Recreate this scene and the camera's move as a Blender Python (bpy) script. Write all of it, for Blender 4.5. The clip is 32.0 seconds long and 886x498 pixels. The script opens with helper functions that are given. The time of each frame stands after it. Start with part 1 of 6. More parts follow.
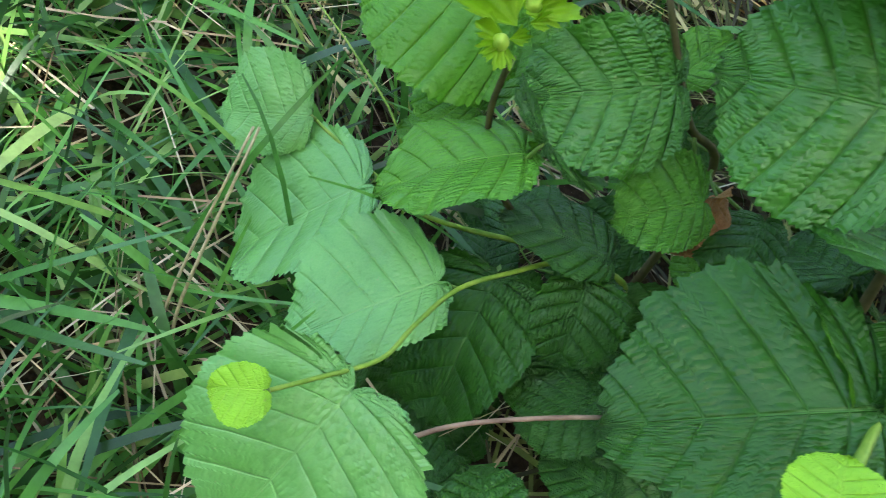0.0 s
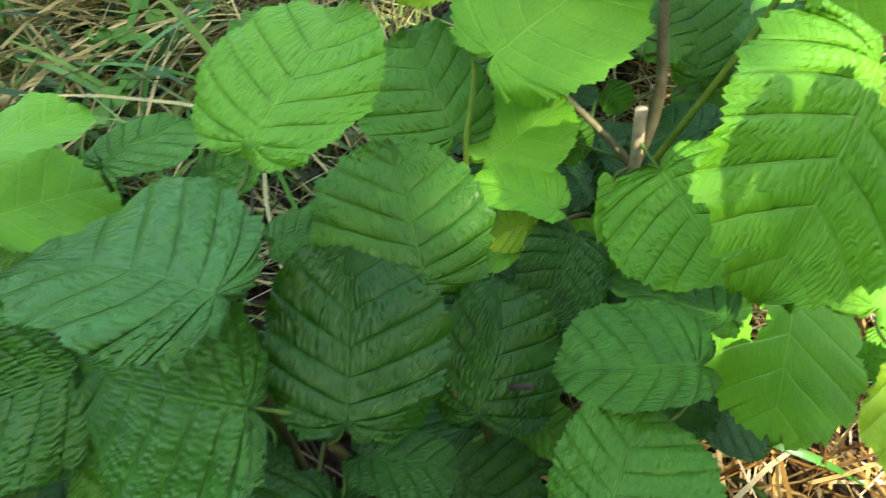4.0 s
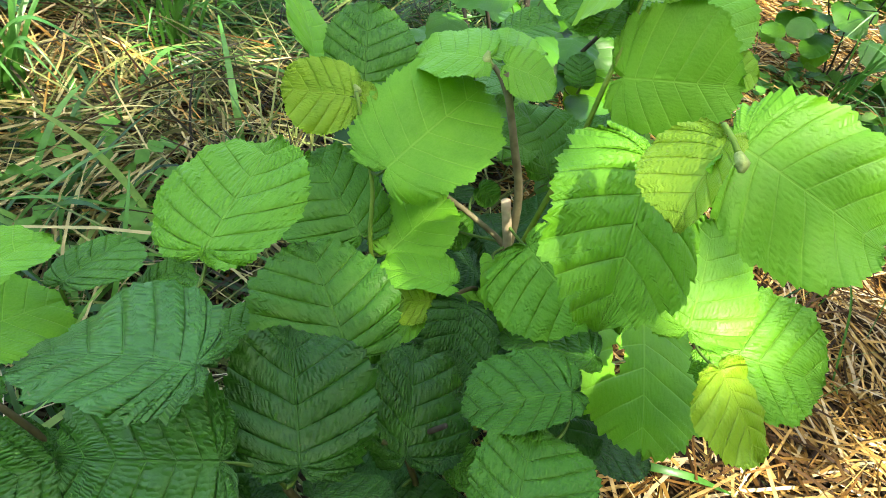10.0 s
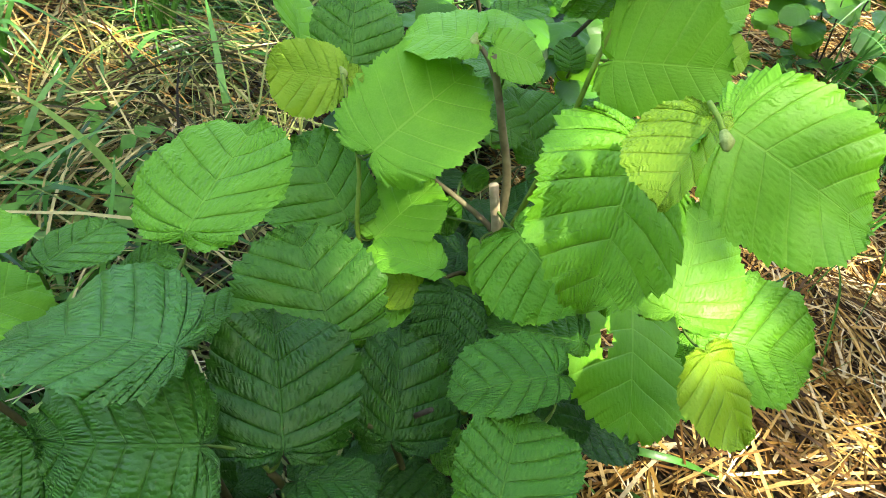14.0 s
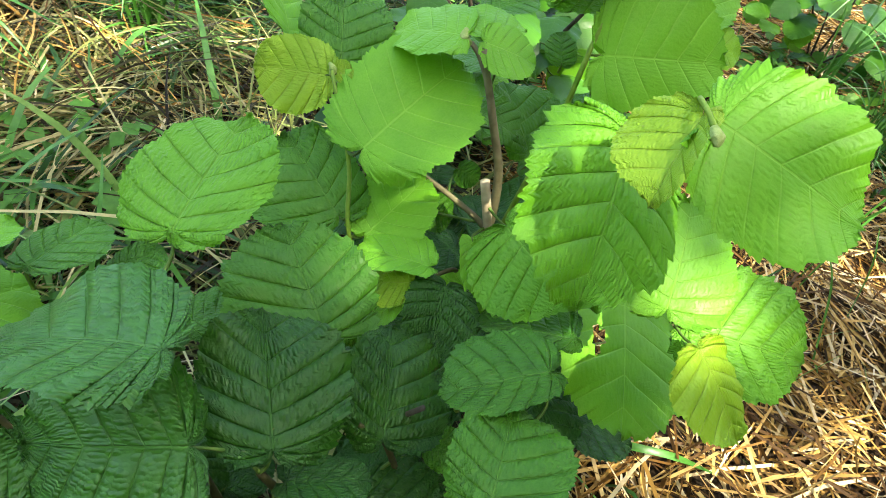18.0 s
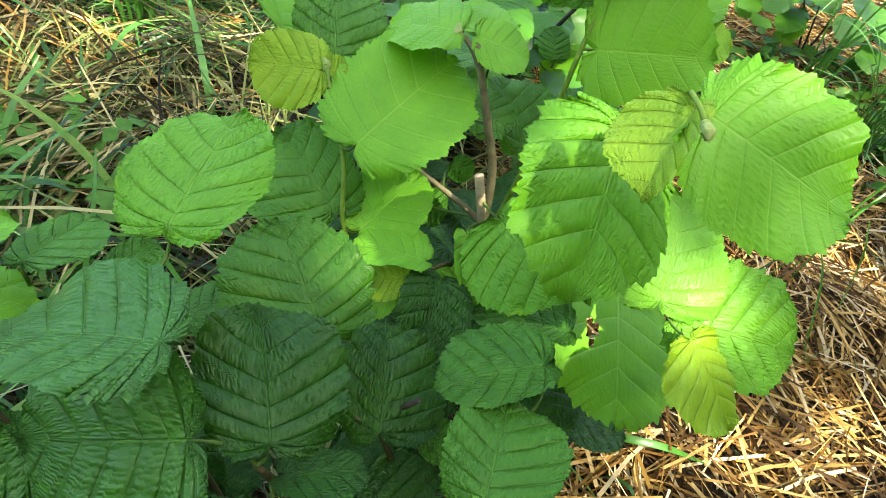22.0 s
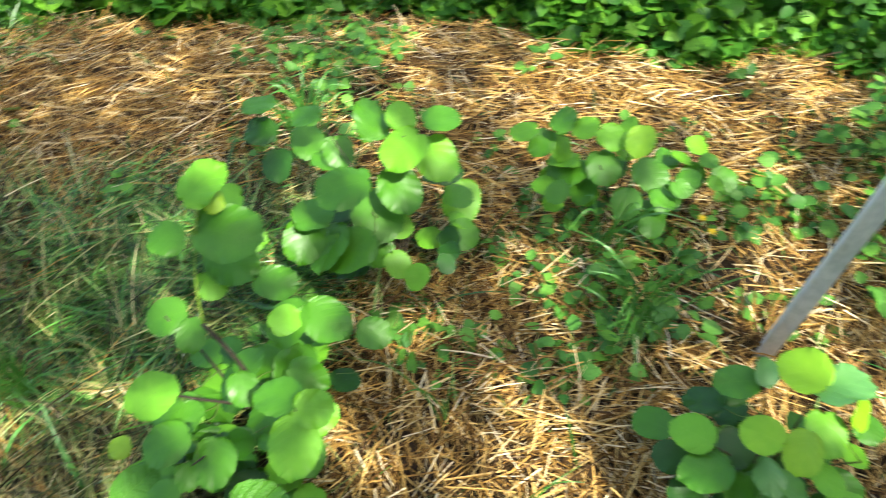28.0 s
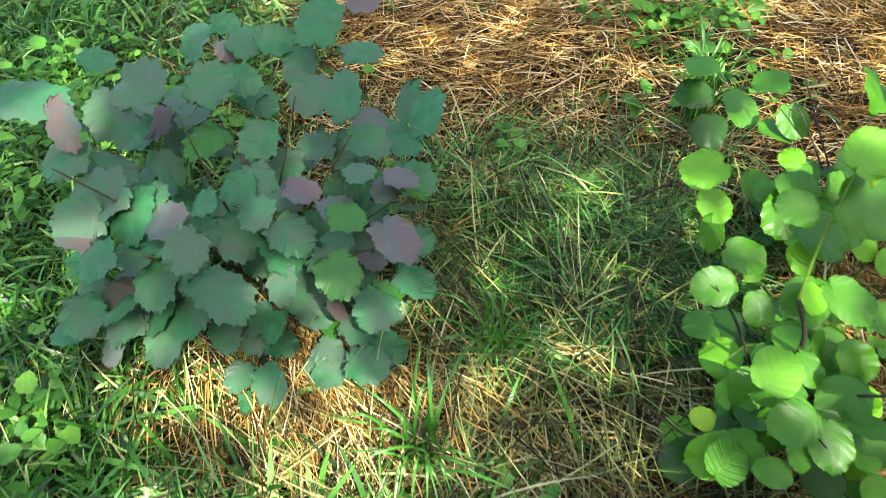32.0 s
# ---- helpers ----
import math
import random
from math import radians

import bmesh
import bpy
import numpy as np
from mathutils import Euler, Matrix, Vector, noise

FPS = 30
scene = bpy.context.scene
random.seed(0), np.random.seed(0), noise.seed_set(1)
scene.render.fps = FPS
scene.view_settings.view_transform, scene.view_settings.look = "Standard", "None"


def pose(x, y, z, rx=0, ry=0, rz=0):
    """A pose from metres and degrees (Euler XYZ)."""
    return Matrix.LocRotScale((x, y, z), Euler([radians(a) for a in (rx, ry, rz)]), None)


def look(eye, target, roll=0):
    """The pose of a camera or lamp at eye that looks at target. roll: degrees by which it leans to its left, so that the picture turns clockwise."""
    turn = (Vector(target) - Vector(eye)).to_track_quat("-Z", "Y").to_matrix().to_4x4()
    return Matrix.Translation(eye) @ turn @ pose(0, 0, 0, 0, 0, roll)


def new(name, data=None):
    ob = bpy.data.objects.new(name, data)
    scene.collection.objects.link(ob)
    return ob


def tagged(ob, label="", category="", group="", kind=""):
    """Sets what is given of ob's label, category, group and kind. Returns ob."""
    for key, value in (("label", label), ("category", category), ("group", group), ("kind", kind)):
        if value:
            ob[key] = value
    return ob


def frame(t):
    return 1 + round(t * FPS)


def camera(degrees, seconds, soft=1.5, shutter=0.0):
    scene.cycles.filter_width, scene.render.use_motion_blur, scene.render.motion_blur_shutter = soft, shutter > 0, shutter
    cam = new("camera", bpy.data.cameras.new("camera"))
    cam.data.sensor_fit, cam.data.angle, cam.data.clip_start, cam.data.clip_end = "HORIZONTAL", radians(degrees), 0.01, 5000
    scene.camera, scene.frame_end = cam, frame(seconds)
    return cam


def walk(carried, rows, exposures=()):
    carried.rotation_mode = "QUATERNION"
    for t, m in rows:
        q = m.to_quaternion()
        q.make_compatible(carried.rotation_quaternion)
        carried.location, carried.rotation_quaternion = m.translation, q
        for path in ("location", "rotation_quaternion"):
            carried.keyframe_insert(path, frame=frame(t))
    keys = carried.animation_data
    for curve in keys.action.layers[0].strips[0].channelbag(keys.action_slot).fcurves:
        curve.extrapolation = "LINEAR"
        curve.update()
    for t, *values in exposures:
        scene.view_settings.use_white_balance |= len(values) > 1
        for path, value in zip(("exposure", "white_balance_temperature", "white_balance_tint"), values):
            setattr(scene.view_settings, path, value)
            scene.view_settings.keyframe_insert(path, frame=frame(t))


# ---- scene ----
cam = camera(70.20, 32.0, soft=0.65, shutter=0.4)
PATH = [
    (0.0, pose(-0.1946, -0.5303, 0.4357, 29.91, -10.83, 32.46)),
    (0.5, pose(-0.1606, -0.5114, 0.4536, 30.19, -10.47, 32.57)),
    (1.0, pose(-0.1071, -0.4717, 0.4638, 31.43, -8.64, 30.46)),
    (1.5, pose(-0.0807, -0.4540, 0.4624, 32.47, -8.31, 28.66)),
    (2.0, pose(-0.0700, -0.4530, 0.4657, 32.72, -7.66, 28.20)),
    (2.5, pose(-0.0737, -0.4469, 0.4649, 33.00, -7.45, 27.79)),
    (3.0, pose(-0.0622, -0.4165, 0.4860, 33.79, -6.56, 26.31)),
    (3.5, pose(-0.0323, -0.3776, 0.5197, 35.19, -5.57, 21.99)),
    (4.0, pose(-0.0190, -0.3330, 0.5200, 36.72, -8.17, 17.96)),
    (4.2, pose(-0.0140, -0.3290, 0.5380, 38.50, -9.02, 16.12)),
    (4.4, pose(-0.0110, -0.3400, 0.5600, 41.16, -9.11, 13.36)),
    (6.5, pose(-0.0079, -0.4076, 0.5773, 47.47, -10.01, 8.48)),
    (7.0, pose(-0.0104, -0.4012, 0.5763, 47.86, -10.56, 7.83)),
    (7.5, pose(-0.0214, -0.4020, 0.5755, 47.97, -10.94, 7.50)),
    (8.0, pose(-0.0220, -0.4028, 0.5745, 47.98, -11.10, 7.28)),
    (8.5, pose(-0.0221, -0.4024, 0.5694, 47.86, -11.07, 7.35)),
    (9.0, pose(-0.0241, -0.4011, 0.5680, 47.75, -11.11, 7.31)),
    (9.5, pose(-0.0257, -0.4027, 0.5690, 47.75, -11.17, 7.28)),
    (10.0, pose(-0.0189, -0.4000, 0.5710, 47.65, -11.16, 7.27)),
    (10.5, pose(-0.0198, -0.3981, 0.5695, 47.53, -11.12, 7.44)),
    (11.0, pose(-0.0176, -0.3953, 0.5668, 47.39, -11.11, 7.56)),
    (11.5, pose(-0.0150, -0.3954, 0.5667, 47.28, -11.13, 7.53)),
    (12.0, pose(-0.0150, -0.3933, 0.5638, 47.07, -11.20, 7.57)),
    (12.5, pose(-0.0180, -0.3889, 0.5593, 47.02, -11.36, 7.39)),
    (13.0, pose(-0.0141, -0.3919, 0.5622, 47.04, -11.47, 7.16)),
    (13.5, pose(-0.0099, -0.3952, 0.5661, 46.90, -11.50, 6.98)),
    (14.0, pose(-0.0130, -0.3995, 0.5668, 46.79, -11.49, 6.82)),
    (14.5, pose(-0.0140, -0.4013, 0.5691, 46.74, -11.57, 6.72)),
    (16.5, pose(-0.0096, -0.4014, 0.5702, 46.65, -11.67, 6.32)),
    (17.0, pose(-0.0073, -0.4026, 0.5719, 46.63, -11.68, 6.24)),
    (17.5, pose(-0.0086, -0.4006, 0.5695, 46.58, -11.64, 6.23)),
    (18.0, pose(-0.0111, -0.3963, 0.5662, 46.49, -11.59, 6.16)),
    (18.5, pose(-0.0134, -0.3952, 0.5645, 46.42, -11.67, 6.11)),
    (19.0, pose(-0.0160, -0.3974, 0.5659, 46.37, -11.66, 6.06)),
    (19.5, pose(-0.0163, -0.3976, 0.5646, 46.33, -11.65, 6.00)),
    (20.0, pose(-0.0138, -0.3982, 0.5661, 46.27, -11.65, 5.90)),
    (20.5, pose(-0.0115, -0.3959, 0.5653, 46.25, -11.64, 5.80)),
    (21.0, pose(-0.0117, -0.3945, 0.5643, 46.21, -11.70, 5.70)),
    (21.5, pose(-0.0122, -0.3949, 0.5650, 46.16, -11.74, 5.61)),
    (22.0, pose(-0.0117, -0.3989, 0.5677, 46.15, -11.78, 5.57)),
    (22.5, pose(-0.0107, -0.4002, 0.5691, 46.19, -11.74, 5.49)),
    (23.0, pose(-0.0113, -0.3995, 0.5667, 46.20, -11.76, 5.45)),
    (23.5, pose(-0.0130, -0.4007, 0.5665, 46.19, -11.74, 5.35)),
    (24.0, pose(-0.0128, -0.3999, 0.5652, 46.25, -11.72, 5.27)),
    (24.5, pose(-0.0126, -0.4001, 0.5653, 46.25, -11.68, 5.27)),
    (26.5, pose(0.1094, -0.2343, 0.9118, 40.14, -0.18, 20.64)),
    (27.0, pose(0.1734, -0.1757, 1.1626, 39.23, 0.35, 20.99)),
    (27.5, pose(0.3023, -0.0694, 1.2691, 38.99, 2.15, 15.19)),
    (28.0, pose(0.4787, -0.0516, 1.2991, 39.29, 1.77, 1.81)),
    (28.5, pose(0.5654, -0.0859, 1.3292, 40.37, 1.54, -3.64)),
    (29.0, pose(0.4258, -0.1198, 1.3028, 41.16, 0.94, -2.86)),
    (29.5, pose(0.2873, -0.1928, 1.2744, 41.34, 5.57, 7.50)),
    (30.0, pose(0.1342, -0.3064, 1.2696, 39.76, 4.59, 12.65)),
    (30.5, pose(-0.0273, -0.4012, 1.2585, 38.82, 3.86, 11.88)),
    (31.0, pose(-0.1208, -0.3695, 1.2852, 38.57, 3.21, 11.12)),
    (31.5, pose(-0.3544, -0.2364, 1.2943, 37.55, 2.93, 8.94)),
    (32.0, pose(-0.4737, -0.0934, 1.2952, 36.28, 2.39, 7.89)),
]
walk(cam, PATH, [(0.0, 3.08, 6600, 10), (3.0, 2.98, 6700, 10), (4.0, 2.64, 7000, 10), (4.5, 2.62, 7050, 10), (6.5, 2.68, 7150, 10), (24.5, 2.68, 7150, 10), (26.5, 2.18, 6700, 10), (32.0, 2.18, 6700, 10)]
)
# ---- walk end ----
# ---- world, sun ----
SUN_FROM = Vector((0.38, -0.42, 0.82)).normalized()
world = bpy.data.worlds.new("sky")
scene.world = world
world.use_nodes = True
wn = world.node_tree
sky = wn.nodes.new("ShaderNodeTexSky")
sky.sky_type = "NISHITA"
sky.sun_disc = False
sky.air_density, sky.dust_density, sky.ozone_density = 0.75, 3.0, 0.5
sky.sun_elevation = math.asin(SUN_FROM.z)
sky.sun_rotation = math.atan2(SUN_FROM.x, SUN_FROM.y)
wn.links.new(sky.outputs["Color"], wn.nodes["Background"].inputs["Color"])
wn.nodes["Background"].inputs["Strength"].default_value = 0.15
sun_data = bpy.data.lights.new("sun", "SUN")
sun_data.energy, sun_data.angle, sun_data.color = 2.7, radians(0.55), (1.0, 0.965, 0.9)
sun = new("sun", sun_data)
sun.matrix_world = look(SUN_FROM * 10, (0, 0, 0))

rng = np.random.default_rng(7)


# ---- materials ----
class Net:
    """A short way to write node trees."""

    def __init__(self, name):
        self.mat = bpy.data.materials.new(name)
        self.mat.use_nodes = True
        self.tree = self.mat.node_tree
        self.tree.nodes.clear()

    def node(self, kind, **values):
        n = self.tree.nodes.new("ShaderNode" + kind)
        if "operation" in values:
            n.operation = values["operation"]
        if "data_type" in values:
            n.data_type = values["data_type"]
        if "blend_type" in values:
            n.blend_type = values["blend_type"]
        if "feature" in values:
            n.feature = values["feature"]
        return n

    def put(self, socket, value):
        if isinstance(value, bpy.types.NodeSocket):
            self.tree.links.new(value, socket)
        elif value is not None:
            socket.default_value = value

    def math(self, op, a, b=None, c=None):
        n = self.node("Math", operation=op)
        for k, v in enumerate((a, b, c)):
            self.put(n.inputs[k], v)
        return n.outputs[0]

    def mix(self, fac, a, b, blend="MIX"):
        n = self.node("Mix", data_type="RGBA", blend_type=blend)
        self.put(n.inputs["Factor"], fac)
        self.put(n.inputs[6], a)
        self.put(n.inputs[7], b)
        return n.outputs[2]

    def span(self, v, a, b, c=0.0, d=1.0):
        n = self.node("MapRange")
        self.put(n.inputs[0], v)
        for k, x in zip((1, 2, 3, 4), (a, b, c, d)):
            n.inputs[k].default_value = x
        return n.outputs[0]

    def noise(self, scale, detail=3.0, vector=None, rough=0.55):
        n = self.node("TexNoise")
        n.inputs["Scale"].default_value, n.inputs["Detail"].default_value, n.inputs["Roughness"].default_value = scale, detail, rough
        self.put(n.inputs["Vector"], vector)
        return n.outputs["Fac"]

    def coord(self, which):
        return self.node("TexCoord").outputs[which]

    def island(self):
        return self.node("NewGeometry").outputs["Random Per Island"]

    def bump(self, height, strength, distance):
        n = self.node("Bump")
        n.inputs["Strength"].default_value, n.inputs["Distance"].default_value = strength, distance
        self.put(n.inputs["Height"], height)
        return n.outputs["Normal"]

    def ramp(self, fac, *stops):
        n = self.node("ValToRGB")
        r = n.color_ramp
        while len(r.elements) < len(stops):
            r.elements.new(0.5)
        for e, (p, c) in zip(r.elements, stops):
            e.position, e.color = p, (*c, 1)
        self.put(n.inputs[0], fac)
        return n.outputs[0]

    def surface(self, color, rough=0.6, spec=0.3, normal=None, thin=0.0, thin_color=None):
        p = self.node("BsdfPrincipled")
        self.put(p.inputs["Base Color"], color)
        self.put(p.inputs["Roughness"], rough)
        self.put(p.inputs["Specular IOR Level"], spec)
        self.put(p.inputs["Normal"], normal)
        out = self.node("OutputMaterial")
        end = p.outputs[0]
        if thin:
            t = self.node("BsdfTranslucent")
            self.put(t.inputs["Color"], thin_color if thin_color is not None else color)
            self.put(t.inputs["Normal"], normal)
            m = self.node("MixShader")
            m.inputs[0].default_value = thin
            self.tree.links.new(end, m.inputs[1])
            self.tree.links.new(t.outputs[0], m.inputs[2])
            end = m.outputs[0]
        self.tree.links.new(end, out.inputs["Surface"])
        return self.mat


def rgb(r, g, b):
    return (r, g, b, 1.0)


VEINS = 9


def leaf_material(name, dark, bright, glow, vein, thin=0.17, rough=0.4, spec=0.34, blush=None, crease=0.5, ribs=0.4):
    """A hazel leaf: sunken side veins, puffed cells between the cross veins, a net of fine veins, uneven green."""
    k = Net(name)
    uv = k.node("SeparateXYZ")
    k.put(uv.inputs[0], k.coord("UV"))
    across = k.math("ABSOLUTE", k.math("SUBTRACT", uv.outputs[0], 0.5))
    along = uv.outputs[1]
    pos = k.coord("Object")
    rand = k.node("ObjectInfo").outputs["Random"]
    stray = k.math("MULTIPLY", k.math("SUBTRACT", k.noise(40.0, 2.0, pos), 0.5), 0.12)
    course = k.math("ADD", k.math("MULTIPLY", along, float(VEINS)), stray)
    off = k.math("ABSOLUTE", k.math("SUBTRACT", k.math("FRACT", course), 0.5))
    side = k.math("MULTIPLY", k.span(off, 0.455, 0.49), k.span(across, 0.5, 0.3, 0.35, 1.0))
    valley = k.math("POWER", k.math("MULTIPLY", off, 2.0), 5.0)
    valley = k.math("MULTIPLY", valley, k.math("MULTIPLY", k.span(across, 0.0, 0.18, 0.1, 1.0), k.span(along, 0.04, 0.3, 0.15, 1.0)))
    rib = k.span(across, 0.011, 0.004)
    lines = k.math("MAXIMUM", side, rib)
    # cross veins: cells drawn out between the side veins
    grid = k.node("CombineXYZ")
    k.put(grid.inputs[0], k.math("MULTIPLY", course, 2.3))
    k.put(grid.inputs[1], k.math("MULTIPLY", uv.outputs[0], 36.0))
    k.put(grid.inputs[2], k.math("MULTIPLY", rand, 50.0))
    cells = k.node("TexVoronoi", feature="DISTANCE_TO_EDGE")
    cells.inputs["Scale"].default_value, cells.inputs["Randomness"].default_value = 1.0, 0.85
    k.put(cells.inputs["Vector"], grid.outputs[0])
    cross = k.span(cells.outputs["Distance"], 0.0, 0.1, 1.0, 0.0)
    domes = k.node("TexVoronoi", feature="SMOOTH_F1")
    domes.inputs["Scale"].default_value, domes.inputs["Randomness"].default_value, domes.inputs["Smoothness"].default_value = 1.0, 0.9, 0.25
    k.put(domes.inputs["Vector"], grid.outputs[0])
    puff = k.math("MULTIPLY", k.span(domes.outputs["Distance"], 0.7, 0.05), k.span(k.noise(28.0, 2.0, pos), 0.3, 0.65, 0.35, 1.0))
    net = k.node("TexVoronoi", feature="DISTANCE_TO_EDGE")
    net.inputs["Scale"].default_value = 520.0
    k.put(net.inputs["Vector"], pos)
    fine = k.span(net.outputs["Distance"], 0.0, 0.16, 1.0, 0.0)
    blot = k.span(k.noise(38.0, 4.0, pos), 0.3, 0.72)
    base = k.mix(blot, dark, bright)
    base = k.mix(k.math("MULTIPLY", rand, 0.5), base, bright)
    if blush:
        base = k.mix(k.span(k.math("ADD", k.noise(16.0, 2.0, pos), k.math("MULTIPLY", rand, 0.35)), 0.52, 0.85), base, blush)
    base = k.mix(k.math("MULTIPLY", fine, 0.1), base, vein)
    base = k.mix(k.math("MULTIPLY", cross, 0.22 * ribs), base, vein)
    base = k.mix(k.math("MULTIPLY", lines, ribs), base, vein)
    speck = k.span(k.noise(420.0, 1.0, pos), 0.74, 0.78)
    base = k.mix(k.math("MULTIPLY", speck, 0.3), base, rgb(0.25, 0.2, 0.09))
    height = k.math("MULTIPLY", lines, -0.05 - 0.4 * crease)
    height = k.math("ADD", height, k.math("MULTIPLY", puff, 0.05 + 0.85 * crease))
    height = k.math("ADD", height, k.math("MULTIPLY", valley, -0.03 - 0.75 * crease))
    height = k.math("ADD", height, k.math("MULTIPLY", k.noise(120.0, 2.0, pos), 0.05 + 0.3 * crease))
    return k.surface(base, k.span(k.noise(70.0, 2.0, pos), 0.3, 0.7, rough - 0.06, rough + 0.12), spec, k.bump(height, 1.0, 0.0017), thin, k.mix(0.55, base, glow))


TONES = {
    # mature leaf green, darkened further to carry shade within the colour
    "dark": ("shaded_dark_green", (0.0115, 0.069, 0.003136), (0.02091, 0.1025, 0.004182), (0.06273, 0.2927, 0.004182), (0.05227, 0.1777, 0.02091), dict(crease=0.8, rough=0.4, spec=0.34, thin=0.13)),
    "teal": ("dark_bluish_green", (0.0255, 0.1318, 0.007438), (0.04038, 0.1827, 0.01169), (0.09563, 0.3931, 0.0085), (0.1062, 0.3081, 0.05312), dict(crease=1.0, rough=0.4, spec=0.5, thin=0.14)),
    "mid": ("green", (0.0396, 0.1716, 0.0066), (0.0638, 0.2376, 0.0088), (0.176, 0.506, 0.0077), (0.165, 0.385, 0.044), dict(crease=0.7, rough=0.4, spec=0.34)),
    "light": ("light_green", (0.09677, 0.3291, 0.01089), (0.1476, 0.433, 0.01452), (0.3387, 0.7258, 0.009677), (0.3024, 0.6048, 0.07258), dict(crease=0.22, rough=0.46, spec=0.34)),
    "deep": ("deep_green", (0.0322, 0.1472, 0.00575), (0.0529, 0.2047, 0.00805), (0.138, 0.46, 0.0069), (0.138, 0.345, 0.04025), dict(crease=0.8, rough=0.4, spec=0.34, thin=0.15)),
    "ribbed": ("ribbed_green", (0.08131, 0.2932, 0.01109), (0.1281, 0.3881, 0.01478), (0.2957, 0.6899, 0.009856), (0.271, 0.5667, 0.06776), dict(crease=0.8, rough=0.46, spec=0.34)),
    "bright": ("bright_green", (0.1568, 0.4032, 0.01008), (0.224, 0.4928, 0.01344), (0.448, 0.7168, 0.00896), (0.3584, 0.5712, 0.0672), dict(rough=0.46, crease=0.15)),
    "young": ("young_yellow_green", (0.18, 0.38, 0.012), (0.26, 0.46, 0.018), (0.44, 0.62, 0.02), (0.36, 0.50, 0.07), dict(rough=0.46, crease=0.4)),
    "pale": ("pale_green", (0.075, 0.275, 0.045), (0.120, 0.355, 0.066), (0.22, 0.54, 0.05), (0.24, 0.48, 0.13), dict(spec=0.65, rough=0.36, crease=0.32, ribs=0.3)),
    "blue": ("bluish_green", (0.0207, 0.1357, 0.0414), (0.0506, 0.23, 0.0828), (0.115, 0.368, 0.069), (0.161, 0.3335, 0.1495), dict(spec=0.32, rough=0.4, blush=rgb(0.07, 0.13, 0.075), ribs=0.2)),
    "purple": ("purple", (0.060, 0.115, 0.070), (0.125, 0.140, 0.115), (0.22, 0.12, 0.07), (0.2, 0.19, 0.15), dict(rough=0.38, spec=0.55, blush=rgb(0.13, 0.085, 0.075), ribs=0.2)),
    "brown": ("withered_brown", (0.24, 0.10, 0.03), (0.40, 0.20, 0.07), (0.4, 0.18, 0.04), (0.42, 0.25, 0.12), dict(thin=0.2)),
}
LEAF, SMOOTH = {}, {}
for tone, (called, *colours, more) in TONES.items():
    LEAF[tone] = leaf_material("leaf_" + called, *(rgb(*q) for q in colours), **more)
    SMOOTH[tone] = leaf_material("smooth_leaf_" + called, *(rgb(*(0.86 * v for v in q)) for q in colours), **{**more, "crease": 0.0, "ribs": 0.12})


def bark_material(name, a, b, rough=0.75, scale=90.0, spots=None):
    k = Net(name)
    pos = k.coord("Object")
    n = k.noise(scale, 5.0, pos)
    col = k.mix(k.span(n, 0.3, 0.7), a, b)
    if spots:
        v = k.node("TexVoronoi")
        v.inputs["Scale"].default_value = 190.0
        k.put(v.inputs["Vector"], pos)
        col = k.mix(k.span(v.outputs["Distance"], 0.17, 0.09), col, spots)
    return k.surface(col, rough, 0.25, k.bump(n, 0.5, 0.002))


BARK = bark_material("bark_grey_brown", rgb(0.03, 0.025, 0.016), rgb(0.068, 0.058, 0.038), spots=rgb(0.36, 0.30, 0.22))
BARK_PALE = bark_material("bark_pale_cut_wood", rgb(0.32, 0.25, 0.14), rgb(0.52, 0.43, 0.27))
BARK_RED = bark_material("bark_reddish_brown", rgb(0.042, 0.040, 0.012), rgb(0.088, 0.085, 0.026))
SHOOT = bark_material("shoot_green", rgb(0.11, 0.23, 0.018), rgb(0.21, 0.32, 0.04), 0.55, 140.0)
BARK_GREY = bark_material("bark_light_grey", rgb(0.12, 0.105, 0.05), rgb(0.23, 0.205, 0.105))
TWIG = bark_material("twig_pinkish_brown", rgb(0.16, 0.10, 0.06), rgb(0.30, 0.21, 0.13))
PETIOLE = bark_material("petiole_green", rgb(0.06, 0.14, 0.015), rgb(0.11, 0.19, 0.03), 0.55, 140.0)
CUT = bark_material("cut_end_wood", rgb(0.07, 0.06, 0.045), rgb(0.13, 0.11, 0.085), 0.8)


def wood_material():
    k = Net("weathered_wood_grey")
    pos = k.coord("Object")
    warp = k.node("Mapping")
    warp.inputs["Scale"].default_value = (1.0, 1.0, 0.06)
    k.put(warp.inputs["Vector"], pos)
    grain, stain = k.noise(240.0, 4.0, warp.outputs[0]), k.noise(22.0, 3.0, pos)
    col = k.mix(k.span(grain, 0.3, 0.7), rgb(0.54, 0.52, 0.43), rgb(0.74, 0.71, 0.60))
    col = k.mix(k.span(stain, 0.45, 0.75, 0.0, 0.5), col, rgb(0.33, 0.34, 0.24))
    return k.surface(col, 0.8, 0.2, k.bump(grain, 0.6, 0.002))


WOOD_GREY = wood_material()


def strand_material(name, *stops, rough=0.6, spec=0.3, thin=0.0, along=True):
    """Straw or grass: a tone for each strand, streaked along it."""
    k = Net(name)
    pos = k.coord("Object")
    base = k.ramp(k.island(), *stops)
    streak = k.noise(160.0, 2.0, pos)
    base = k.mix(k.span(streak, 0.35, 0.75, 0.0, 0.4), base, k.mix(1.0, base, rgb(0.45, 0.42, 0.36), "MULTIPLY"))
    return k.surface(base, rough, spec, k.bump(streak, 0.3, 0.001), thin)


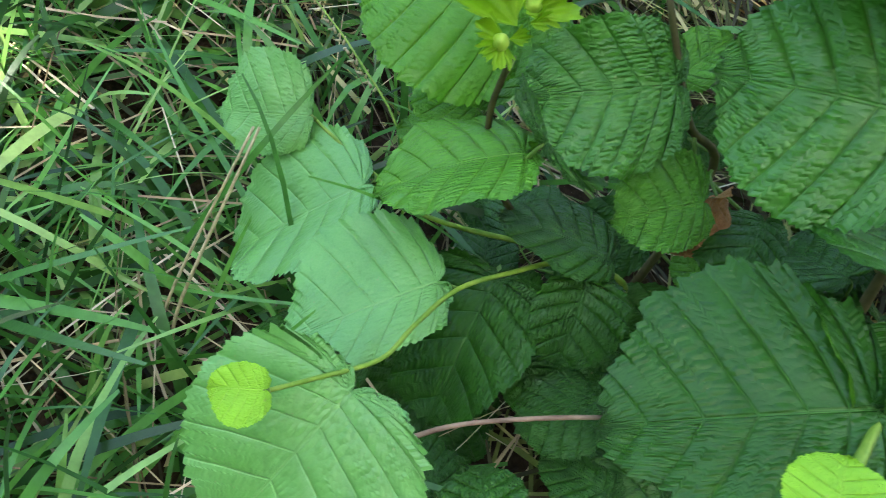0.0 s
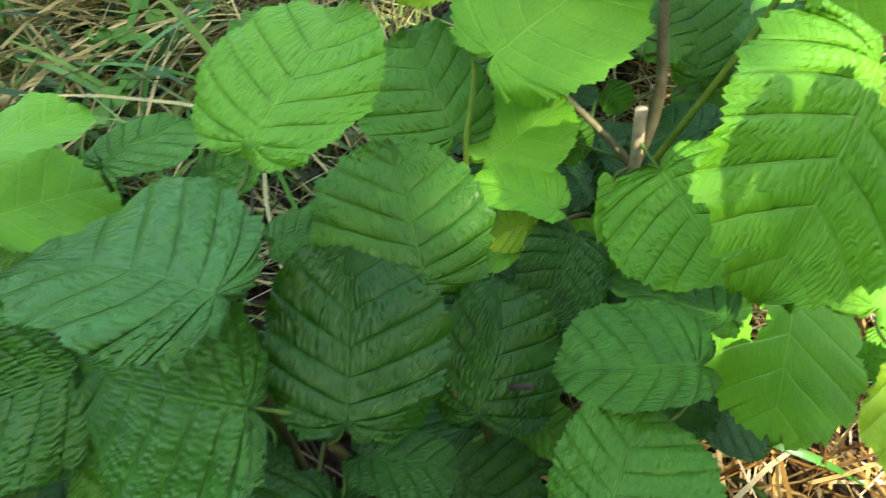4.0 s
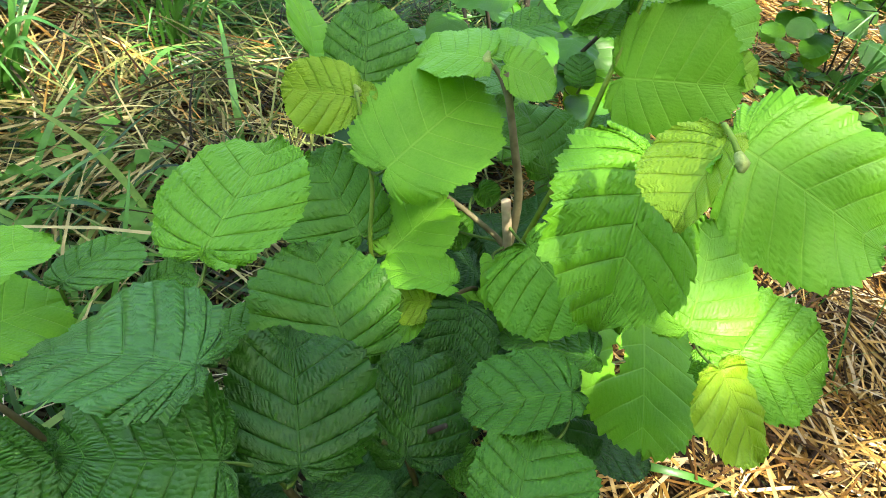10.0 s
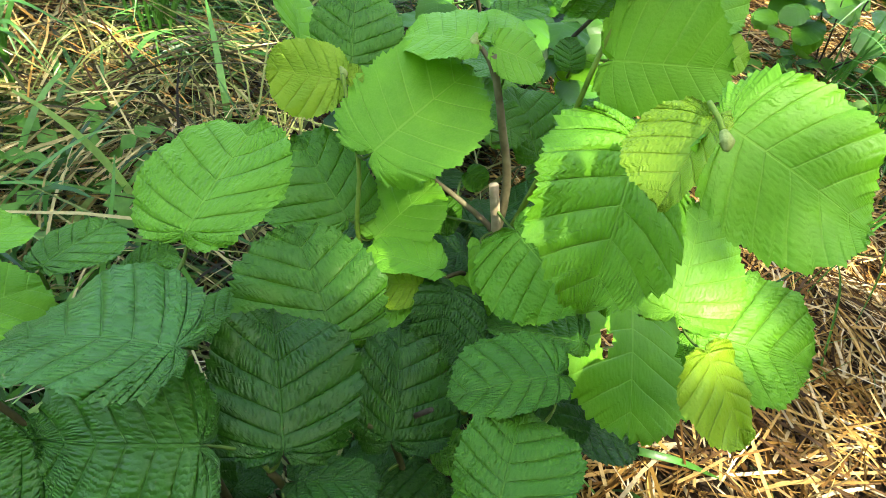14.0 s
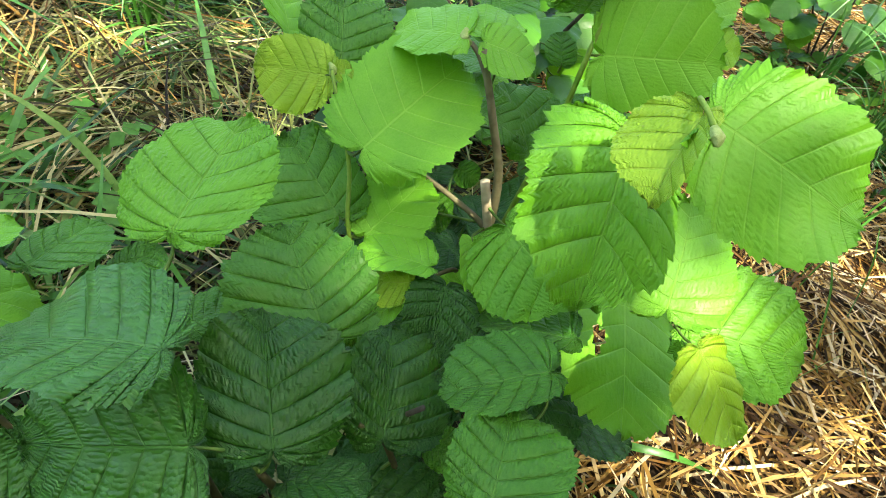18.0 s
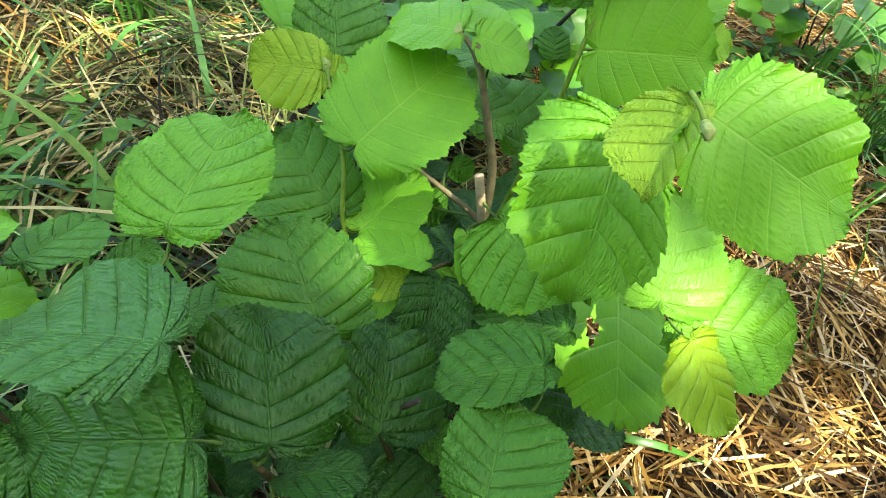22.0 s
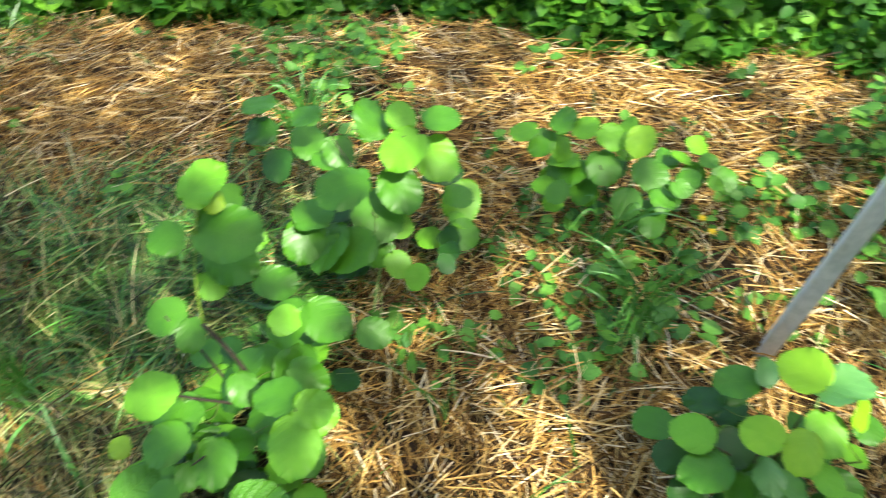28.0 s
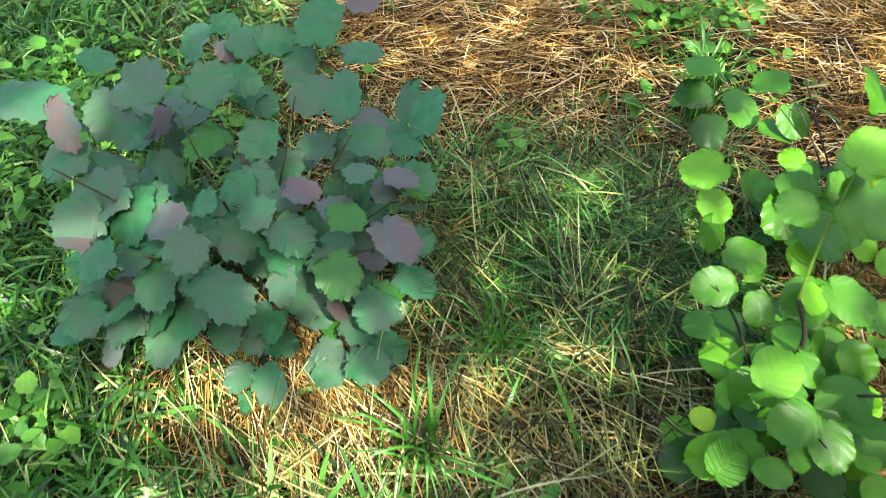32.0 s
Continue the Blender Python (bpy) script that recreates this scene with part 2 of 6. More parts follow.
STRAW = strand_material("straw_golden", (0.0, (0.03, 0.016, 0.004)), (0.3, (0.155, 0.076, 0.016)), (0.58, (0.47, 0.275, 0.062)), (0.8, (0.65, 0.45, 0.15)), (1.0, (0.83, 0.71, 0.44)), rough=0.5, spec=0.15)
DRY = strand_material("dry_grass", (0.0, (0.02, 0.014, 0.005)), (0.4, (0.065, 0.065, 0.018)), (0.62, (0.15, 0.22, 0.045)), (0.85, (0.36, 0.38, 0.11)), (1.0, (0.60, 0.55, 0.26)), rough=0.5, spec=0.25, thin=0.15)
WITHERED = strand_material("withered_grass", (0.0, (0.10, 0.085, 0.025)), (0.5, (0.30, 0.27, 0.08)), (1.0, (0.60, 0.52, 0.23)), rough=0.5, spec=0.25, thin=0.15)
GRASS = strand_material("grass_green", (0.0, (0.01, 0.05, 0.006)), (0.5, (0.048, 0.20, 0.02)), (0.8, (0.13, 0.38, 0.055)), (1.0, (0.32, 0.50, 0.13)), rough=0.38, spec=0.5, thin=0.22)
PALE_STRAW = strand_material("straw_pale", (0.0, (0.16, 0.12, 0.05)), (0.5, (0.42, 0.34, 0.18)), (1.0, (0.72, 0.63, 0.42)), rough=0.5, spec=0.3)
HERB = strand_material("herb_leaf_green", (0.0, (0.04, 0.16, 0.018)), (0.5, (0.085, 0.27, 0.03)), (1.0, (0.16, 0.40, 0.04)), rough=0.5, spec=0.35, thin=0.3)
HEDGE = strand_material("hedge_leaf_green", (0.0, (0.032, 0.15, 0.014)), (0.5, (0.075, 0.26, 0.022)), (1.0, (0.16, 0.41, 0.03)), rough=0.5, spec=0.35, thin=0.3)
CANOPY = strand_material("tree_leaf_green", (0.0, (0.03, 0.09, 0.02)), (1.0, (0.06, 0.14, 0.03)), thin=0.2)


SEED = bark_material("dry_seed_stalk", rgb(0.22, 0.20, 0.09), rgb(0.42, 0.38, 0.2), 0.6, 200.0)
PETAL = bark_material("petal_yellow", rgb(0.75, 0.52, 0.01), rgb(0.85, 0.62, 0.02), 0.5, 100.0)
BUD = bark_material("bud_downy_green", rgb(0.24, 0.34, 0.08), rgb(0.36, 0.44, 0.15), 0.9, 400.0)


def ground_material():
    k = Net("ground_soil")
    pos = k.coord("Object")
    big, small = k.noise(3.0, 4.0, pos), k.noise(70.0, 5.0, pos)
    soil = k.mix(k.span(small, 0.3, 0.7), rgb(0.012, 0.008, 0.004), rgb(0.04, 0.026, 0.014))
    litter = k.mix(k.span(k.noise(160.0, 3.0, pos), 0.35, 0.65), rgb(0.018, 0.012, 0.005), rgb(0.07, 0.045, 0.02))
    col = k.mix(k.span(big, 0.35, 0.65), soil, litter)
    away = k.node("VectorMath")
    away.operation = "LENGTH"
    k.put(away.inputs[0], pos)
    edge = k.math("ADD", away.outputs["Value"], k.math("MULTIPLY", k.noise(1.7, 4.0, pos), 1.6))
    turf = k.mix(k.span(k.noise(9.0, 5.0, pos), 0.3, 0.7), rgb(0.035, 0.105, 0.018), rgb(0.075, 0.17, 0.03))
    col = k.mix(k.span(edge, 3.0, 3.7), col, turf)
    return k.surface(col, 0.9, 0.15, k.bump(small, 0.8, 0.01))


SOIL = ground_material()


# ---- mesh helpers ----
def mesh_of(name, verts, faces, material, uvs=None, smooth=True):
    """A mesh from arrays: verts (n, 3), faces (m, 3 or 4), uvs per vertex."""
    verts, faces = np.asarray(verts, np.float32), np.asarray(faces, np.int32)
    me = bpy.data.meshes.new(name)
    n, width = len(faces), faces.shape[1]
    me.vertices.add(len(verts))
    me.vertices.foreach_set("co", verts.ravel())
    me.loops.add(n * width)
    me.loops.foreach_set("vertex_index", faces.ravel())
    me.polygons.add(n)
    me.polygons.foreach_set("loop_start", np.arange(0, n * width, width, dtype=np.int32))
    me.polygons.foreach_set("use_smooth", np.full(n, smooth))
    if uvs is not None:
        layer = me.uv_layers.new(name="UVMap")
        layer.data.foreach_set("uv", np.asarray(uvs, np.float32)[faces.ravel()].ravel())
    me.materials.append(material)
    me.update(calc_edges=True)
    me.validate()
    return me


def put_part(name, me, parent, label=""):
    ob = new(name, me)
    ob.parent = parent
    if label:
        ob["label"] = label
    return ob


def thing(name, at, label, category, group=""):
    ob = new(name)
    ob.location = at
    return tagged(ob, label, category, group)


def smooth_line(points, steps):
    """Catmull-Rom through the points."""
    p = np.asarray(points, float)
    p = np.vstack([2 * p[0] - p[1], p, 2 * p[-1] - p[-2]])
    out = []
    for i in range(1, len(p) - 2):
        a, b, c, d = p[i - 1 : i + 3]
        for t in np.linspace(0, 1, steps, endpoint=False):
            out.append(0.5 * (2 * b + (c - a) * t + (2 * a - 5 * b + 4 * c - d) * t**2 + (3 * b - a - 3 * c + d) * t**3))
    out.append(p[-2])
    return np.array(out)


def tube_arrays(points, radii, sides=7, steps=5):
    line = smooth_line(points, steps) if len(points) > 2 else np.asarray(points, float)
    r = np.interp(np.linspace(0, 1, len(line)), np.linspace(0, 1, len(radii)), radii)
    tang = np.gradient(line, axis=0)
    tang /= np.linalg.norm(tang, axis=1)[:, None] + 1e-9
    ref = np.array([0.31, 0.17, 0.93]) if abs(tang[0][2]) < 0.9 else np.array([1.0, 0.1, 0.0])
    u = np.cross(tang, ref)
    u /= np.linalg.norm(u, axis=1)[:, None] + 1e-9
    v = np.cross(tang, u)
    ang = np.linspace(0, 2 * np.pi, sides, endpoint=False)
    ring = line[:, None] + r[:, None, None] * (np.cos(ang)[None, :, None] * u[:, None] + np.sin(ang)[None, :, None] * v[:, None])
    verts = np.vstack([ring.reshape(-1, 3), line[0], line[-1]])
    n, faces = len(line), []
    for i in range(n - 1):
        for j in range(sides):
            a, b = i * sides + j, i * sides + (j + 1) % sides
            faces += [(a, b, b + sides), (a, b + sides, a + sides)]
    for j in range(sides):
        faces += [(n * sides, (j + 1) % sides, j), (n * sides + 1, (n - 1) * sides + j, (n - 1) * sides + (j + 1) % sides)]
    return verts, np.array(faces)


STEMS = {}


def stem(plant, name, points, radii, material, label="", sides=8, parent=None):
    STEMS.setdefault(plant.name, []).append(smooth_line(points, 8) if len(points) > 2 else np.asarray(points, float))
    v, f = tube_arrays(np.asarray(points, float) - np.array(plant.location), radii, sides)
    return put_part(name, mesh_of(name, v, f, material), parent or plant, label)


# ---- the hazel leaf ----
def even(points):
    """A smooth line through the points, at equal steps."""
    line = smooth_line(points, 12)
    run = np.concatenate([[0], np.cumsum(np.linalg.norm(np.diff(line, axis=0), axis=1))])
    t = np.linspace(0, run[-1], 160)
    return np.stack([np.interp(t, run, line[:, k]) for k in (0, 1)], 1)


EDGE = even([(0.012, 0.02), (0.09, -0.075), (0.26, -0.065), (0.41, 0.07), (0.485, 0.29), (0.487, 0.52), (0.405, 0.745), (0.265, 0.885), (0.115, 0.945), (0.0, 0.995)])
ROUND = even([(0.015, 0.02), (0.12, -0.05), (0.30, 0.01), (0.44, 0.18), (0.495, 0.4), (0.475, 0.63), (0.38, 0.82), (0.235, 0.93), (0.08, 0.975), (0.0, 1.03)])


def leaf_arrays(seed, rows=60, cols=9, fold=0.12, droop=0.16, wave=0.05, pleat=0.02, teeth=26, holes=(), ragged=0.0, outline=EDGE, lobes=0.5):
    """A hazel leaf of length and width 1, lying in x (across) and y (base to tip), its upper face to +z."""
    r = np.random.default_rng(seed)
    s = np.linspace(0, 1, rows + 1)
    edge = np.stack([np.interp(s, np.linspace(0, 1, len(outline)), outline[:, k]) for k in (0, 1)], 1)
    mid = np.stack([0 * s, 0.02 + 1.0 * np.clip((s - 0.34) / 0.66, 0, 1) ** 1.35], 1)
    mid[-1] = edge[-1]
    u = np.linspace(0, 1, cols + 1) ** 0.85
    verts, uvs, index = [], [], np.zeros((2, rows + 1, cols + 1), int)
    bend = r.normal(0, 0.06)
    k1, k2, k3 = r.uniform(0, 6.28, 3)
    for h, sgn in enumerate((1, -1)):
        away = edge - np.array([0.0, 0.42])
        grow = np.clip(np.minimum(s / 0.08, (1 - s) / 0.05), 0, 1)
        swell = 0.035 * np.sin(5 * s + k1 * sgn) + 0.022 * np.sin(11 * s + k2 * sgn)
        if teeth:
            st = s + 0.007 * np.sin(23 * s + k3 * sgn) + 0.004 * np.sin(51 * s + k1)
            big = np.mod(st * VEINS + 0.42, 1.0)
            tall = r.uniform(0.55, 1.3, teeth + 2)[np.floor(st * teeth + 0.5).astype(int).clip(0, teeth + 1)]
            swell += (0.042 * np.mod(st * teeth + 0.5, 1.0) * tall + (0.02 + 0.04 * lobes) * big**1.4 - 0.028 + r.uniform(-0.006, 0.006, len(s))) * grow
        if lobes > 1:
            swell += 0.09 * (lobes - 0.6) * (np.abs(np.mod(s * 4.6 + 0.35, 1.0) - 0.5) * -2 + 0.4) * np.clip((s - 0.12) / 0.1, 0, 1) * np.clip((1 - s) / 0.08, 0, 1)
        if ragged:
            swell -= ragged * np.clip(np.sin(9 * s + k2) + 0.3 * np.sin(31 * s + k3), 0, 1)
        out = edge + away * swell[:, None]
        w, ss = np.meshgrid(u, s)
        x = (out[:, 0, None] * w) * sgn
        y = mid[:, 1, None] * (1 - w) + out[:, 1, None] * w - 0.035 * np.sin(np.pi * w) * (1 - ss)
        z = pleat * (np.abs(np.sin(np.pi * VEINS * ss)) ** 0.65) * np.minimum(1.0, w * 4) * (1 - 0.5 * w * w) * np.clip(ss / 0.3, 0.15, 1)
        z += fold * np.abs(x) * (1 - 0.5 * np.abs(x)) - droop * (y - 0.15) ** 2 * 0.9 + bend * x * (y - 0.4) - 0.35 * droop * x * x
        z += wave * w * w * np.sin(7 * ss + k1 * (1 + 0.3 * sgn)) + 0.45 * wave * w**3 * np.sin(19 * ss + k2 * sgn) + 0.2 * wave * w**4 * np.sin(47 * ss + k3 * sgn)
        z += 0.35 * wave * np.sin(6.5 * x + k2) * np.sin(7.5 * y + k3) * np.minimum(1.0, w * 3)
        first = 1 if sgn < 0 else 0
        index[h, :, first:] = sum(len(v) for v in verts) + np.arange((rows + 1) * (cols + 1 - first)).reshape(rows + 1, -1)
        if first:
            index[1, :, 0] = index[0, :, 0]
        verts.append(np.stack([x, y, z], -1)[:, first:].reshape(-1, 3))
        uvs.append(np.stack([0.5 + 0.5 * w * sgn, ss], -1)[:, first:].reshape(-1, 2))
    faces = []
    cs, cu = np.meshgrid((s[1:] + s[:-1]) / 2, (u[1:] + u[:-1]) / 2, indexing="ij")
    for h, sgn in enumerate((1, -1)):
        i = index[h]
        a, b, c, d = i[:-1, :-1], i[:-1, 1:], i[1:, 1:], i[1:, :-1]
        keep = np.ones(cs.shape, bool)
        for hs, hu, hr in holes:
            q = np.arctan2((cs - hs) * 1.6, sgn * cu - hu)
            keep &= ((cs - hs) / hr) ** 2 + ((sgn * cu - hu) / (1.6 * hr)) ** 2 > 1 + 0.35 * np.sin(3 * q + k1) + 0.2 * np.sin(7 * q)
        quad = (a, b, c, d) if sgn > 0 else (a, d, c, b)
        faces += [np.stack([q[keep] for q in (quad[0], quad[1], quad[2])], 1), np.stack([q[keep] for q in (quad[0], quad[2], quad[3])], 1)]
    return np.vstack(verts), np.vstack(faces), np.vstack(uvs)


LEAF_COUNT = [0]


def leaf(plant, tone, base, tip, normal, width, fine=2, label="", holes=(), ragged=0.0, fold=None, droop=None, wave=None, stalk=True, lobes=0.5, halves=None, skew=(0.0, 0.0)):
    """A leaf of a plant from its stalk's end to its tip, with its upper face to normal. fine: 2 near, 1 middle, 0 far.
    halves: the widths of its right and left half, where they differ; skew: how far each half is drawn towards the tip."""
    LEAF_COUNT[0] += 1
    seed = LEAF_COUNT[0]
    r = np.random.default_rng(1000 + seed)
    rows, cols = ((150, 11), (84, 7), (72, 4))[2 - fine]
    v, f, uv = leaf_arrays(seed, rows, cols, r.uniform(0.04, 0.2 if fine else 0.14) if fold is None else fold, r.uniform(0.08, 0.26 if fine else 0.2) if droop is None else droop,
                           r.uniform(0.02, 0.06) if wave is None else wave, (0.0015, 0.005, 0.011 if tone in ("dark", "teal", "deep", "ribbed", "mid", "young") else 0.005)[fine] * r.uniform(0.7, 1.2), (17, 28, 33)[fine], holes, ragged, EDGE if fine or lobes > 1 else ROUND, lobes if fine or lobes > 1 else 0.2)
    base, tip, n = (np.array(a, float) for a in (base, tip, normal))
    y = tip - base
    length = np.linalg.norm(y)
    y /= length
    n -= n @ y * y
    n /= np.linalg.norm(n)
    x = np.cross(y, n)
    right, left = halves or (width / 2, width / 2)
    side = v[:, :1] / 0.49
    drawn = np.where(side > 0, side * skew[0], -side * skew[1])
    v = base - np.array(plant.location) + side * np.where(side > 0, right, left) * x + length * (v[:, 1:2] + drawn) * y + length * v[:, 2:] * n
    ob = put_part("leaf", mesh_of("leaf", v, f, (LEAF if fine else SMOOTH)[tone], uv), plant, label)
    if stalk:
        at = np.array(plant.location)
        b = base - at
        run = 0.16 * length
        line = [b + 0.05 * length * y - 0.014 * length * n, b - 0.22 * run * y - 0.4 * run * n, b - 0.2 * run * y - 1.2 * run * n - np.array([0, 0, 0.8 * run])]
        near = np.vstack(STEMS.get(plant.name, [np.full((1, 3), 99.0)])) - at
        near = near[near[:, 2] < b[2] + 0.02]
        gap = np.linalg.norm(near - b, axis=1) if len(near) else np.array([9.0])
        if gap.min() < 0.07:
            end = near[gap.argmin()]
            line = [line[0], b * 0.6 + end * 0.4 - 0.1 * gap.min() * y - 0.25 * gap.min() * n, end]
        pv, pf = tube_arrays(line, [0.0009, 0.0011, 0.0014] if fine else [0.001, 0.0014], 6 if fine == 2 else 4, 4)
        put_part("petiole", mesh_of("petiole", pv, pf, PETIOLE), ob)
    return ob

# ---- ground ----
def ground_height(x, y):
    """Low swells, and the heaped straw rows."""
    z = 0.012 * np.sin(3.1 * x + 0.4) * np.cos(2.7 * y + 1.0) + 0.008 * np.sin(7.3 * x - 5.1 * y)
    row = np.exp(-(((y - 1.72) / 0.3) ** 2)) * 0.05
    return z + row - 0.02


def build_ground():
    fine = np.linspace(-3.5, 3.5, 141)
    far = np.array([5.0, 9.0, 20.0, 60.0, 200.0, 600.0])
    line = np.concatenate([-far[::-1], fine, far])
    gx, gy = np.meshgrid(line, line + 0.6)
    gz = ground_height(gx, gy) * (np.maximum(abs(gx), abs(gy)) < 4)
    gz = gz + 0.006 * np.sin(31 * gx) * np.sin(27 * gy) * (np.maximum(abs(gx), abs(gy)) < 4)
    n = len(line)
    i = np.arange(n * n).reshape(n, n)
    quads = np.stack([i[:-1, :-1], i[:-1, 1:], i[1:, 1:], i[1:, :-1]], -1).reshape(-1, 4)
    ob = new("ground", mesh_of("ground", np.stack([gx, gy, gz], -1).reshape(-1, 3), quads, SOIL))
    return tagged(ob, "dark garden soil under straw and grass", "ground", kind="structure")


build_ground()

# ---- the hazels: plants, stems and shoots ----
nut_hazel = thing("hazel_bush", (-0.13, -0.27, -0.01), "low hazel shoots with a green nut cluster in the shade", "bush", "hazels")
front_hazel = thing("hazel_bush", (-0.02, -0.27, -0.01), "hazel bush with a cut grey stump and large leaves", "bush", "hazels")
mid_hazel = thing("hazel_bush", (0.055, 0.03, -0.01), "hazel bush with a pale cut stem and a forked twig", "bush", "hazels")
far_hazel = thing("hazel_bush", (0.07, 0.5, -0.01), "slender hazel bush with round light green leaves", "bush", "hazels")
back_hazel = thing("hazel_bush", (0.3, 0.98, -0.01), "hazel bush with round leaves over straw", "bush", "hazels")
small_hazel = thing("hazel_bush", (0.86, 1.15, -0.01), "small young hazel among weeds in the straw", "bush", "hazels")
stake_hazel = thing("hazel_bush", (1.03, 0.4, -0.01), "sunlit young hazel beside a wooden stake", "bush", "hazels")
purple_hazel = thing("hazel_bush", (-1.03, 0.62, -0.01), "red-leaved hazel bush with bluish green and purple leaves", "bush", "hazels")

# front: a stump with dots, a side branch, green shoots
stem(front_hazel, "stump", [(0.014, -0.305, -0.02), (0.006, -0.29, 0.12), (-0.007, -0.278, 0.18), (-0.021, -0.258, 0.243)], [0.0068, 0.0060, 0.0054, 0.0050], BARK, "grey cut stump with pale dots", 12)
stem(front_hazel, "cut_end", [(-0.0209, -0.2582, 0.2425), (-0.0213, -0.2576, 0.2445)], [0.0049, 0.0044], CUT, sides=12)
stem(front_hazel, "branch", [(0.001, -0.282, 0.15), (0.004, -0.276, 0.169), (0.038, -0.242, 0.178), (0.058, -0.219, 0.195), (0.085, -0.18, 0.23)], [0.0034, 0.0032, 0.0028, 0.0024, 0.0018], BARK_RED, "reddish brown side branch")
stem(front_hazel, "branch", [(0.002, -0.29, 0.12), (0.012, -0.306, 0.137), (0.048, -0.29, 0.151), (0.071, -0.288, 0.172)], [0.002, 0.0019, 0.0017, 0.0015], SHOOT)
stem(front_hazel, "shoot", [(0.0, -0.29, 0.1), (-0.02, -0.40, 0.17), (-0.05, -0.391, 0.218), (-0.043, -0.353, 0.217)], [0.003, 0.0028, 0.0025, 0.002], SHOOT)
stem(front_hazel, "shoot", [(0.0, -0.285, 0.08), (-0.03, -0.245, 0.17), (-0.045, -0.242, 0.215), (-0.058, -0.246, 0.25)], [0.0032, 0.003, 0.0027, 0.0022], BARK_RED)
stem(front_hazel, "shoot", [(-0.01, -0.28, 0.06), (-0.075, -0.235, 0.14), (-0.115, -0.215, 0.215), (-0.125, -0.212, 0.27), (-0.128, -0.19, 0.315)], [0.0032, 0.003, 0.0026, 0.0022, 0.0017], BARK_RED)
stem(front_hazel, "shoot", [(0.0, -0.28, 0.06), (0.02, -0.2, 0.14), (0.004, -0.187, 0.2), (-0.015, -0.193, 0.225)], [0.003, 0.0026, 0.0022, 0.0018], BARK_RED)
stem(front_hazel, "shoot", [(0.06, -0.1, 0.12), (0.1, -0.04, 0.26), (0.131, -0.06, 0.335), (0.125, -0.11, 0.4), (0.104, -0.149, 0.447)], [0.003, 0.0026, 0.0022, 0.002, 0.0016], SHOOT)
stem(front_hazel, "twig", [(0.005, -0.165, 0.19), (0.021, -0.181, 0.238)], [0.0022, 0.0018], BARK, "short grey broken twig")
# nut shoot
stem(nut_hazel, "stem", [(-0.12, -0.27, -0.02), (-0.13, -0.275, 0.06), (-0.141, -0.282, 0.106), (-0.178, -0.301, 0.118), (-0.203, -0.337, 0.129), (-0.22, -0.37, 0.141), (-0.226, -0.405, 0.151), (-0.228, -0.434, 0.163), (-0.243, -0.462, 0.178), (-0.253, -0.48, 0.189)],
     [0.0032, 0.0030, 0.0027, 0.0019, 0.0015, 0.0014, 0.0013, 0.0012, 0.0011, 0.0010], SHOOT, "long green shoot")
stem(nut_hazel, "stem", [(-0.13, -0.268, -0.02), (-0.128, -0.25, 0.08), (-0.134, -0.21, 0.159), (-0.161, -0.226, 0.189), (-0.18, -0.239, 0.22), (-0.209, -0.24, 0.259)], [0.0034, 0.0032, 0.0028, 0.0025, 0.0022, 0.0018], BARK_RED)
stem(nut_hazel, "twig", [(-0.08, -0.355, 0.15), (-0.106, -0.379, 0.16), (-0.148, -0.409, 0.16), (-0.182, -0.437, 0.161), (-0.199, -0.456, 0.158)], [0.0014, 0.0013, 0.0012, 0.0011, 0.0013], TWIG, "bare thin brown twig")
stem(nut_hazel, "nut_stalk", [(-0.16, -0.285, 0.08), (-0.237, -0.298, 0.14), (-0.257, -0.294, 0.182), (-0.257, -0.297, 0.228)], [0.0024, 0.0021, 0.0019, 0.0017], BARK_RED)
stem(nut_hazel, "shoot", [(-0.2, -0.29, 0.1), (-0.27, -0.31, 0.09), (-0.317, -0.312, 0.103), (-0.376, -0.298, 0.099)], [0.002, 0.0017, 0.0015, 0.0012], SHOOT)
# middle
stem(mid_hazel, "stem", [(0.055, 0.03, -0.02), (0.057, 0.032, 0.16), (0.053, 0.028, 0.258), (0.034, 0.034, 0.315), (0.013, 0.038, 0.367)], [0.006, 0.0055, 0.0038, 0.0032, 0.0028], BARK_GREY, "grey twig with a fork at its end")
stem(mid_hazel, "twig", [(0.022, 0.037, 0.345), (0.012, 0.046, 0.358), (0.004, 0.052, 0.364)], [0.0026, 0.0022, 0.002], BARK_GREY)
stem(mid_hazel, "cut_stem", [(0.058, 0.01, 0.16), (0.055, 0.005, 0.22), (0.039, 0.007, 0.277)], [0.0045, 0.0042, 0.004], BARK_PALE, "pale cut stem", 10)
stem(mid_hazel, "branch", [(0.055, 0.012, 0.2), (0.049, 0.009, 0.23), (0.018, 0.016, 0.247), (-0.012, 0.022, 0.26), (-0.05, 0.03, 0.28)], [0.003, 0.0026, 0.0023, 0.002, 0.0015], BARK_GREY)
stem(mid_hazel, "shoot", [(0.056, 0.03, 0.12), (0.075, 0.045, 0.24), (0.088, 0.058, 0.312), (0.092, 0.065, 0.364), (0.1, 0.09, 0.41), (0.105, 0.115, 0.446)], [0.0032, 0.0028, 0.0025, 0.0022, 0.0018, 0.0014], SHOOT, "fresh green shoot")
stem(mid_hazel, "shoot", [(0.05, 0.02, 0.1), (-0.03, -0.03, 0.17), (-0.056, -0.033, 0.227), (-0.067, -0.005, 0.274), (-0.093, 0.03, 0.327)], [0.0026, 0.0023, 0.002, 0.0018, 0.0013], SHOOT)
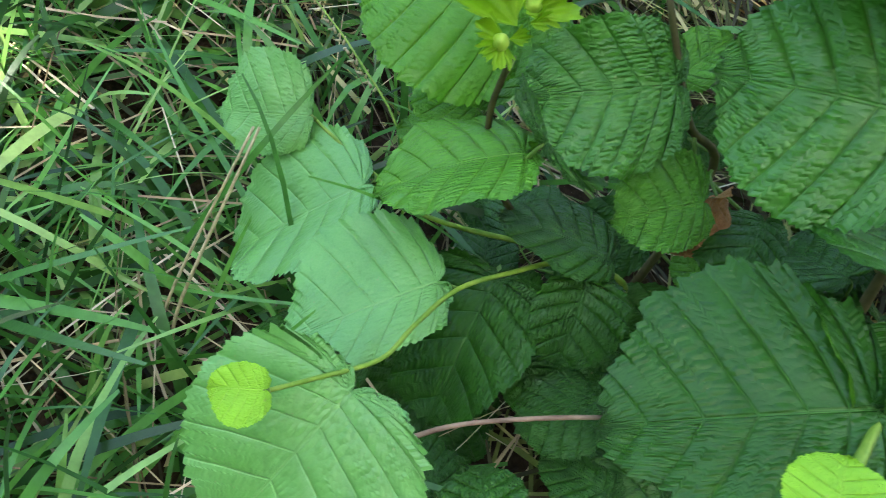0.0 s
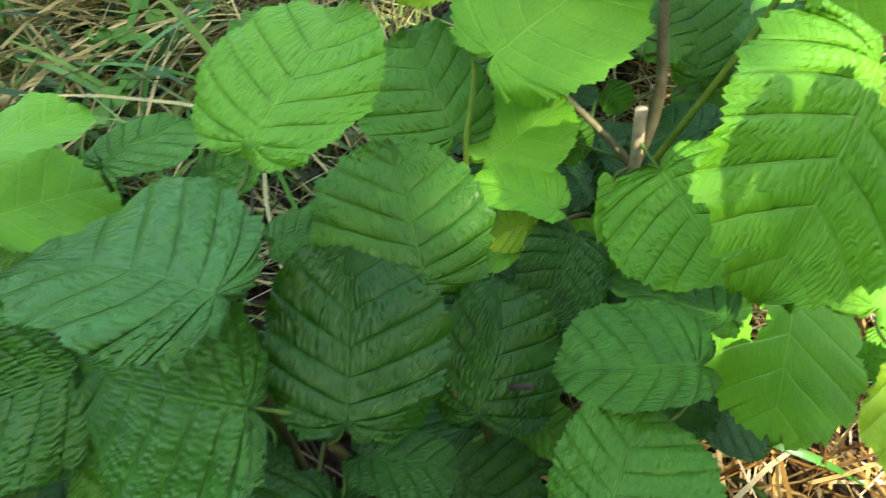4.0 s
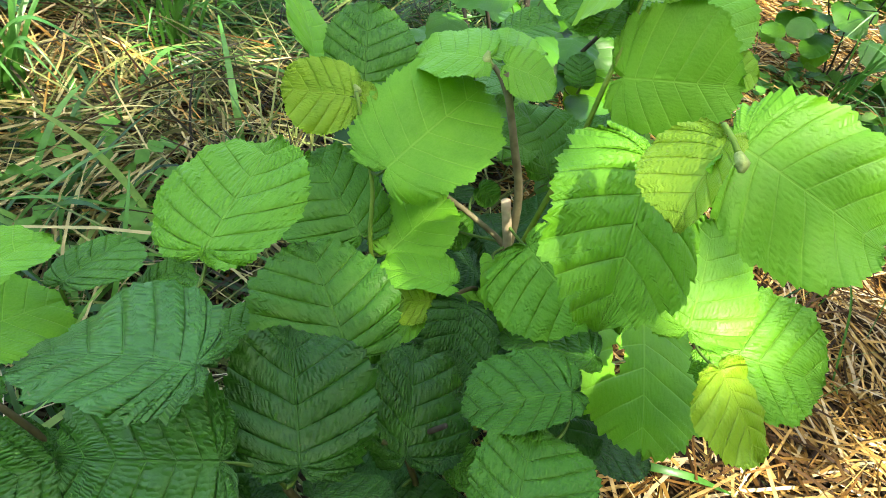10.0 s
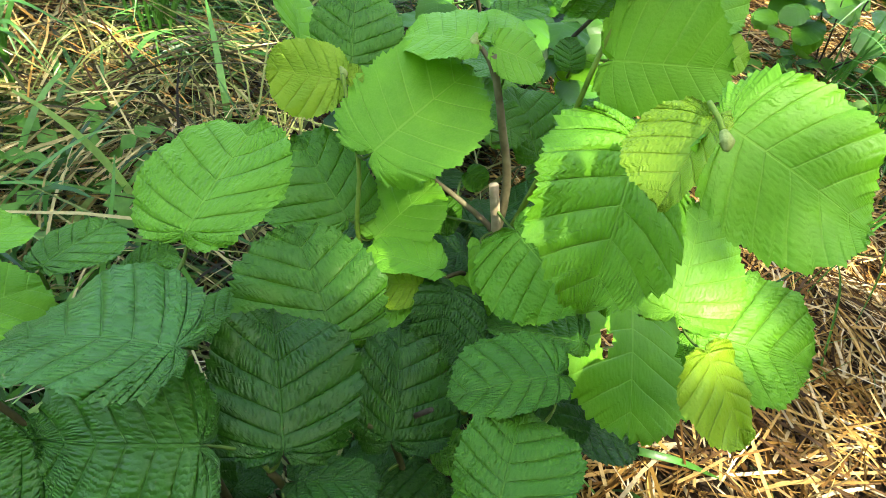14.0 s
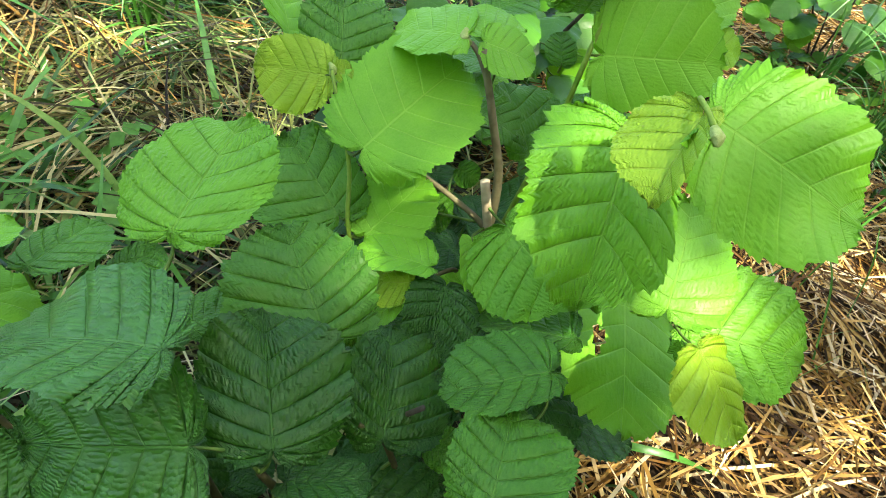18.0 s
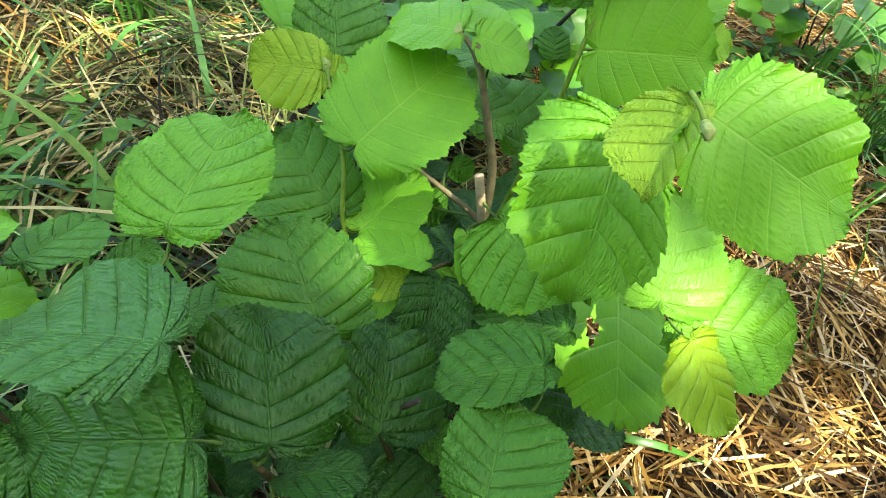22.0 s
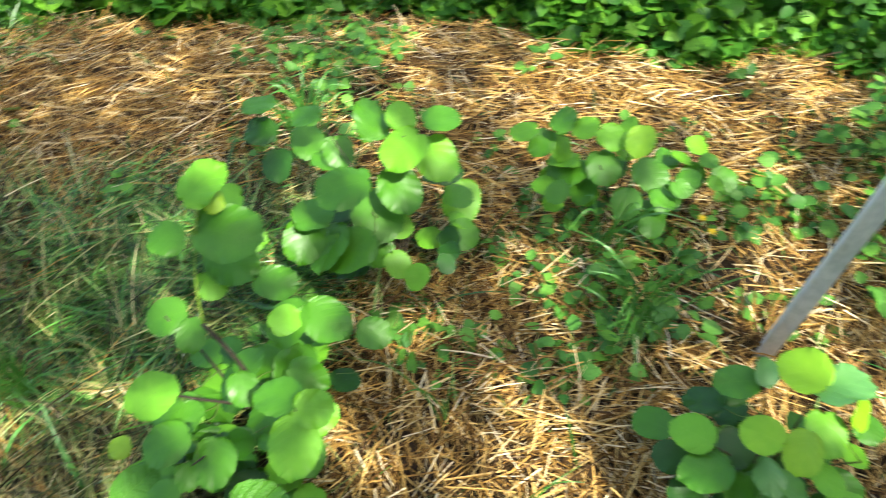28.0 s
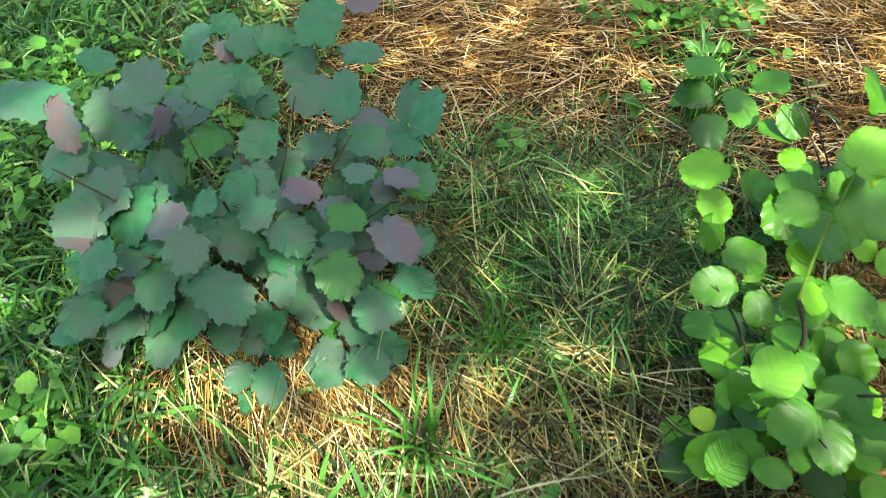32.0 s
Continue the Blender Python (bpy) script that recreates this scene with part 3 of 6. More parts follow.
stem(mid_hazel, "shoot", [(0.052, 0.01, 0.15), (0.035, -0.03, 0.21), (0.02, -0.052, 0.225), (0.001, -0.07, 0.218)], [0.0022, 0.002, 0.0018, 0.0014], BARK_RED)
stem(mid_hazel, "shoot", [(0.06, 0.02, 0.1), (0.12, -0.03, 0.2), (0.16, -0.07, 0.265), (0.185, -0.08, 0.27)], [0.003, 0.0026, 0.002, 0.0016], SHOOT)
stem(mid_hazel, "shoot", [(0.06, 0.03, 0.1), (0.13, 0.02, 0.16), (0.19, 0.02, 0.2), (0.22, 0.05, 0.3)], [0.003, 0.0026, 0.002, 0.0016], SHOOT)


def shoots(plant, foot, ends, radius=0.0042, material=BARK):
    """Stems from a plant's foot, bowing out to their ends."""
    foot = np.array(foot, float)
    for k, end in enumerate(ends):
        end = np.array(end, float)
        a = foot + (end - foot) * 0.35 * np.array([0.6, 0.6, 1]) + np.array([0.01 * math.sin(2.1 * k), 0.01 * math.cos(1.7 * k), 0])
        b = foot + (end - foot) * np.array([0.65, 0.65, 0.75])
        stem(plant, "stem", [foot + np.array([0.008 * math.cos(k * 2.4), 0.008 * math.sin(k * 2.4), -0.02]), a, b, end], [radius, radius * 0.85, radius * 0.6, radius * 0.35], material)


stem(far_hazel, "stem", [(0.07, 0.5, -0.02), (0.06, 0.51, 0.14), (0.047, 0.517, 0.27), (0.005, 0.538, 0.365)], [0.0062, 0.0056, 0.0046, 0.0036], BARK, "grey-brown leaning stem")
stem(far_hazel, "shoot", [(0.006, 0.538, 0.36), (0.006, 0.565, 0.42), (0.015, 0.605, 0.49), (0.033, 0.652, 0.572)], [0.0026, 0.0022, 0.0018, 0.0013], SHOOT)
shoots(far_hazel, (0.06, 0.5, 0), [(-0.043, 0.41, 0.354), (0.212, 0.36, 0.402), (-0.105, 0.593, 0.304), (0.13, 0.42, 0.22), (0.03, 0.31, 0.3)])
shoots(back_hazel, (0.3, 0.98, 0), [(0.33, 1.01, 0.39), (0.25, 0.93, 0.23), (0.45, 1.09, 0.2), (0.12, 1.14, 0.31), (0.2, 1.3, 0.25)], 0.0035)
shoots(small_hazel, (0.86, 1.15, 0), [(0.72, 1.18, 0.26), (0.89, 1.17, 0.27), (1.06, 1.1, 0.16), (0.8, 1.12, 0.2)], 0.003)
shoots(stake_hazel, (1.03, 0.4, 0), [(0.97, 0.36, 0.33), (1.08, 0.46, 0.29), (0.9, 0.38, 0.24), (1.13, 0.36, 0.24), (1.0, 0.49, 0.27)], 0.0036, BARK_RED)
shoots(purple_hazel, (-1.03, 0.62, 0), [(-1.33, 0.6, 0.48), (-1.15, 0.76, 0.47), (-0.95, 0.87, 0.45), (-0.82, 0.8, 0.42), (-0.72, 0.57, 0.37), (-0.93, 0.48, 0.37), (-1.16, 0.5, 0.37), (-1.0, 0.44, 0.2), (-0.75, 0.72, 0.3)], 0.0045, BARK_RED)


# ---- the nut cluster ----
def bract(base, tip, normal, width, seed, cup=0.25, spread=1.0):
    """A leafy husk lobe: a fan that is cut into ragged pointed fingers along its rim."""
    r = np.random.default_rng(seed)
    base, tip, n = (np.array(p, float) for p in (base, tip, normal))
    y = tip - base
    length = np.linalg.norm(y)
    y /= length
    n -= n @ y * y
    n /= np.linalg.norm(n)
    x = np.cross(y, n)
    around, rings = 56, 12
    s = np.linspace(-1, 1, around + 1)
    fingers = r.uniform(3.4, 4.6)
    s_cut = s + 0.12 * np.sin(3.1 * s + r.uniform(0, 6.28)) + 0.05 * np.sin(9 * s + r.uniform(0, 6.28))
    tall = r.uniform(0.45, 1.15, 16)[np.clip(np.floor(s_cut * fingers / 2 + 0.5).astype(int) + 8, 0, 15)]
    tooth = 1 - np.abs(2 * np.mod(s_cut * fingers / 2 + 0.5, 1.0) - 1)
    small = 1 - np.abs(2 * np.mod(s_cut * fingers * 1.5 + 0.2, 1.0) - 1)
    rim = (0.58 + 0.36 * tall * tooth**0.7 + 0.1 * small + r.uniform(-0.04, 0.04, around + 1)) * (1 - 0.22 * np.abs(s) ** 2.5)
    k = r.uniform(0, 6.28)
    verts = []
    for i in range(rings + 1):
        t = i / rings
        for q, reach in zip(s, rim):
            a = q * spread
            far = t * reach * length
            px, py = math.sin(a) * far * width, math.cos(a) * far
            pz = cup * length * ((px / length) ** 2 * 1.6 + 0.35 * t * t) + 0.09 * length * t * math.sin(7 * q + k) + 0.012 * length * t * math.sin(11 * q + 2 * k) - 0.1 * length * t**3 * math.cos(3 * q + k)
            verts.append(base + px * x + py * y + pz * n)
    m = around + 1
    faces = []
    for i in range(rings):
        for q in range(around):
            c = i * m + q
            faces += [(c, c + 1, c + m + 1), (c, c + m + 1, c + m)]
    return np.array(verts), np.array(faces)


NUT = bark_material("nut_pale_green", rgb(0.20, 0.36, 0.02), rgb(0.30, 0.45, 0.06), 0.5, 120.0)
HUSK_THIN = strand_material("nut_husk_leafy", (0.0, (0.16, 0.37, 0.008)), (1.0, (0.25, 0.47, 0.012)), rough=0.5, spec=0.3, thin=0.4)
CLUSTER = (
    ((-0.2603, -0.2764, 0.246), 0.0042, (0.45, -0.5, 0.74), (((-0.262, -0.281, 0.243), (-0.2455, -0.262, 0.253), 1.0), ((-0.264, -0.279, 0.243), (-0.263, -0.257, 0.26), 0.9), ((-0.258, -0.283, 0.241), (-0.247, -0.279, 0.243), 0.9))),
    ((-0.2645, -0.2971, 0.2341), 0.0044, (0.1, -0.75, 0.6), (((-0.263, -0.293, 0.234), (-0.279, -0.303, 0.2335), 1.0), ((-0.264, -0.294, 0.233), (-0.258, -0.310, 0.226), 0.9), ((-0.262, -0.293, 0.235), (-0.252, -0.287, 0.238), 0.8))),
    ((-0.274, -0.283, 0.238), 0.004, (-0.4, -0.3, 0.85), (((-0.262, -0.287, 0.239), (-0.302, -0.281, 0.250), 0.95), ((-0.265, -0.283, 0.241), (-0.288, -0.266, 0.262), 0.8))),
)
for k, (at, size, axis, lobes) in enumerate(CLUSTER):
    ax = Vector(axis).normalized()
    bm = bmesh.new()
    bmesh.ops.create_uvsphere(bm, u_segments=16, v_segments=12, radius=1.0)
    turn = ax.to_track_quat("Z", "Y").to_matrix().to_4x4()
    centre = Vector(at) - nut_hazel.location - ax * size * 0.3
    for vert in bm.verts:
        w = vert.co.copy()
        pinch = 1 - 0.25 * max(0.0, w.z) ** 2
        vert.co = centre + (turn @ Vector((w.x * pinch * size, w.y * pinch * size, (w.z * 1.15 + 0.15 * max(0, w.z) ** 6) * size)))
    me = bpy.data.meshes.new("nut")
    bm.to_mesh(me)
    bm.free()
    me.materials.append(NUT)
    me.polygons.foreach_set("use_smooth", [True] * len(me.polygons))
    put_part("nut", me, nut_hazel, "pale unripe hazelnut")
    for q, (foot, end, wide) in enumerate(lobes):
        v, f = bract(np.array(foot) - np.array(nut_hazel.location), np.array(end) - np.array(nut_hazel.location), (0.35, -0.45, 0.8), wide, 10 * k + q, (0.6, 0.2, 0.9)[q], 0.85)
        put_part("nut_husk", mesh_of("nut_husk", v, f, HUSK_THIN), nut_hazel, "yellow-green fringed nut husk")


# ---- the stake ----
def build_stake():
    post = thing("wooden_stake", (1.160, 0.710, 0), "weathered grey wooden stake leaning in the soil", "stake")
    foot, top = Vector((0.008, 0.012, -0.1)), Vector((-0.095, -0.143, 1.15))
    turn = (top - foot).to_track_quat("Z", "X").to_matrix().to_4x4()
    bm = bmesh.new()
    bmesh.ops.create_cube(bm, size=1.0)
    bmesh.ops.subdivide_edges(bm, edges=[e for e in bm.edges if abs(e.verts[0].co.z - e.verts[1].co.z) > 0.5], cuts=24)
    bmesh.ops.bevel(bm, geom=[e for e in bm.edges if abs(e.verts[0].co.z - e.verts[1].co.z) > 1e-4], offset=0.08, segments=2, affect="EDGES")
    long = (top - foot).length
    for vert in bm.verts:
        k = vert.co.z + 0.5
        wob = 1 + 0.05 * math.sin(9 * k) + 0.03 * math.sin(23 * k + 1)
        vert.co = foot + turn @ Vector((vert.co.x * 0.045 * wob, vert.co.y * 0.032 * wob, k * long))
    me = bpy.data.meshes.new("post")
    bm.to_mesh(me)
    bm.free()
    me.materials.append(WOOD_GREY)
    put_part("post", me, post)


build_stake()


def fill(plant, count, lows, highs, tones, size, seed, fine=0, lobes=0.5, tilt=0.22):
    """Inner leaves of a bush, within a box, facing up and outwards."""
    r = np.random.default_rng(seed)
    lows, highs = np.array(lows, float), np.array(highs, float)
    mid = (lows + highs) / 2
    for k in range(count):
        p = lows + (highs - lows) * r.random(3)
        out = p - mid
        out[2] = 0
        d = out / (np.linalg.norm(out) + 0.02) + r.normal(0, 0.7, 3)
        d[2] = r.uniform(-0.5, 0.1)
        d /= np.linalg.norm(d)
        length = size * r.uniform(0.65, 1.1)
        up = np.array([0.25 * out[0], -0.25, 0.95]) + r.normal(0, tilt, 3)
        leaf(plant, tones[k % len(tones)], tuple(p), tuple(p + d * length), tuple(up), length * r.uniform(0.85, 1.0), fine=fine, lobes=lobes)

# ---- the leaves, shoot by shoot ----
leaf(front_hazel, "ribbed", (-0.129, -0.1685, 0.3272), (-0.1135, -0.1003, 0.3666), (-0.37, -0.4, 0.84), 0.084, halves=(0.0397, 0.0442), skew=(0.04, -0.03), droop=0.12, fold=0.1, holes=((0.1, -0.8, 0.035), (0.15, -0.97, 0.04)))
leaf(mid_hazel, "mid", (-0.0657, -0.0266, 0.2353), (-0.1263, 0.0281, 0.2695), (0.02, -0.51, 0.86), 0.089, halves=(0.0363, 0.0531), skew=(0.02, -0.02))
leaf(mid_hazel, "young", (-0.0953, 0.034, 0.3201), (-0.1541, 0.0317, 0.3154), (-0.02, -0.8, 0.6), 0.059, halves=(0.0279, 0.0307), skew=(0.04, -0))
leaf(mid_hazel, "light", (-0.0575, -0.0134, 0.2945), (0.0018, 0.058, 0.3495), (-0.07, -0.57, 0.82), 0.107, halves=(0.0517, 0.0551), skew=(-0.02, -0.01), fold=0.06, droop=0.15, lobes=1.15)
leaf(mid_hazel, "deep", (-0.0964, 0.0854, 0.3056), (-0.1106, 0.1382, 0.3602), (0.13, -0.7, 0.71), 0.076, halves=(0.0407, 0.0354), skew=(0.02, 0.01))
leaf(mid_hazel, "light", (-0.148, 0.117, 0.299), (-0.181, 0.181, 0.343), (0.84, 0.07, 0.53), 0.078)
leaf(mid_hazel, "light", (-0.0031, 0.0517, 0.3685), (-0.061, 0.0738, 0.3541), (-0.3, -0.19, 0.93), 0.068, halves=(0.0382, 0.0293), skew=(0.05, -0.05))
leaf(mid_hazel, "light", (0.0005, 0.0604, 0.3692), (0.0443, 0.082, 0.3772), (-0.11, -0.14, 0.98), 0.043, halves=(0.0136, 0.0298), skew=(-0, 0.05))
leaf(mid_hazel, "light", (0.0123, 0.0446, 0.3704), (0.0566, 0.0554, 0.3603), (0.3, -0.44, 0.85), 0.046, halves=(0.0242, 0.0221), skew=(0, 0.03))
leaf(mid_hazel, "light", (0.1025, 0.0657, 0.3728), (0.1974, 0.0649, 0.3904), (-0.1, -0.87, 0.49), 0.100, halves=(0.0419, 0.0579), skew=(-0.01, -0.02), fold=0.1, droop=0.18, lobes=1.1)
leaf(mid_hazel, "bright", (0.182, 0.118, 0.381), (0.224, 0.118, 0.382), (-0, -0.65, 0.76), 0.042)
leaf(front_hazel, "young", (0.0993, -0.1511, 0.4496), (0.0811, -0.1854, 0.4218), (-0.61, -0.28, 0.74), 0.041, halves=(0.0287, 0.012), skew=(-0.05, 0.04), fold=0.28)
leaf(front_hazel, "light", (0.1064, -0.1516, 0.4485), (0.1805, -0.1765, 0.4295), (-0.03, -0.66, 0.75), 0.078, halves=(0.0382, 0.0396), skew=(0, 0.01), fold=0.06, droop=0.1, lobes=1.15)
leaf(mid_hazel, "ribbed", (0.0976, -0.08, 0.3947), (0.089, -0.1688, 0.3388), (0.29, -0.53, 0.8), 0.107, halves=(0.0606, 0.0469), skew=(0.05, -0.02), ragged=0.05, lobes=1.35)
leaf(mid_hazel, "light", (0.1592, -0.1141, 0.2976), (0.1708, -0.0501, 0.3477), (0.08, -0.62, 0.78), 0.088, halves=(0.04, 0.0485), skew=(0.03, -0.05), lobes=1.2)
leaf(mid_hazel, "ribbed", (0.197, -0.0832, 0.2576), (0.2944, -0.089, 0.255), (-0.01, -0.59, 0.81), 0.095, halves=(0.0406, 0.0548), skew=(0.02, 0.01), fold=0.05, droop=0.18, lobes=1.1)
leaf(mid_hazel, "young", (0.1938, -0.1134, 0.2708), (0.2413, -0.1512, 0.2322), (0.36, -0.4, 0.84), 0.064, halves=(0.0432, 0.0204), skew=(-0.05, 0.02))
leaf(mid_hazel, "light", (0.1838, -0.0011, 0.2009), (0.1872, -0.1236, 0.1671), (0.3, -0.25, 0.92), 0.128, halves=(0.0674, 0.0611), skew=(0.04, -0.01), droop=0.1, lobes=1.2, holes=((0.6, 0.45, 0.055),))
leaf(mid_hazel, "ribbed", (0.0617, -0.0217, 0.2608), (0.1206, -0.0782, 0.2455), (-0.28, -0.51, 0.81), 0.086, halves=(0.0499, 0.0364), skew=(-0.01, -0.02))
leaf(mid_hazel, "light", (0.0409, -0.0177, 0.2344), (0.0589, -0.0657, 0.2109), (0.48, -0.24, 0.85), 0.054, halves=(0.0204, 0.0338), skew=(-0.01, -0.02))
leaf(front_hazel, "deep", (0.1262, -0.0869, 0.2229), (0.052, -0.0759, 0.2104), (-0.15, 0.12, 0.98), 0.066, halves=(0.0456, 0.0208), skew=(0.03, 0.02))
leaf(front_hazel, "deep", (0.097, -0.1473, 0.2557), (0.0268, -0.1682, 0.2388), (-0.27, 0.13, 0.95), 0.071, halves=(0.0451, 0.0262), skew=(-0.02, 0.02), fold=0.1, droop=0.1)
leaf(front_hazel, "deep", (0.0645, -0.2379, 0.2417), (0.0742, -0.1721, 0.2546), (-0.18, -0.16, 0.97), 0.072, halves=(0.0407, 0.0315), skew=(0.02, -0.01))
leaf(mid_hazel, "deep", (-0.0483, -0.1332, 0.2203), (-0.0993, -0.0648, 0.2556), (0.16, -0.35, 0.92), 0.101, halves=(0.047, 0.0544), skew=(-0.02, 0.05), lobes=1.3)
leaf(mid_hazel, "light", (0.0105, -0.0568, 0.2343), (-0.0473, -0.0536, 0.2405), (0.11, 0.17, 0.98), 0.059, halves=(0.035, 0.0236), skew=(0.05, 0.01), fold=0.2)
leaf(mid_hazel, "young", (-0.0017, -0.0732, 0.23), (-0.0349, -0.0695, 0.2174), (-0.36, -0.39, 0.84), 0.036, halves=(0.0167, 0.0195), skew=(0.04, -0.01))
leaf(mid_hazel, "light", (-0.003, -0.072, 0.216), (-0.027, -0.095, 0.201), (-0.59, 0.12, 0.8), 0.031)
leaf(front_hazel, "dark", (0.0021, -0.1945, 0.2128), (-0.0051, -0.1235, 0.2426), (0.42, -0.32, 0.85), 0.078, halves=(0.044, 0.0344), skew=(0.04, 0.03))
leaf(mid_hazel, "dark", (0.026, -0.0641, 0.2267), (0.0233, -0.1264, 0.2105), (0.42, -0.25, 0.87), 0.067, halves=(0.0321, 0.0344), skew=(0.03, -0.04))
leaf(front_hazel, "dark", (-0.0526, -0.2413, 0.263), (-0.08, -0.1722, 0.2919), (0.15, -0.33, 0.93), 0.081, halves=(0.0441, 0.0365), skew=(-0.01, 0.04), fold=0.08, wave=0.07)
leaf(front_hazel, "teal", (-0.0875, -0.2539, 0.2788), (-0.1766, -0.2617, 0.2554), (-0.14, -0.66, 0.74), 0.103, halves=(0.0484, 0.0547), skew=(0.04, -0.03))
leaf(front_hazel, "teal", (-0.1031, -0.2366, 0.3265), (-0.1873, -0.2377, 0.3211), (-0.07, 0.21, 0.98), 0.088, halves=(0.0506, 0.0369), skew=(0.04, -0.05), fold=0.1, droop=0.3, lobes=1.25)
leaf(front_hazel, "dark", (-0.222, -0.304, 0.2), (-0.218, -0.245, 0.179), (0.48, 0.27, 0.83), 0.078)
leaf(front_hazel, "mid", (-0.2235, -0.1583, 0.2623), (-0.2054, -0.1075, 0.2655), (-0.21, 0.01, 0.98), 0.048, halves=(0.0324, 0.016), skew=(0.01, -0.01))
leaf(nut_hazel, "light", (-0.247, -0.2, 0.295), (-0.231, -0.147, 0.294), (-0.11, 0.05, 0.99), 0.048)
leaf(front_hazel, "deep", (-0.148, -0.127, 0.198), (-0.11, -0.09, 0.198), (-0.01, 0.03, 1), 0.048)
leaf(front_hazel, "mid", (-0.1855, -0.136, 0.2468), (-0.1657, -0.1098, 0.2534), (-0.01, -0.24, 0.97), 0.032, halves=(0.0201, 0.0124), skew=(0.04, 0.02))
leaf(mid_hazel, "light", (-0.0434, -0.0324, 0.2283), (-0.0057, 0.0182, 0.2607), (-0.12, -0.47, 0.87), 0.069, halves=(0.0343, 0.0351), skew=(0.03, -0.01))
leaf(mid_hazel, "mid", (0.0786, 0.0741, 0.2655), (0.045, 0.1276, 0.3065), (0.27, -0.47, 0.84), 0.071, halves=(0.0452, 0.0256), skew=(0.03, -0.01))
leaf(mid_hazel, "mid", (0.0932, 0.0657, 0.3016), (0.157, 0.0865, 0.3202), (-0.2, -0.23, 0.95), 0.070, halves=(0.0326, 0.0371), skew=(-0.01, 0.04))
leaf(mid_hazel, "mid", (0.02, 0.06, 0.246), (0.039, 0.051, 0.243), (-0.16, -0.59, 0.79), 0.025)
leaf(mid_hazel, "mid", (-0.002, 0.034, 0.215), (0.025, 0.034, 0.21), (0.14, -0.67, 0.73), 0.037)
leaf(mid_hazel, "mid", (0.014, 0.081, 0.285), (-0.013, 0.108, 0.303), (0.22, -0.38, 0.9), 0.037)
leaf(mid_hazel, "mid", (0.095, 0.168, 0.312), (0.089, 0.194, 0.334), (0.03, -0.64, 0.77), 0.031)
leaf(mid_hazel, "mid", (0.015, 0.171, 0.342), (0.057, 0.192, 0.361), (-0.25, -0.31, 0.92), 0.048)
leaf(mid_hazel, "mid", (0.101, 0.116, 0.405), (0.041, 0.116, 0.404), (-0.02, -0.47, 0.88), 0.057)
leaf(mid_hazel, "mid", (0.121, 0.179, 0.386), (0.194, 0.193, 0.404), (-0.21, -0.13, 0.97), 0.070)
leaf(nut_hazel, "teal", (-0.1822, -0.2456, 0.2249), (-0.2464, -0.2939, 0.2082), (0.2, -0.55, 0.81), 0.080, halves=(0.0351, 0.0452), skew=(0.01, 0.01))
leaf(nut_hazel, "mid", (-0.2716, -0.256, 0.2147), (-0.3571, -0.2791, 0.2152), (0.15, -0.55, 0.82), 0.101, halves=(0.0474, 0.0532), skew=(0.05, -0.05))
leaf(nut_hazel, "mid", (-0.275, -0.187, 0.193), (-0.291, -0.239, 0.181), (0.31, -0.31, 0.9), 0.054)
leaf(nut_hazel, "mid", (-0.229, -0.302, 0.184), (-0.294, -0.353, 0.164), (-0.35, 0.08, 0.93), 0.073, fold=0.25, droop=0.35)
# dark tone on low leaves here also paints in the shade over them
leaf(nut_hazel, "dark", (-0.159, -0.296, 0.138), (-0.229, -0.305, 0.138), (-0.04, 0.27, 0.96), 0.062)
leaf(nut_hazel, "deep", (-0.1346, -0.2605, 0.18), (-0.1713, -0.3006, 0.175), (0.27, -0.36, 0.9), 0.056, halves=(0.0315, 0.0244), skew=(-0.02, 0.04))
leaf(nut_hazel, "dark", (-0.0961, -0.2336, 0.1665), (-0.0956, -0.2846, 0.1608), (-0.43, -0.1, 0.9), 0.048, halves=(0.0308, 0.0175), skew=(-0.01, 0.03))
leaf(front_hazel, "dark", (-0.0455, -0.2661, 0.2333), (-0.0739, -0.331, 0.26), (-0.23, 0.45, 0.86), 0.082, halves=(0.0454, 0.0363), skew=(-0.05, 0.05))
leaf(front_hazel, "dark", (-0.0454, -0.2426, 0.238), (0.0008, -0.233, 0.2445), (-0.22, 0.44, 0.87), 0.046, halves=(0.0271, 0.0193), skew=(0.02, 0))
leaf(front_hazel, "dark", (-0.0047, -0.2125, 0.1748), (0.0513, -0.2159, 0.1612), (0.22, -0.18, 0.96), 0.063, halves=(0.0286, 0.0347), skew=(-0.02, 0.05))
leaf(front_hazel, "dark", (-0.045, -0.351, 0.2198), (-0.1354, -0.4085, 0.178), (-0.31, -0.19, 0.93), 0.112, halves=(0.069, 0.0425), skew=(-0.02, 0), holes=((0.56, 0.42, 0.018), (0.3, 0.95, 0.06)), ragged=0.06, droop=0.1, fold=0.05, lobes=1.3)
leaf(front_hazel, "mid", (-0.037, -0.346, 0.204), (-0.077, -0.305, 0.213), (0.45, 0.22, 0.86), 0.050)
leaf(front_hazel, "deep", (-0.044, -0.351, 0.22), (-0.042, -0.322, 0.226), (0.64, -0.2, 0.74), 0.025)
leaf(front_hazel, "mid", (-0.039, -0.348, 0.215), (-0.024, -0.362, 0.204), (0.34, -0.32, 0.88), 0.021)
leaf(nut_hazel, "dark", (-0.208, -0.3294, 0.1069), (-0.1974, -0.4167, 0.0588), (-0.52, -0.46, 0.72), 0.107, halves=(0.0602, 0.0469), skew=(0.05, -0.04))
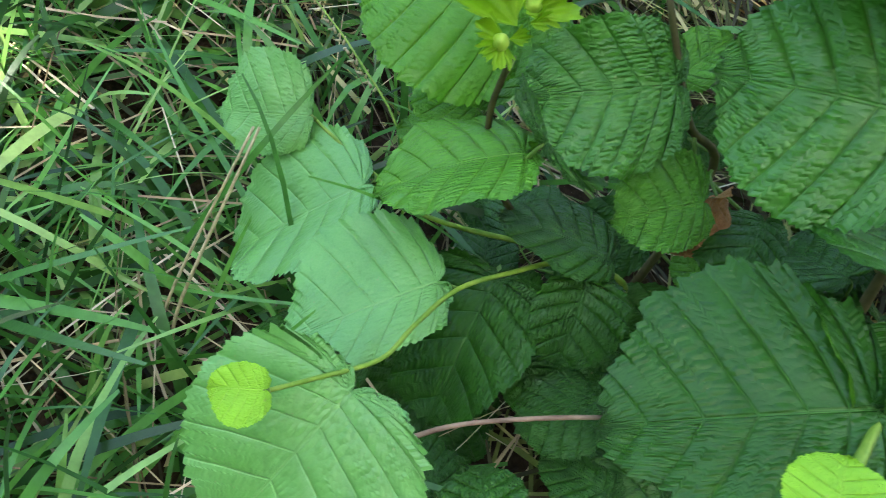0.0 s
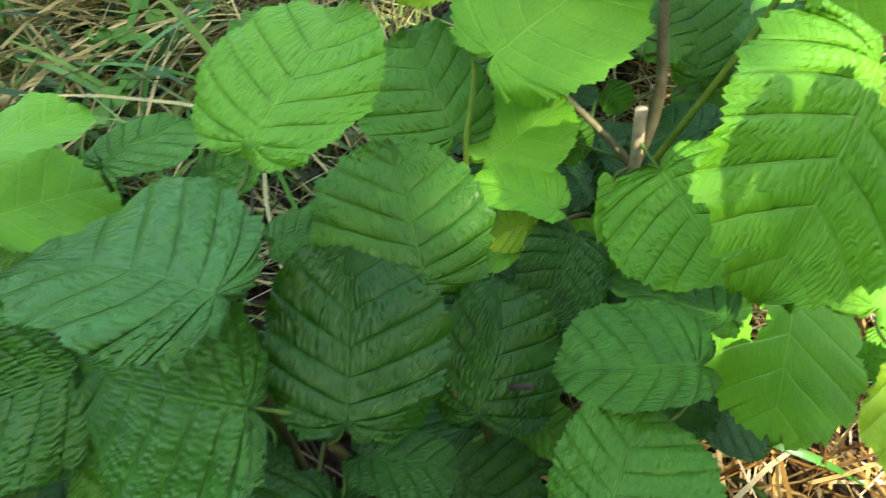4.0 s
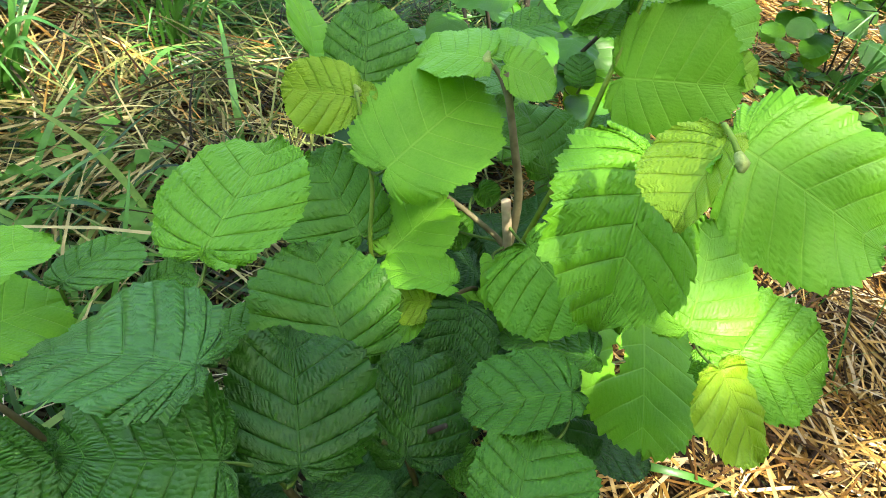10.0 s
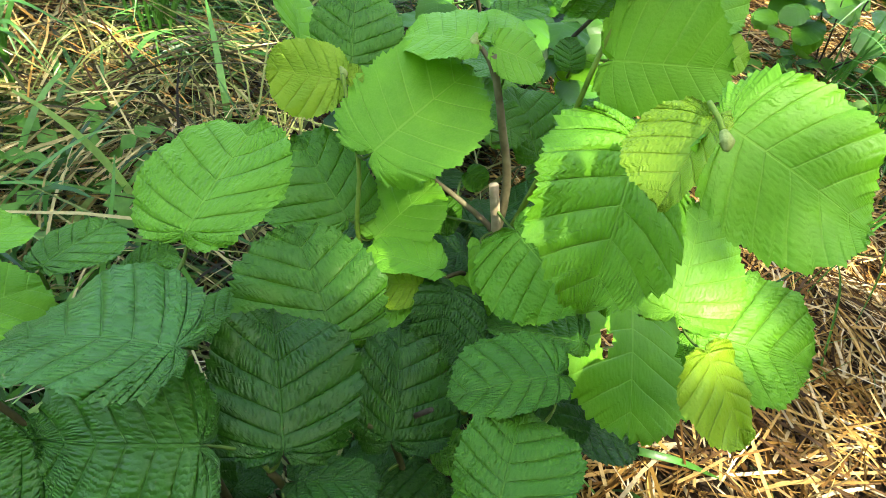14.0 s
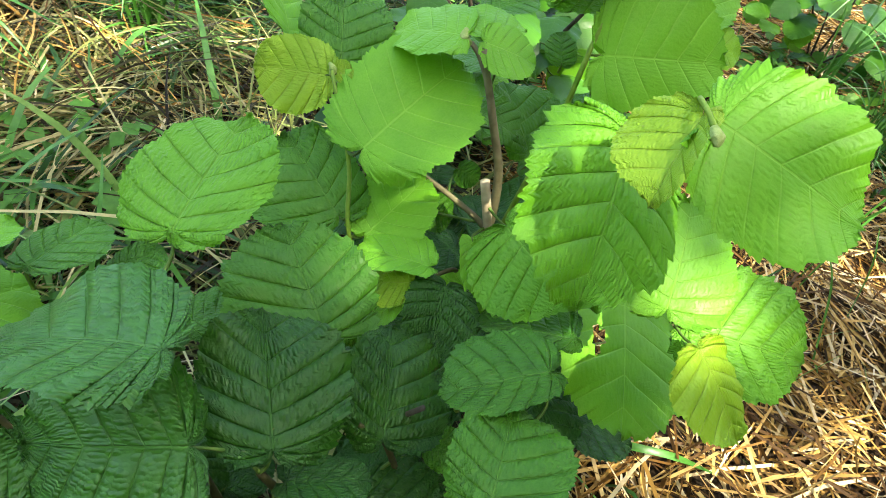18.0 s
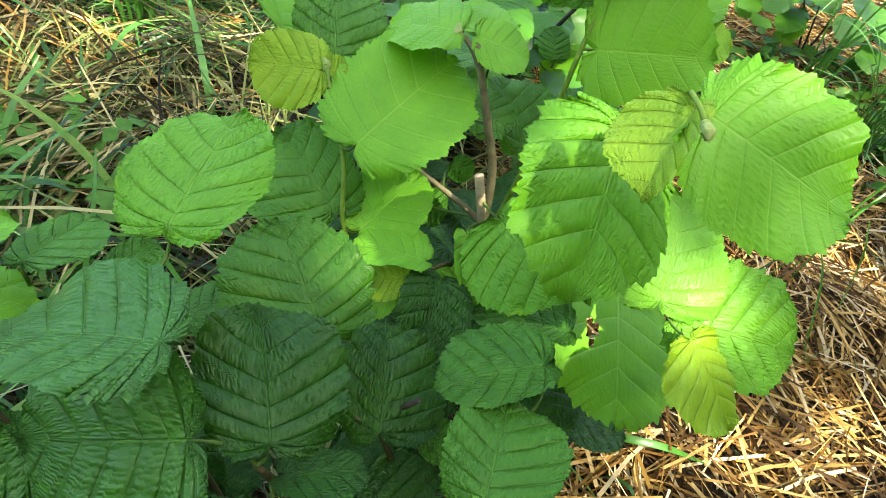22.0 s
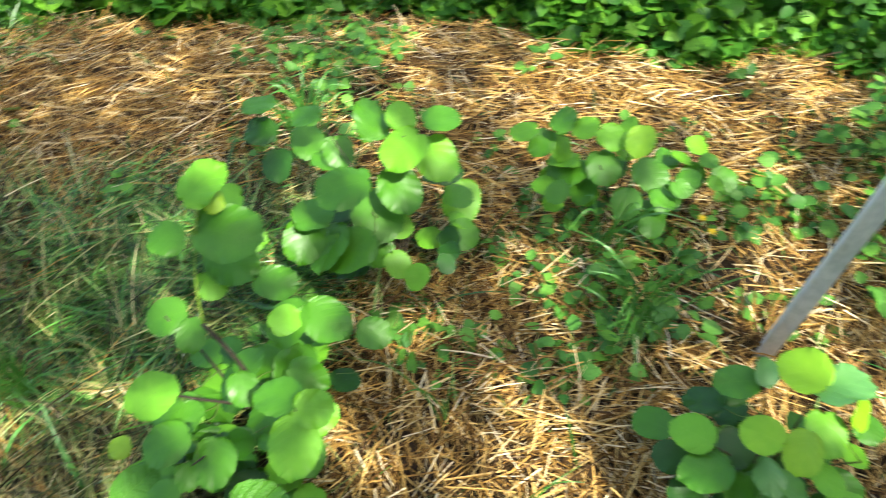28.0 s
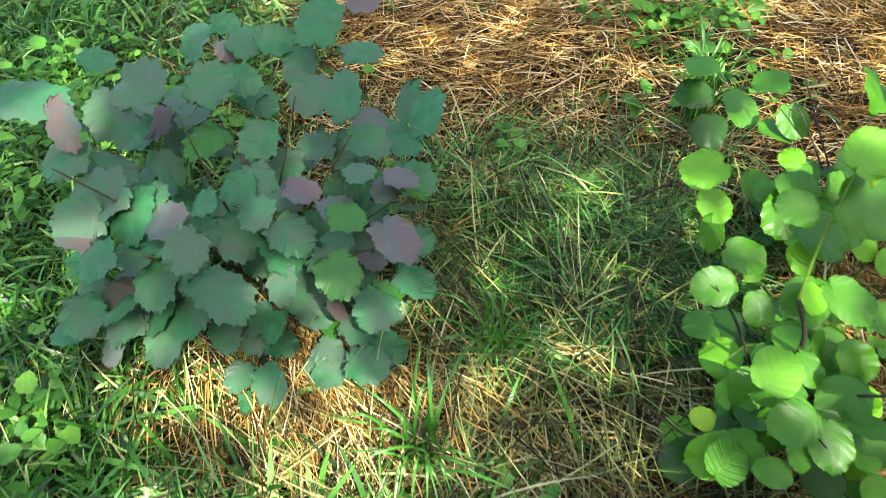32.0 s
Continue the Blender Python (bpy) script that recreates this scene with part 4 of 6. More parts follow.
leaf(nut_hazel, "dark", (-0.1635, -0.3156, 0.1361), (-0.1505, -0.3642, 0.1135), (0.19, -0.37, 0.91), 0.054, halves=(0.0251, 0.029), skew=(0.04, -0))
# pale tone: part of the sky sheen on these leaves is in their base colour
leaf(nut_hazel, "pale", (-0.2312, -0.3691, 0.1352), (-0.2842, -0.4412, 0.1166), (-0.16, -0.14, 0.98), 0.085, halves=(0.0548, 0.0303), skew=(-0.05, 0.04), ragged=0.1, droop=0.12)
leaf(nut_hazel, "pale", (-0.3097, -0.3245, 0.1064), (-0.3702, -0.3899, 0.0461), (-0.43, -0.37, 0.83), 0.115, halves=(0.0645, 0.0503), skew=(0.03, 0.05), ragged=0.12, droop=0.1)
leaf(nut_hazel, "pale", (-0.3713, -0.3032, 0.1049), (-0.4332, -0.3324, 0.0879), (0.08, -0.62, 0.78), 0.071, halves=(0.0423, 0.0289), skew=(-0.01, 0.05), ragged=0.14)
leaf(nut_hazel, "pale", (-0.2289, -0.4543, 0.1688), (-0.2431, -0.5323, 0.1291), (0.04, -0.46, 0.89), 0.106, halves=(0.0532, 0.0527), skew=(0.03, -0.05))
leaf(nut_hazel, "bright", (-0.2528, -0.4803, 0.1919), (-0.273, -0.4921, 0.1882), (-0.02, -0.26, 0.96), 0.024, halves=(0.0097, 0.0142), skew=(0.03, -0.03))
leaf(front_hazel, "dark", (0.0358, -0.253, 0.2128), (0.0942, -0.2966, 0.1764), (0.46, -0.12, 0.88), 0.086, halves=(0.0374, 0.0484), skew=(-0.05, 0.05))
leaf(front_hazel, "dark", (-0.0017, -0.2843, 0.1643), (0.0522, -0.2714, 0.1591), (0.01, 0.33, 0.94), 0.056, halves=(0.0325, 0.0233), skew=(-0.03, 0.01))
leaf(nut_hazel, "dark", (-0.142, -0.46, 0.117), (-0.161, -0.433, 0.117), (-0.2, -0.13, 0.97), 0.045)
leaf(nut_hazel, "bright", (-0.076, -0.428, 0.255), (-0.08, -0.406, 0.26), (-0.5, -0.27, 0.82), 0.031)
leaf(nut_hazel, "dark", (-0.088, -0.397, 0.088), (-0.131, -0.39, 0.075), (-0.27, 0.13, 0.95), 0.039)
leaf(nut_hazel, "mid", (-0.183, -0.21, 0.202), (-0.17, -0.173, 0.219), (-0.15, -0.37, 0.92), 0.037)
leaf(nut_hazel, "dark", (-0.16, -0.194, 0.161), (-0.123, -0.184, 0.159), (0.19, -0.51, 0.84), 0.042)
leaf(nut_hazel, "dark", (-0.168, -0.446, 0.059), (-0.197, -0.42, 0.058), (0.04, 0.08, 1), 0.034)
leaf(nut_hazel, "mid", (-0.095, -0.256, 0.114), (-0.118, -0.239, 0.116), (-0.26, -0.43, 0.87), 0.033)
leaf(nut_hazel, "dark", (-0.166, -0.357, 0.088), (-0.14, -0.377, 0.079), (0.04, -0.36, 0.93), 0.037)
leaf(nut_hazel, "dark", (-0.12, -0.317, 0.094), (-0.115, -0.353, 0.084), (-0.17, -0.26, 0.95), 0.047)
leaf(nut_hazel, "mid", (-0.267, -0.282, 0.172), (-0.31, -0.289, 0.176), (0.14, -0.43, 0.89), 0.045)
leaf(nut_hazel, "mid", (-0.274, -0.27, 0.169), (-0.264, -0.221, 0.19), (-0.6, -0.21, 0.77), 0.047)
leaf(nut_hazel, "mid", (-0.255, -0.287, 0.156), (-0.305, -0.308, 0.155), (-0.07, 0.15, 0.99), 0.047)
leaf(front_hazel, "mid", (0.063, -0.286, 0.151), (0.057, -0.313, 0.141), (-0.22, -0.28, 0.93), 0.034)
leaf(front_hazel, "dark", (0.035, -0.298, 0.136), (0.029, -0.326, 0.127), (-0.19, -0.26, 0.95), 0.034)
leaf(front_hazel, "mid", (0.033, -0.171, 0.182), (0.065, -0.172, 0.175), (0.18, -0.39, 0.9), 0.032)
leaf(front_hazel, "light", (0.037, -0.063, 0.201), (0.045, -0.032, 0.217), (-0.16, -0.41, 0.9), 0.043)
leaf(nut_hazel, "brown", (-0.125, -0.235, 0.167), (-0.128, -0.277, 0.148), (0.76, -0.31, 0.57), 0.039, wave=0.15, fold=0.5, ragged=0.2)
leaf(front_hazel, "light", (-0.262, -0.204, 0.249), (-0.233, -0.145, 0.234), (0.31, 0.09, 0.95), 0.062)
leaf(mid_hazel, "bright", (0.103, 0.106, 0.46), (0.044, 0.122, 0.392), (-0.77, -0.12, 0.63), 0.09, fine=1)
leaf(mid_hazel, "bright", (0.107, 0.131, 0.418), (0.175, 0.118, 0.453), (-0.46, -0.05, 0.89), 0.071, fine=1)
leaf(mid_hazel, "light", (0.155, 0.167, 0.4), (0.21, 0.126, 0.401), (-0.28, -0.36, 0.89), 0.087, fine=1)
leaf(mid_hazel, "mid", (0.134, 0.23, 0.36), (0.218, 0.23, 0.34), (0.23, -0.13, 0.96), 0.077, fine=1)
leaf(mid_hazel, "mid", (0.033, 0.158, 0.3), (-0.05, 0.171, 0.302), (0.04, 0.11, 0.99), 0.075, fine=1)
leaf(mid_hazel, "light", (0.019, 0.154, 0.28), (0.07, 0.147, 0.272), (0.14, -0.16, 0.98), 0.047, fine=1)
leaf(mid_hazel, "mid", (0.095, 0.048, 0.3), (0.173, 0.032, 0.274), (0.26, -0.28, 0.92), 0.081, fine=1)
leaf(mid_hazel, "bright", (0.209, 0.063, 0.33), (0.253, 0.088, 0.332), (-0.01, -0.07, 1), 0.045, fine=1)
leaf(mid_hazel, "mid", (-0.116, 0.272, 0.22), (-0.069, 0.329, 0.227), (0.11, -0.2, 0.97), 0.070, fine=1)
leaf(mid_hazel, "mid", (0.019, 0.073, 0.3), (0.062, 0.058, 0.294), (0.04, -0.28, 0.96), 0.050, fine=1)
leaf(mid_hazel, "light", (-0.035, 0.128, 0.3), (-0.089, 0.142, 0.305), (0.04, -0.17, 0.98), 0.053, fine=1)
leaf(mid_hazel, "mid", (-0.058, 0.3, 0.2), (-0.039, 0.344, 0.21), (0.17, -0.29, 0.94), 0.050, fine=1)
leaf(far_hazel, "light", (0.019, 0.633, 0.58), (0.073, 0.695, 0.603), (-0.05, -0.31, 0.95), 0.077, fine=0)
leaf(far_hazel, "young", (0.049, 0.671, 0.57), (0.061, 0.634, 0.549), (0.6, -0.24, 0.76), 0.038, fine=0)
leaf(far_hazel, "mid", (0.023, 0.63, 0.52), (0.132, 0.612, 0.509), (0.03, -0.37, 0.93), 0.104, fine=0)
leaf(far_hazel, "mid", (-0.005, 0.617, 0.5), (-0.07, 0.623, 0.502), (-0.01, -0.36, 0.93), 0.063, fine=0)
leaf(far_hazel, "mid", (0.009, 0.667, 0.42), (0.088, 0.614, 0.396), (0.19, -0.15, 0.97), 0.089, fine=0)
leaf(far_hazel, "light", (-0.004, 0.623, 0.4), (0.029, 0.581, 0.379), (0.19, -0.31, 0.93), 0.052, fine=0)
leaf(far_hazel, "mid", (-0.068, 0.608, 0.3), (-0.145, 0.585, 0.292), (0.01, -0.34, 0.94), 0.075, fine=0)
leaf(far_hazel, "mid", (-0.044, 0.576, 0.32), (-0.034, 0.519, 0.294), (0.08, -0.4, 0.91), 0.056, fine=0)
leaf(far_hazel, "light", (-0.07, 0.376, 0.35), (-0.02, 0.441, 0.361), (0.07, -0.21, 0.97), 0.078, fine=0)
leaf(far_hazel, "mid", (0.016, 0.356, 0.32), (-0.053, 0.318, 0.311), (-0.01, -0.2, 0.98), 0.072, fine=0)
leaf(far_hazel, "mid", (0.049, 0.363, 0.28), (0.055, 0.282, 0.259), (-0.01, -0.25, 0.97), 0.071, fine=0)
leaf(far_hazel, "mid", (0.045, 0.502, 0.25), (0.076, 0.445, 0.232), (0.3, -0.14, 0.95), 0.057, fine=0)
leaf(far_hazel, "light", (0.209, 0.365, 0.4), (0.27, 0.368, 0.39), (0.17, -0.36, 0.92), 0.060, fine=0)
leaf(far_hazel, "light", (0.21, 0.355, 0.385), (0.21, 0.267, 0.359), (0.01, -0.28, 0.96), 0.080, fine=0)
leaf(far_hazel, "mid", (0.209, 0.381, 0.385), (0.133, 0.407, 0.381), (0.01, 0.16, 0.99), 0.073, fine=0)
leaf(back_hazel, "light", (0.364, 1.015, 0.39), (0.294, 0.944, 0.356), (-0.08, -0.36, 0.93), 0.100, fine=0)
leaf(back_hazel, "light", (0.331, 1.03, 0.39), (0.313, 1.093, 0.425), (0.22, -0.43, 0.88), 0.066, fine=0)
leaf(back_hazel, "mid", (0.375, 1.057, 0.39), (0.457, 1.087, 0.393), (-0.01, -0.07, 1), 0.079, fine=0)
leaf(back_hazel, "mid", (0.259, 1.035, 0.36), (0.24, 1.121, 0.413), (0.55, -0.35, 0.76), 0.088, fine=0)
leaf(back_hazel, "light", (0.375, 1.065, 0.33), (0.432, 0.977, 0.286), (0.19, -0.33, 0.92), 0.100, fine=0)
leaf(back_hazel, "mid", (0.26, 0.905, 0.36), (0.146, 0.87, 0.352), (-0.02, -0.16, 0.99), 0.108, fine=0)
leaf(back_hazel, "mid", (0.298, 0.998, 0.3), (0.342, 0.902, 0.253), (0.25, -0.32, 0.91), 0.101, fine=0)
leaf(back_hazel, "light", (0.459, 1.116, 0.15), (0.448, 1.01, 0.097), (0.21, -0.45, 0.87), 0.099, fine=0)
leaf(back_hazel, "mid", (0.227, 0.987, 0.226), (0.296, 0.887, 0.182), (0.07, -0.36, 0.93), 0.119, fine=0)
leaf(back_hazel, "mid", (0.251, 0.886, 0.2), (0.157, 0.811, 0.176), (-0.07, -0.22, 0.97), 0.111, fine=0)
leaf(back_hazel, "mid", (0.109, 1.157, 0.33), (0.031, 1.163, 0.322), (-0.12, -0.16, 0.98), 0.071, fine=0)
leaf(back_hazel, "mid", (0.136, 1.158, 0.26), (0.159, 1.087, 0.22), (0.07, -0.47, 0.88), 0.077, fine=0)
leaf(far_hazel, "mid", (0.119, 0.689, 0.22), (0.081, 0.595, 0.185), (-0.25, -0.25, 0.94), 0.092, fine=0)
leaf(far_hazel, "mid", (0.14, 0.678, 0.22), (0.224, 0.614, 0.205), (0.06, -0.15, 0.99), 0.096, fine=0)
leaf(far_hazel, "mid", (0.135, 0.603, 0.18), (0.131, 0.516, 0.15), (-0.18, -0.32, 0.93), 0.075, fine=0)
leaf(far_hazel, "mid", (0.239, 0.658, 0.16), (0.311, 0.649, 0.144), (0.17, -0.33, 0.93), 0.071, fine=0)
leaf(far_hazel, "light", (0.059, 0.388, 0.2), (0.001, 0.403, 0.201), (-0.04, -0.19, 0.98), 0.054, fine=0)
leaf(far_hazel, "mid", (0.122, 0.468, 0.24), (0.1, 0.371, 0.212), (-0.41, -0.17, 0.9), 0.086, fine=0)
leaf(far_hazel, "mid", (0.147, 0.422, 0.18), (0.199, 0.346, 0.167), (0.1, -0.1, 0.99), 0.081, fine=0)
leaf(back_hazel, "mid", (-0.014, 0.808, 0.14), (0.079, 0.784, 0.129), (0.05, -0.24, 0.97), 0.088, fine=0)
leaf(back_hazel, "mid", (0.083, 0.888, 0.24), (0.164, 0.939, 0.249), (0, -0.17, 0.99), 0.086, fine=0)
leaf(far_hazel, "mid", (-0.014, 0.406, 0.3), (-0.069, 0.389, 0.292), (-0.11, -0.1, 0.99), 0.052, fine=0)
leaf(far_hazel, "young", (-0.115, 0.356, 0.24), (-0.156, 0.363, 0.244), (0.04, -0.23, 0.97), 0.040, fine=0)
leaf(far_hazel, "light", (-0.069, 0.348, 0.2), (-0.113, 0.323, 0.195), (-0.05, -0.11, 0.99), 0.046, fine=0)
leaf(far_hazel, "mid", (-0.004, 0.28, 0.24), (-0.061, 0.284, 0.238), (-0.05, -0.09, 1), 0.051, fine=0)
leaf(far_hazel, "mid", (-0.001, 0.326, 0.26), (0.015, 0.282, 0.249), (0.29, -0.14, 0.95), 0.040, fine=0)
leaf(far_hazel, "mid", (-0.02, 0.408, 0.3), (0.023, 0.399, 0.295), (0.13, 0.07, 0.99), 0.039, fine=0)
leaf(back_hazel, "mid", (0.066, 1.039, 0.15), (0.116, 0.958, 0.111), (0.31, -0.26, 0.92), 0.086, fine=0)
leaf(far_hazel, "mid", (0.054, 0.604, 0.18), (0.076, 0.527, 0.161), (-0.3, -0.31, 0.9), 0.069, fine=0)
leaf(far_hazel, "dark", (0.018, 0.541, 0.2), (0.032, 0.452, 0.185), (-0.38, -0.21, 0.9), 0.078, fine=0)
leaf(far_hazel, "mid", (-0.062, 0.496, 0.18), (0.017, 0.453, 0.158), (0.42, 0.36, 0.83), 0.078, fine=0)
leaf(far_hazel, "light", (-0.029, 0.445, 0.2), (-0.086, 0.424, 0.181), (-0.17, -0.37, 0.91), 0.063, fine=0)
leaf(far_hazel, "mid", (0.156, 0.713, 0.14), (0.215, 0.665, 0.12), (0.21, -0.15, 0.97), 0.070, fine=0)
leaf(far_hazel, "mid", (0.074, 0.681, 0.1), (0.157, 0.664, 0.088), (0.13, -0.09, 0.99), 0.077, fine=0)
leaf(back_hazel, "mid", (0.208, 0.926, 0.12), (0.297, 0.89, 0.102), (0.19, -0, 0.98), 0.088, fine=0)
leaf(back_hazel, "mid", (0.17, 0.918, 0.2), (0.135, 0.799, 0.17), (-0.52, -0.06, 0.85), 0.110, fine=0)
leaf(back_hazel, "mid", (-0.102, 1.226, 0.3), (-0.021, 1.252, 0.302), (-0.04, 0.04, 1), 0.079, fine=0)
leaf(back_hazel, "dark", (-0.027, 1.211, 0.24), (-0.115, 1.202, 0.241), (0.04, -0.31, 0.95), 0.083, fine=0)
leaf(back_hazel, "mid", (0.029, 1.247, 0.22), (0.077, 1.159, 0.187), (0.23, -0.23, 0.94), 0.093, fine=0)
leaf(back_hazel, "dark", (-0.026, 1.178, 0.2), (-0.023, 1.098, 0.162), (-0.12, -0.43, 0.9), 0.084, fine=0)
leaf(back_hazel, "light", (-0.045, 0.935, 0.28), (-0.134, 0.894, 0.264), (-0.08, -0.21, 0.97), 0.092, fine=0)
leaf(back_hazel, "light", (-0.079, 0.895, 0.2), (0.003, 0.879, 0.182), (0.15, -0.32, 0.93), 0.078, fine=0)
leaf(back_hazel, "mid", (-0.039, 0.867, 0.18), (-0.053, 0.788, 0.148), (0.48, -0.4, 0.78), 0.071, fine=0)
leaf(back_hazel, "mid", (0.077, 1.121, 0.22), (0.164, 1.12, 0.207), (0.15, 0.03, 0.99), 0.079, fine=0)
leaf(back_hazel, "mid", (0.062, 0.975, 0.18), (0.1, 0.928, 0.179), (-0.27, -0.24, 0.93), 0.058, fine=0)
leaf(back_hazel, "mid", (0.107, 0.923, 0.22), (0.088, 0.82, 0.175), (0.28, -0.42, 0.86), 0.096, fine=0)
leaf(small_hazel, "light", (0.643, 1.189, 0.26), (0.574, 1.18, 0.25), (-0.13, -0.08, 0.99), 0.064, fine=0)
leaf(small_hazel, "mid", (0.678, 1.203, 0.24), (0.637, 1.145, 0.212), (-0.13, -0.35, 0.93), 0.069, fine=0)
leaf(small_hazel, "mid", (0.689, 1.166, 0.27), (0.73, 1.224, 0.298), (-0.28, -0.25, 0.93), 0.066, fine=0)
leaf(small_hazel, "light", (0.707, 1.217, 0.22), (0.712, 1.148, 0.185), (0.43, -0.38, 0.82), 0.065, fine=0)
leaf(small_hazel, "light", (0.738, 1.146, 0.27), (0.786, 1.193, 0.294), (-0.27, -0.21, 0.94), 0.063, fine=0)
leaf(small_hazel, "bright", (0.904, 1.172, 0.28), (0.881, 1.103, 0.243), (-0.16, -0.42, 0.89), 0.070, fine=0)
leaf(small_hazel, "light", (0.804, 1.195, 0.25), (0.861, 1.151, 0.237), (-0.07, -0.36, 0.93), 0.070, fine=0)
leaf(small_hazel, "light", (0.871, 1.197, 0.22), (0.887, 1.253, 0.25), (-0.68, -0.2, 0.71), 0.054, fine=0)
leaf(small_hazel, "mid", (0.805, 1.167, 0.2), (0.825, 1.082, 0.163), (0.03, -0.39, 0.92), 0.084, fine=0)
leaf(small_hazel, "mid", (0.902, 1.151, 0.18), (0.966, 1.076, 0.159), (0.04, -0.24, 0.97), 0.091, fine=0)
leaf(small_hazel, "mid", (0.872, 1.075, 0.16), (0.857, 1.001, 0.125), (-0.06, -0.42, 0.91), 0.073, fine=0)
leaf(small_hazel, "mid", (0.775, 1.16, 0.17), (0.71, 1.116, 0.148), (-0.23, -0.15, 0.96), 0.073, fine=0)
leaf(small_hazel, "light", (0.753, 1.158, 0.18), (0.675, 1.173, 0.173), (-0.06, 0.14, 0.99), 0.073, fine=0)
leaf(small_hazel, "mid", (0.789, 1.151, 0.13), (0.755, 1.084, 0.096), (-0.4, -0.24, 0.88), 0.070, fine=0)
leaf(small_hazel, "mid", (0.965, 1.122, 0.14), (0.993, 1.048, 0.113), (0.23, -0.25, 0.94), 0.072, fine=0)
leaf(small_hazel, "mid", (1.006, 1.078, 0.15), (1.046, 1.128, 0.177), (-0.23, -0.31, 0.92), 0.062, fine=0)
leaf(small_hazel, "mid", (1.085, 1.118, 0.16), (1.156, 1.104, 0.15), (0.04, -0.45, 0.89), 0.072, fine=0)
leaf(small_hazel, "mid", (0.94, 1.04, 0.12), (0.918, 0.972, 0.091), (-0.12, -0.36, 0.92), 0.065, fine=0)
leaf(small_hazel, "light", (0.692, 1.121, 0.12), (0.639, 1.142, 0.118), (-0.15, -0.29, 0.95), 0.055, fine=0)
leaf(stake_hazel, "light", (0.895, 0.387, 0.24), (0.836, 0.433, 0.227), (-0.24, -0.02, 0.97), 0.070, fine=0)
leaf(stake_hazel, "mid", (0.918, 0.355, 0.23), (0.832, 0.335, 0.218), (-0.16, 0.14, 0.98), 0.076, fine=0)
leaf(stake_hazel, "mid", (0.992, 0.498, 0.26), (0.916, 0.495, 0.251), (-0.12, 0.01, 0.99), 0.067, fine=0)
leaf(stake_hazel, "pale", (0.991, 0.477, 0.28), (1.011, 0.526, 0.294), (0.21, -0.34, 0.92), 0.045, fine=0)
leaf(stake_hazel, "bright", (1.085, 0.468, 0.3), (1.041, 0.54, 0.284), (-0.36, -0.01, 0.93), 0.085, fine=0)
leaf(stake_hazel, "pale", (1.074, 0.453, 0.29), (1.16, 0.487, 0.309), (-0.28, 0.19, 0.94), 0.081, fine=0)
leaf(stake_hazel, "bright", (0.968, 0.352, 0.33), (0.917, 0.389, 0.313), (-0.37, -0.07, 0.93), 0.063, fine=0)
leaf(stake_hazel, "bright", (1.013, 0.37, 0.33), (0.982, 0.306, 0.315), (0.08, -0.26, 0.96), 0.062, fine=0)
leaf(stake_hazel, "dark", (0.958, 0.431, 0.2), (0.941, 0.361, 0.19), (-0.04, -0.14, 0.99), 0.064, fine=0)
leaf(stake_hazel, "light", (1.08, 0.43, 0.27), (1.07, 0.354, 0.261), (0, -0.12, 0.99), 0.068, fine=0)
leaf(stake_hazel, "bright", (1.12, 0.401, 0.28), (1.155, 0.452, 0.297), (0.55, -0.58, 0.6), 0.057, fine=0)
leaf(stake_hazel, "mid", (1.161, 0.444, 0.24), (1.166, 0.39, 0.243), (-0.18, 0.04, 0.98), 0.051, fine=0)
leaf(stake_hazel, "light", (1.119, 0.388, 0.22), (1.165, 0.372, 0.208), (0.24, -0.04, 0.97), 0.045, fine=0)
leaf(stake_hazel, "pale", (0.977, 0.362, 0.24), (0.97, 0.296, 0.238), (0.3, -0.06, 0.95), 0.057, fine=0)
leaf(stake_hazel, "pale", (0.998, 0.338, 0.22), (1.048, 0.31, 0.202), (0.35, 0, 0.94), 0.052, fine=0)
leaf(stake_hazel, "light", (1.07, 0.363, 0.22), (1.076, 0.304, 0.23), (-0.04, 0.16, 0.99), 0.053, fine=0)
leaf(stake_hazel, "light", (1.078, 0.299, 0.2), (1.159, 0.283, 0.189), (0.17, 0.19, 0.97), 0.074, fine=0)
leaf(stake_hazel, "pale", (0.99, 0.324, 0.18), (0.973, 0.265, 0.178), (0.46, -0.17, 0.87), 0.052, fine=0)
leaf(stake_hazel, "mid", (0.96, 0.356, 0.18), (0.928, 0.307, 0.17), (0.1, -0.26, 0.96), 0.049, fine=0)
leaf(stake_hazel, "dark", (1.099, 0.326, 0.16), (1.056, 0.28, 0.145), (0, -0.32, 0.95), 0.053, fine=0)
leaf(stake_hazel, "mid", (0.894, 0.296, 0.16), (0.832, 0.293, 0.152), (-0.13, -0, 0.99), 0.054, fine=0)
leaf(purple_hazel, "blue", (-1.52, 0.763, 0.5), (-1.382, 0.762, 0.48), (0.15, 0.06, 0.99), 0.127, fine=0, lobes=2.4)
leaf(purple_hazel, "purple", (-1.401, 0.742, 0.5), (-1.336, 0.672, 0.452), (-0.31, -0.71, 0.63), 0.088, fine=0, lobes=2.4)
leaf(purple_hazel, "blue", (-1.44, 0.918, 0.46), (-1.4, 0.977, 0.448), (0.38, -0.06, 0.92), 0.066, fine=0, lobes=2.4)
leaf(purple_hazel, "blue", (-1.249, 0.772, 0.48), (-1.236, 0.881, 0.525), (-0.05, -0.37, 0.93), 0.108, fine=0, lobes=2.4)
leaf(purple_hazel, "blue", (-1.362, 0.861, 0.44), (-1.356, 0.759, 0.396), (0.03, -0.39, 0.92), 0.100, fine=0, lobes=2.4)
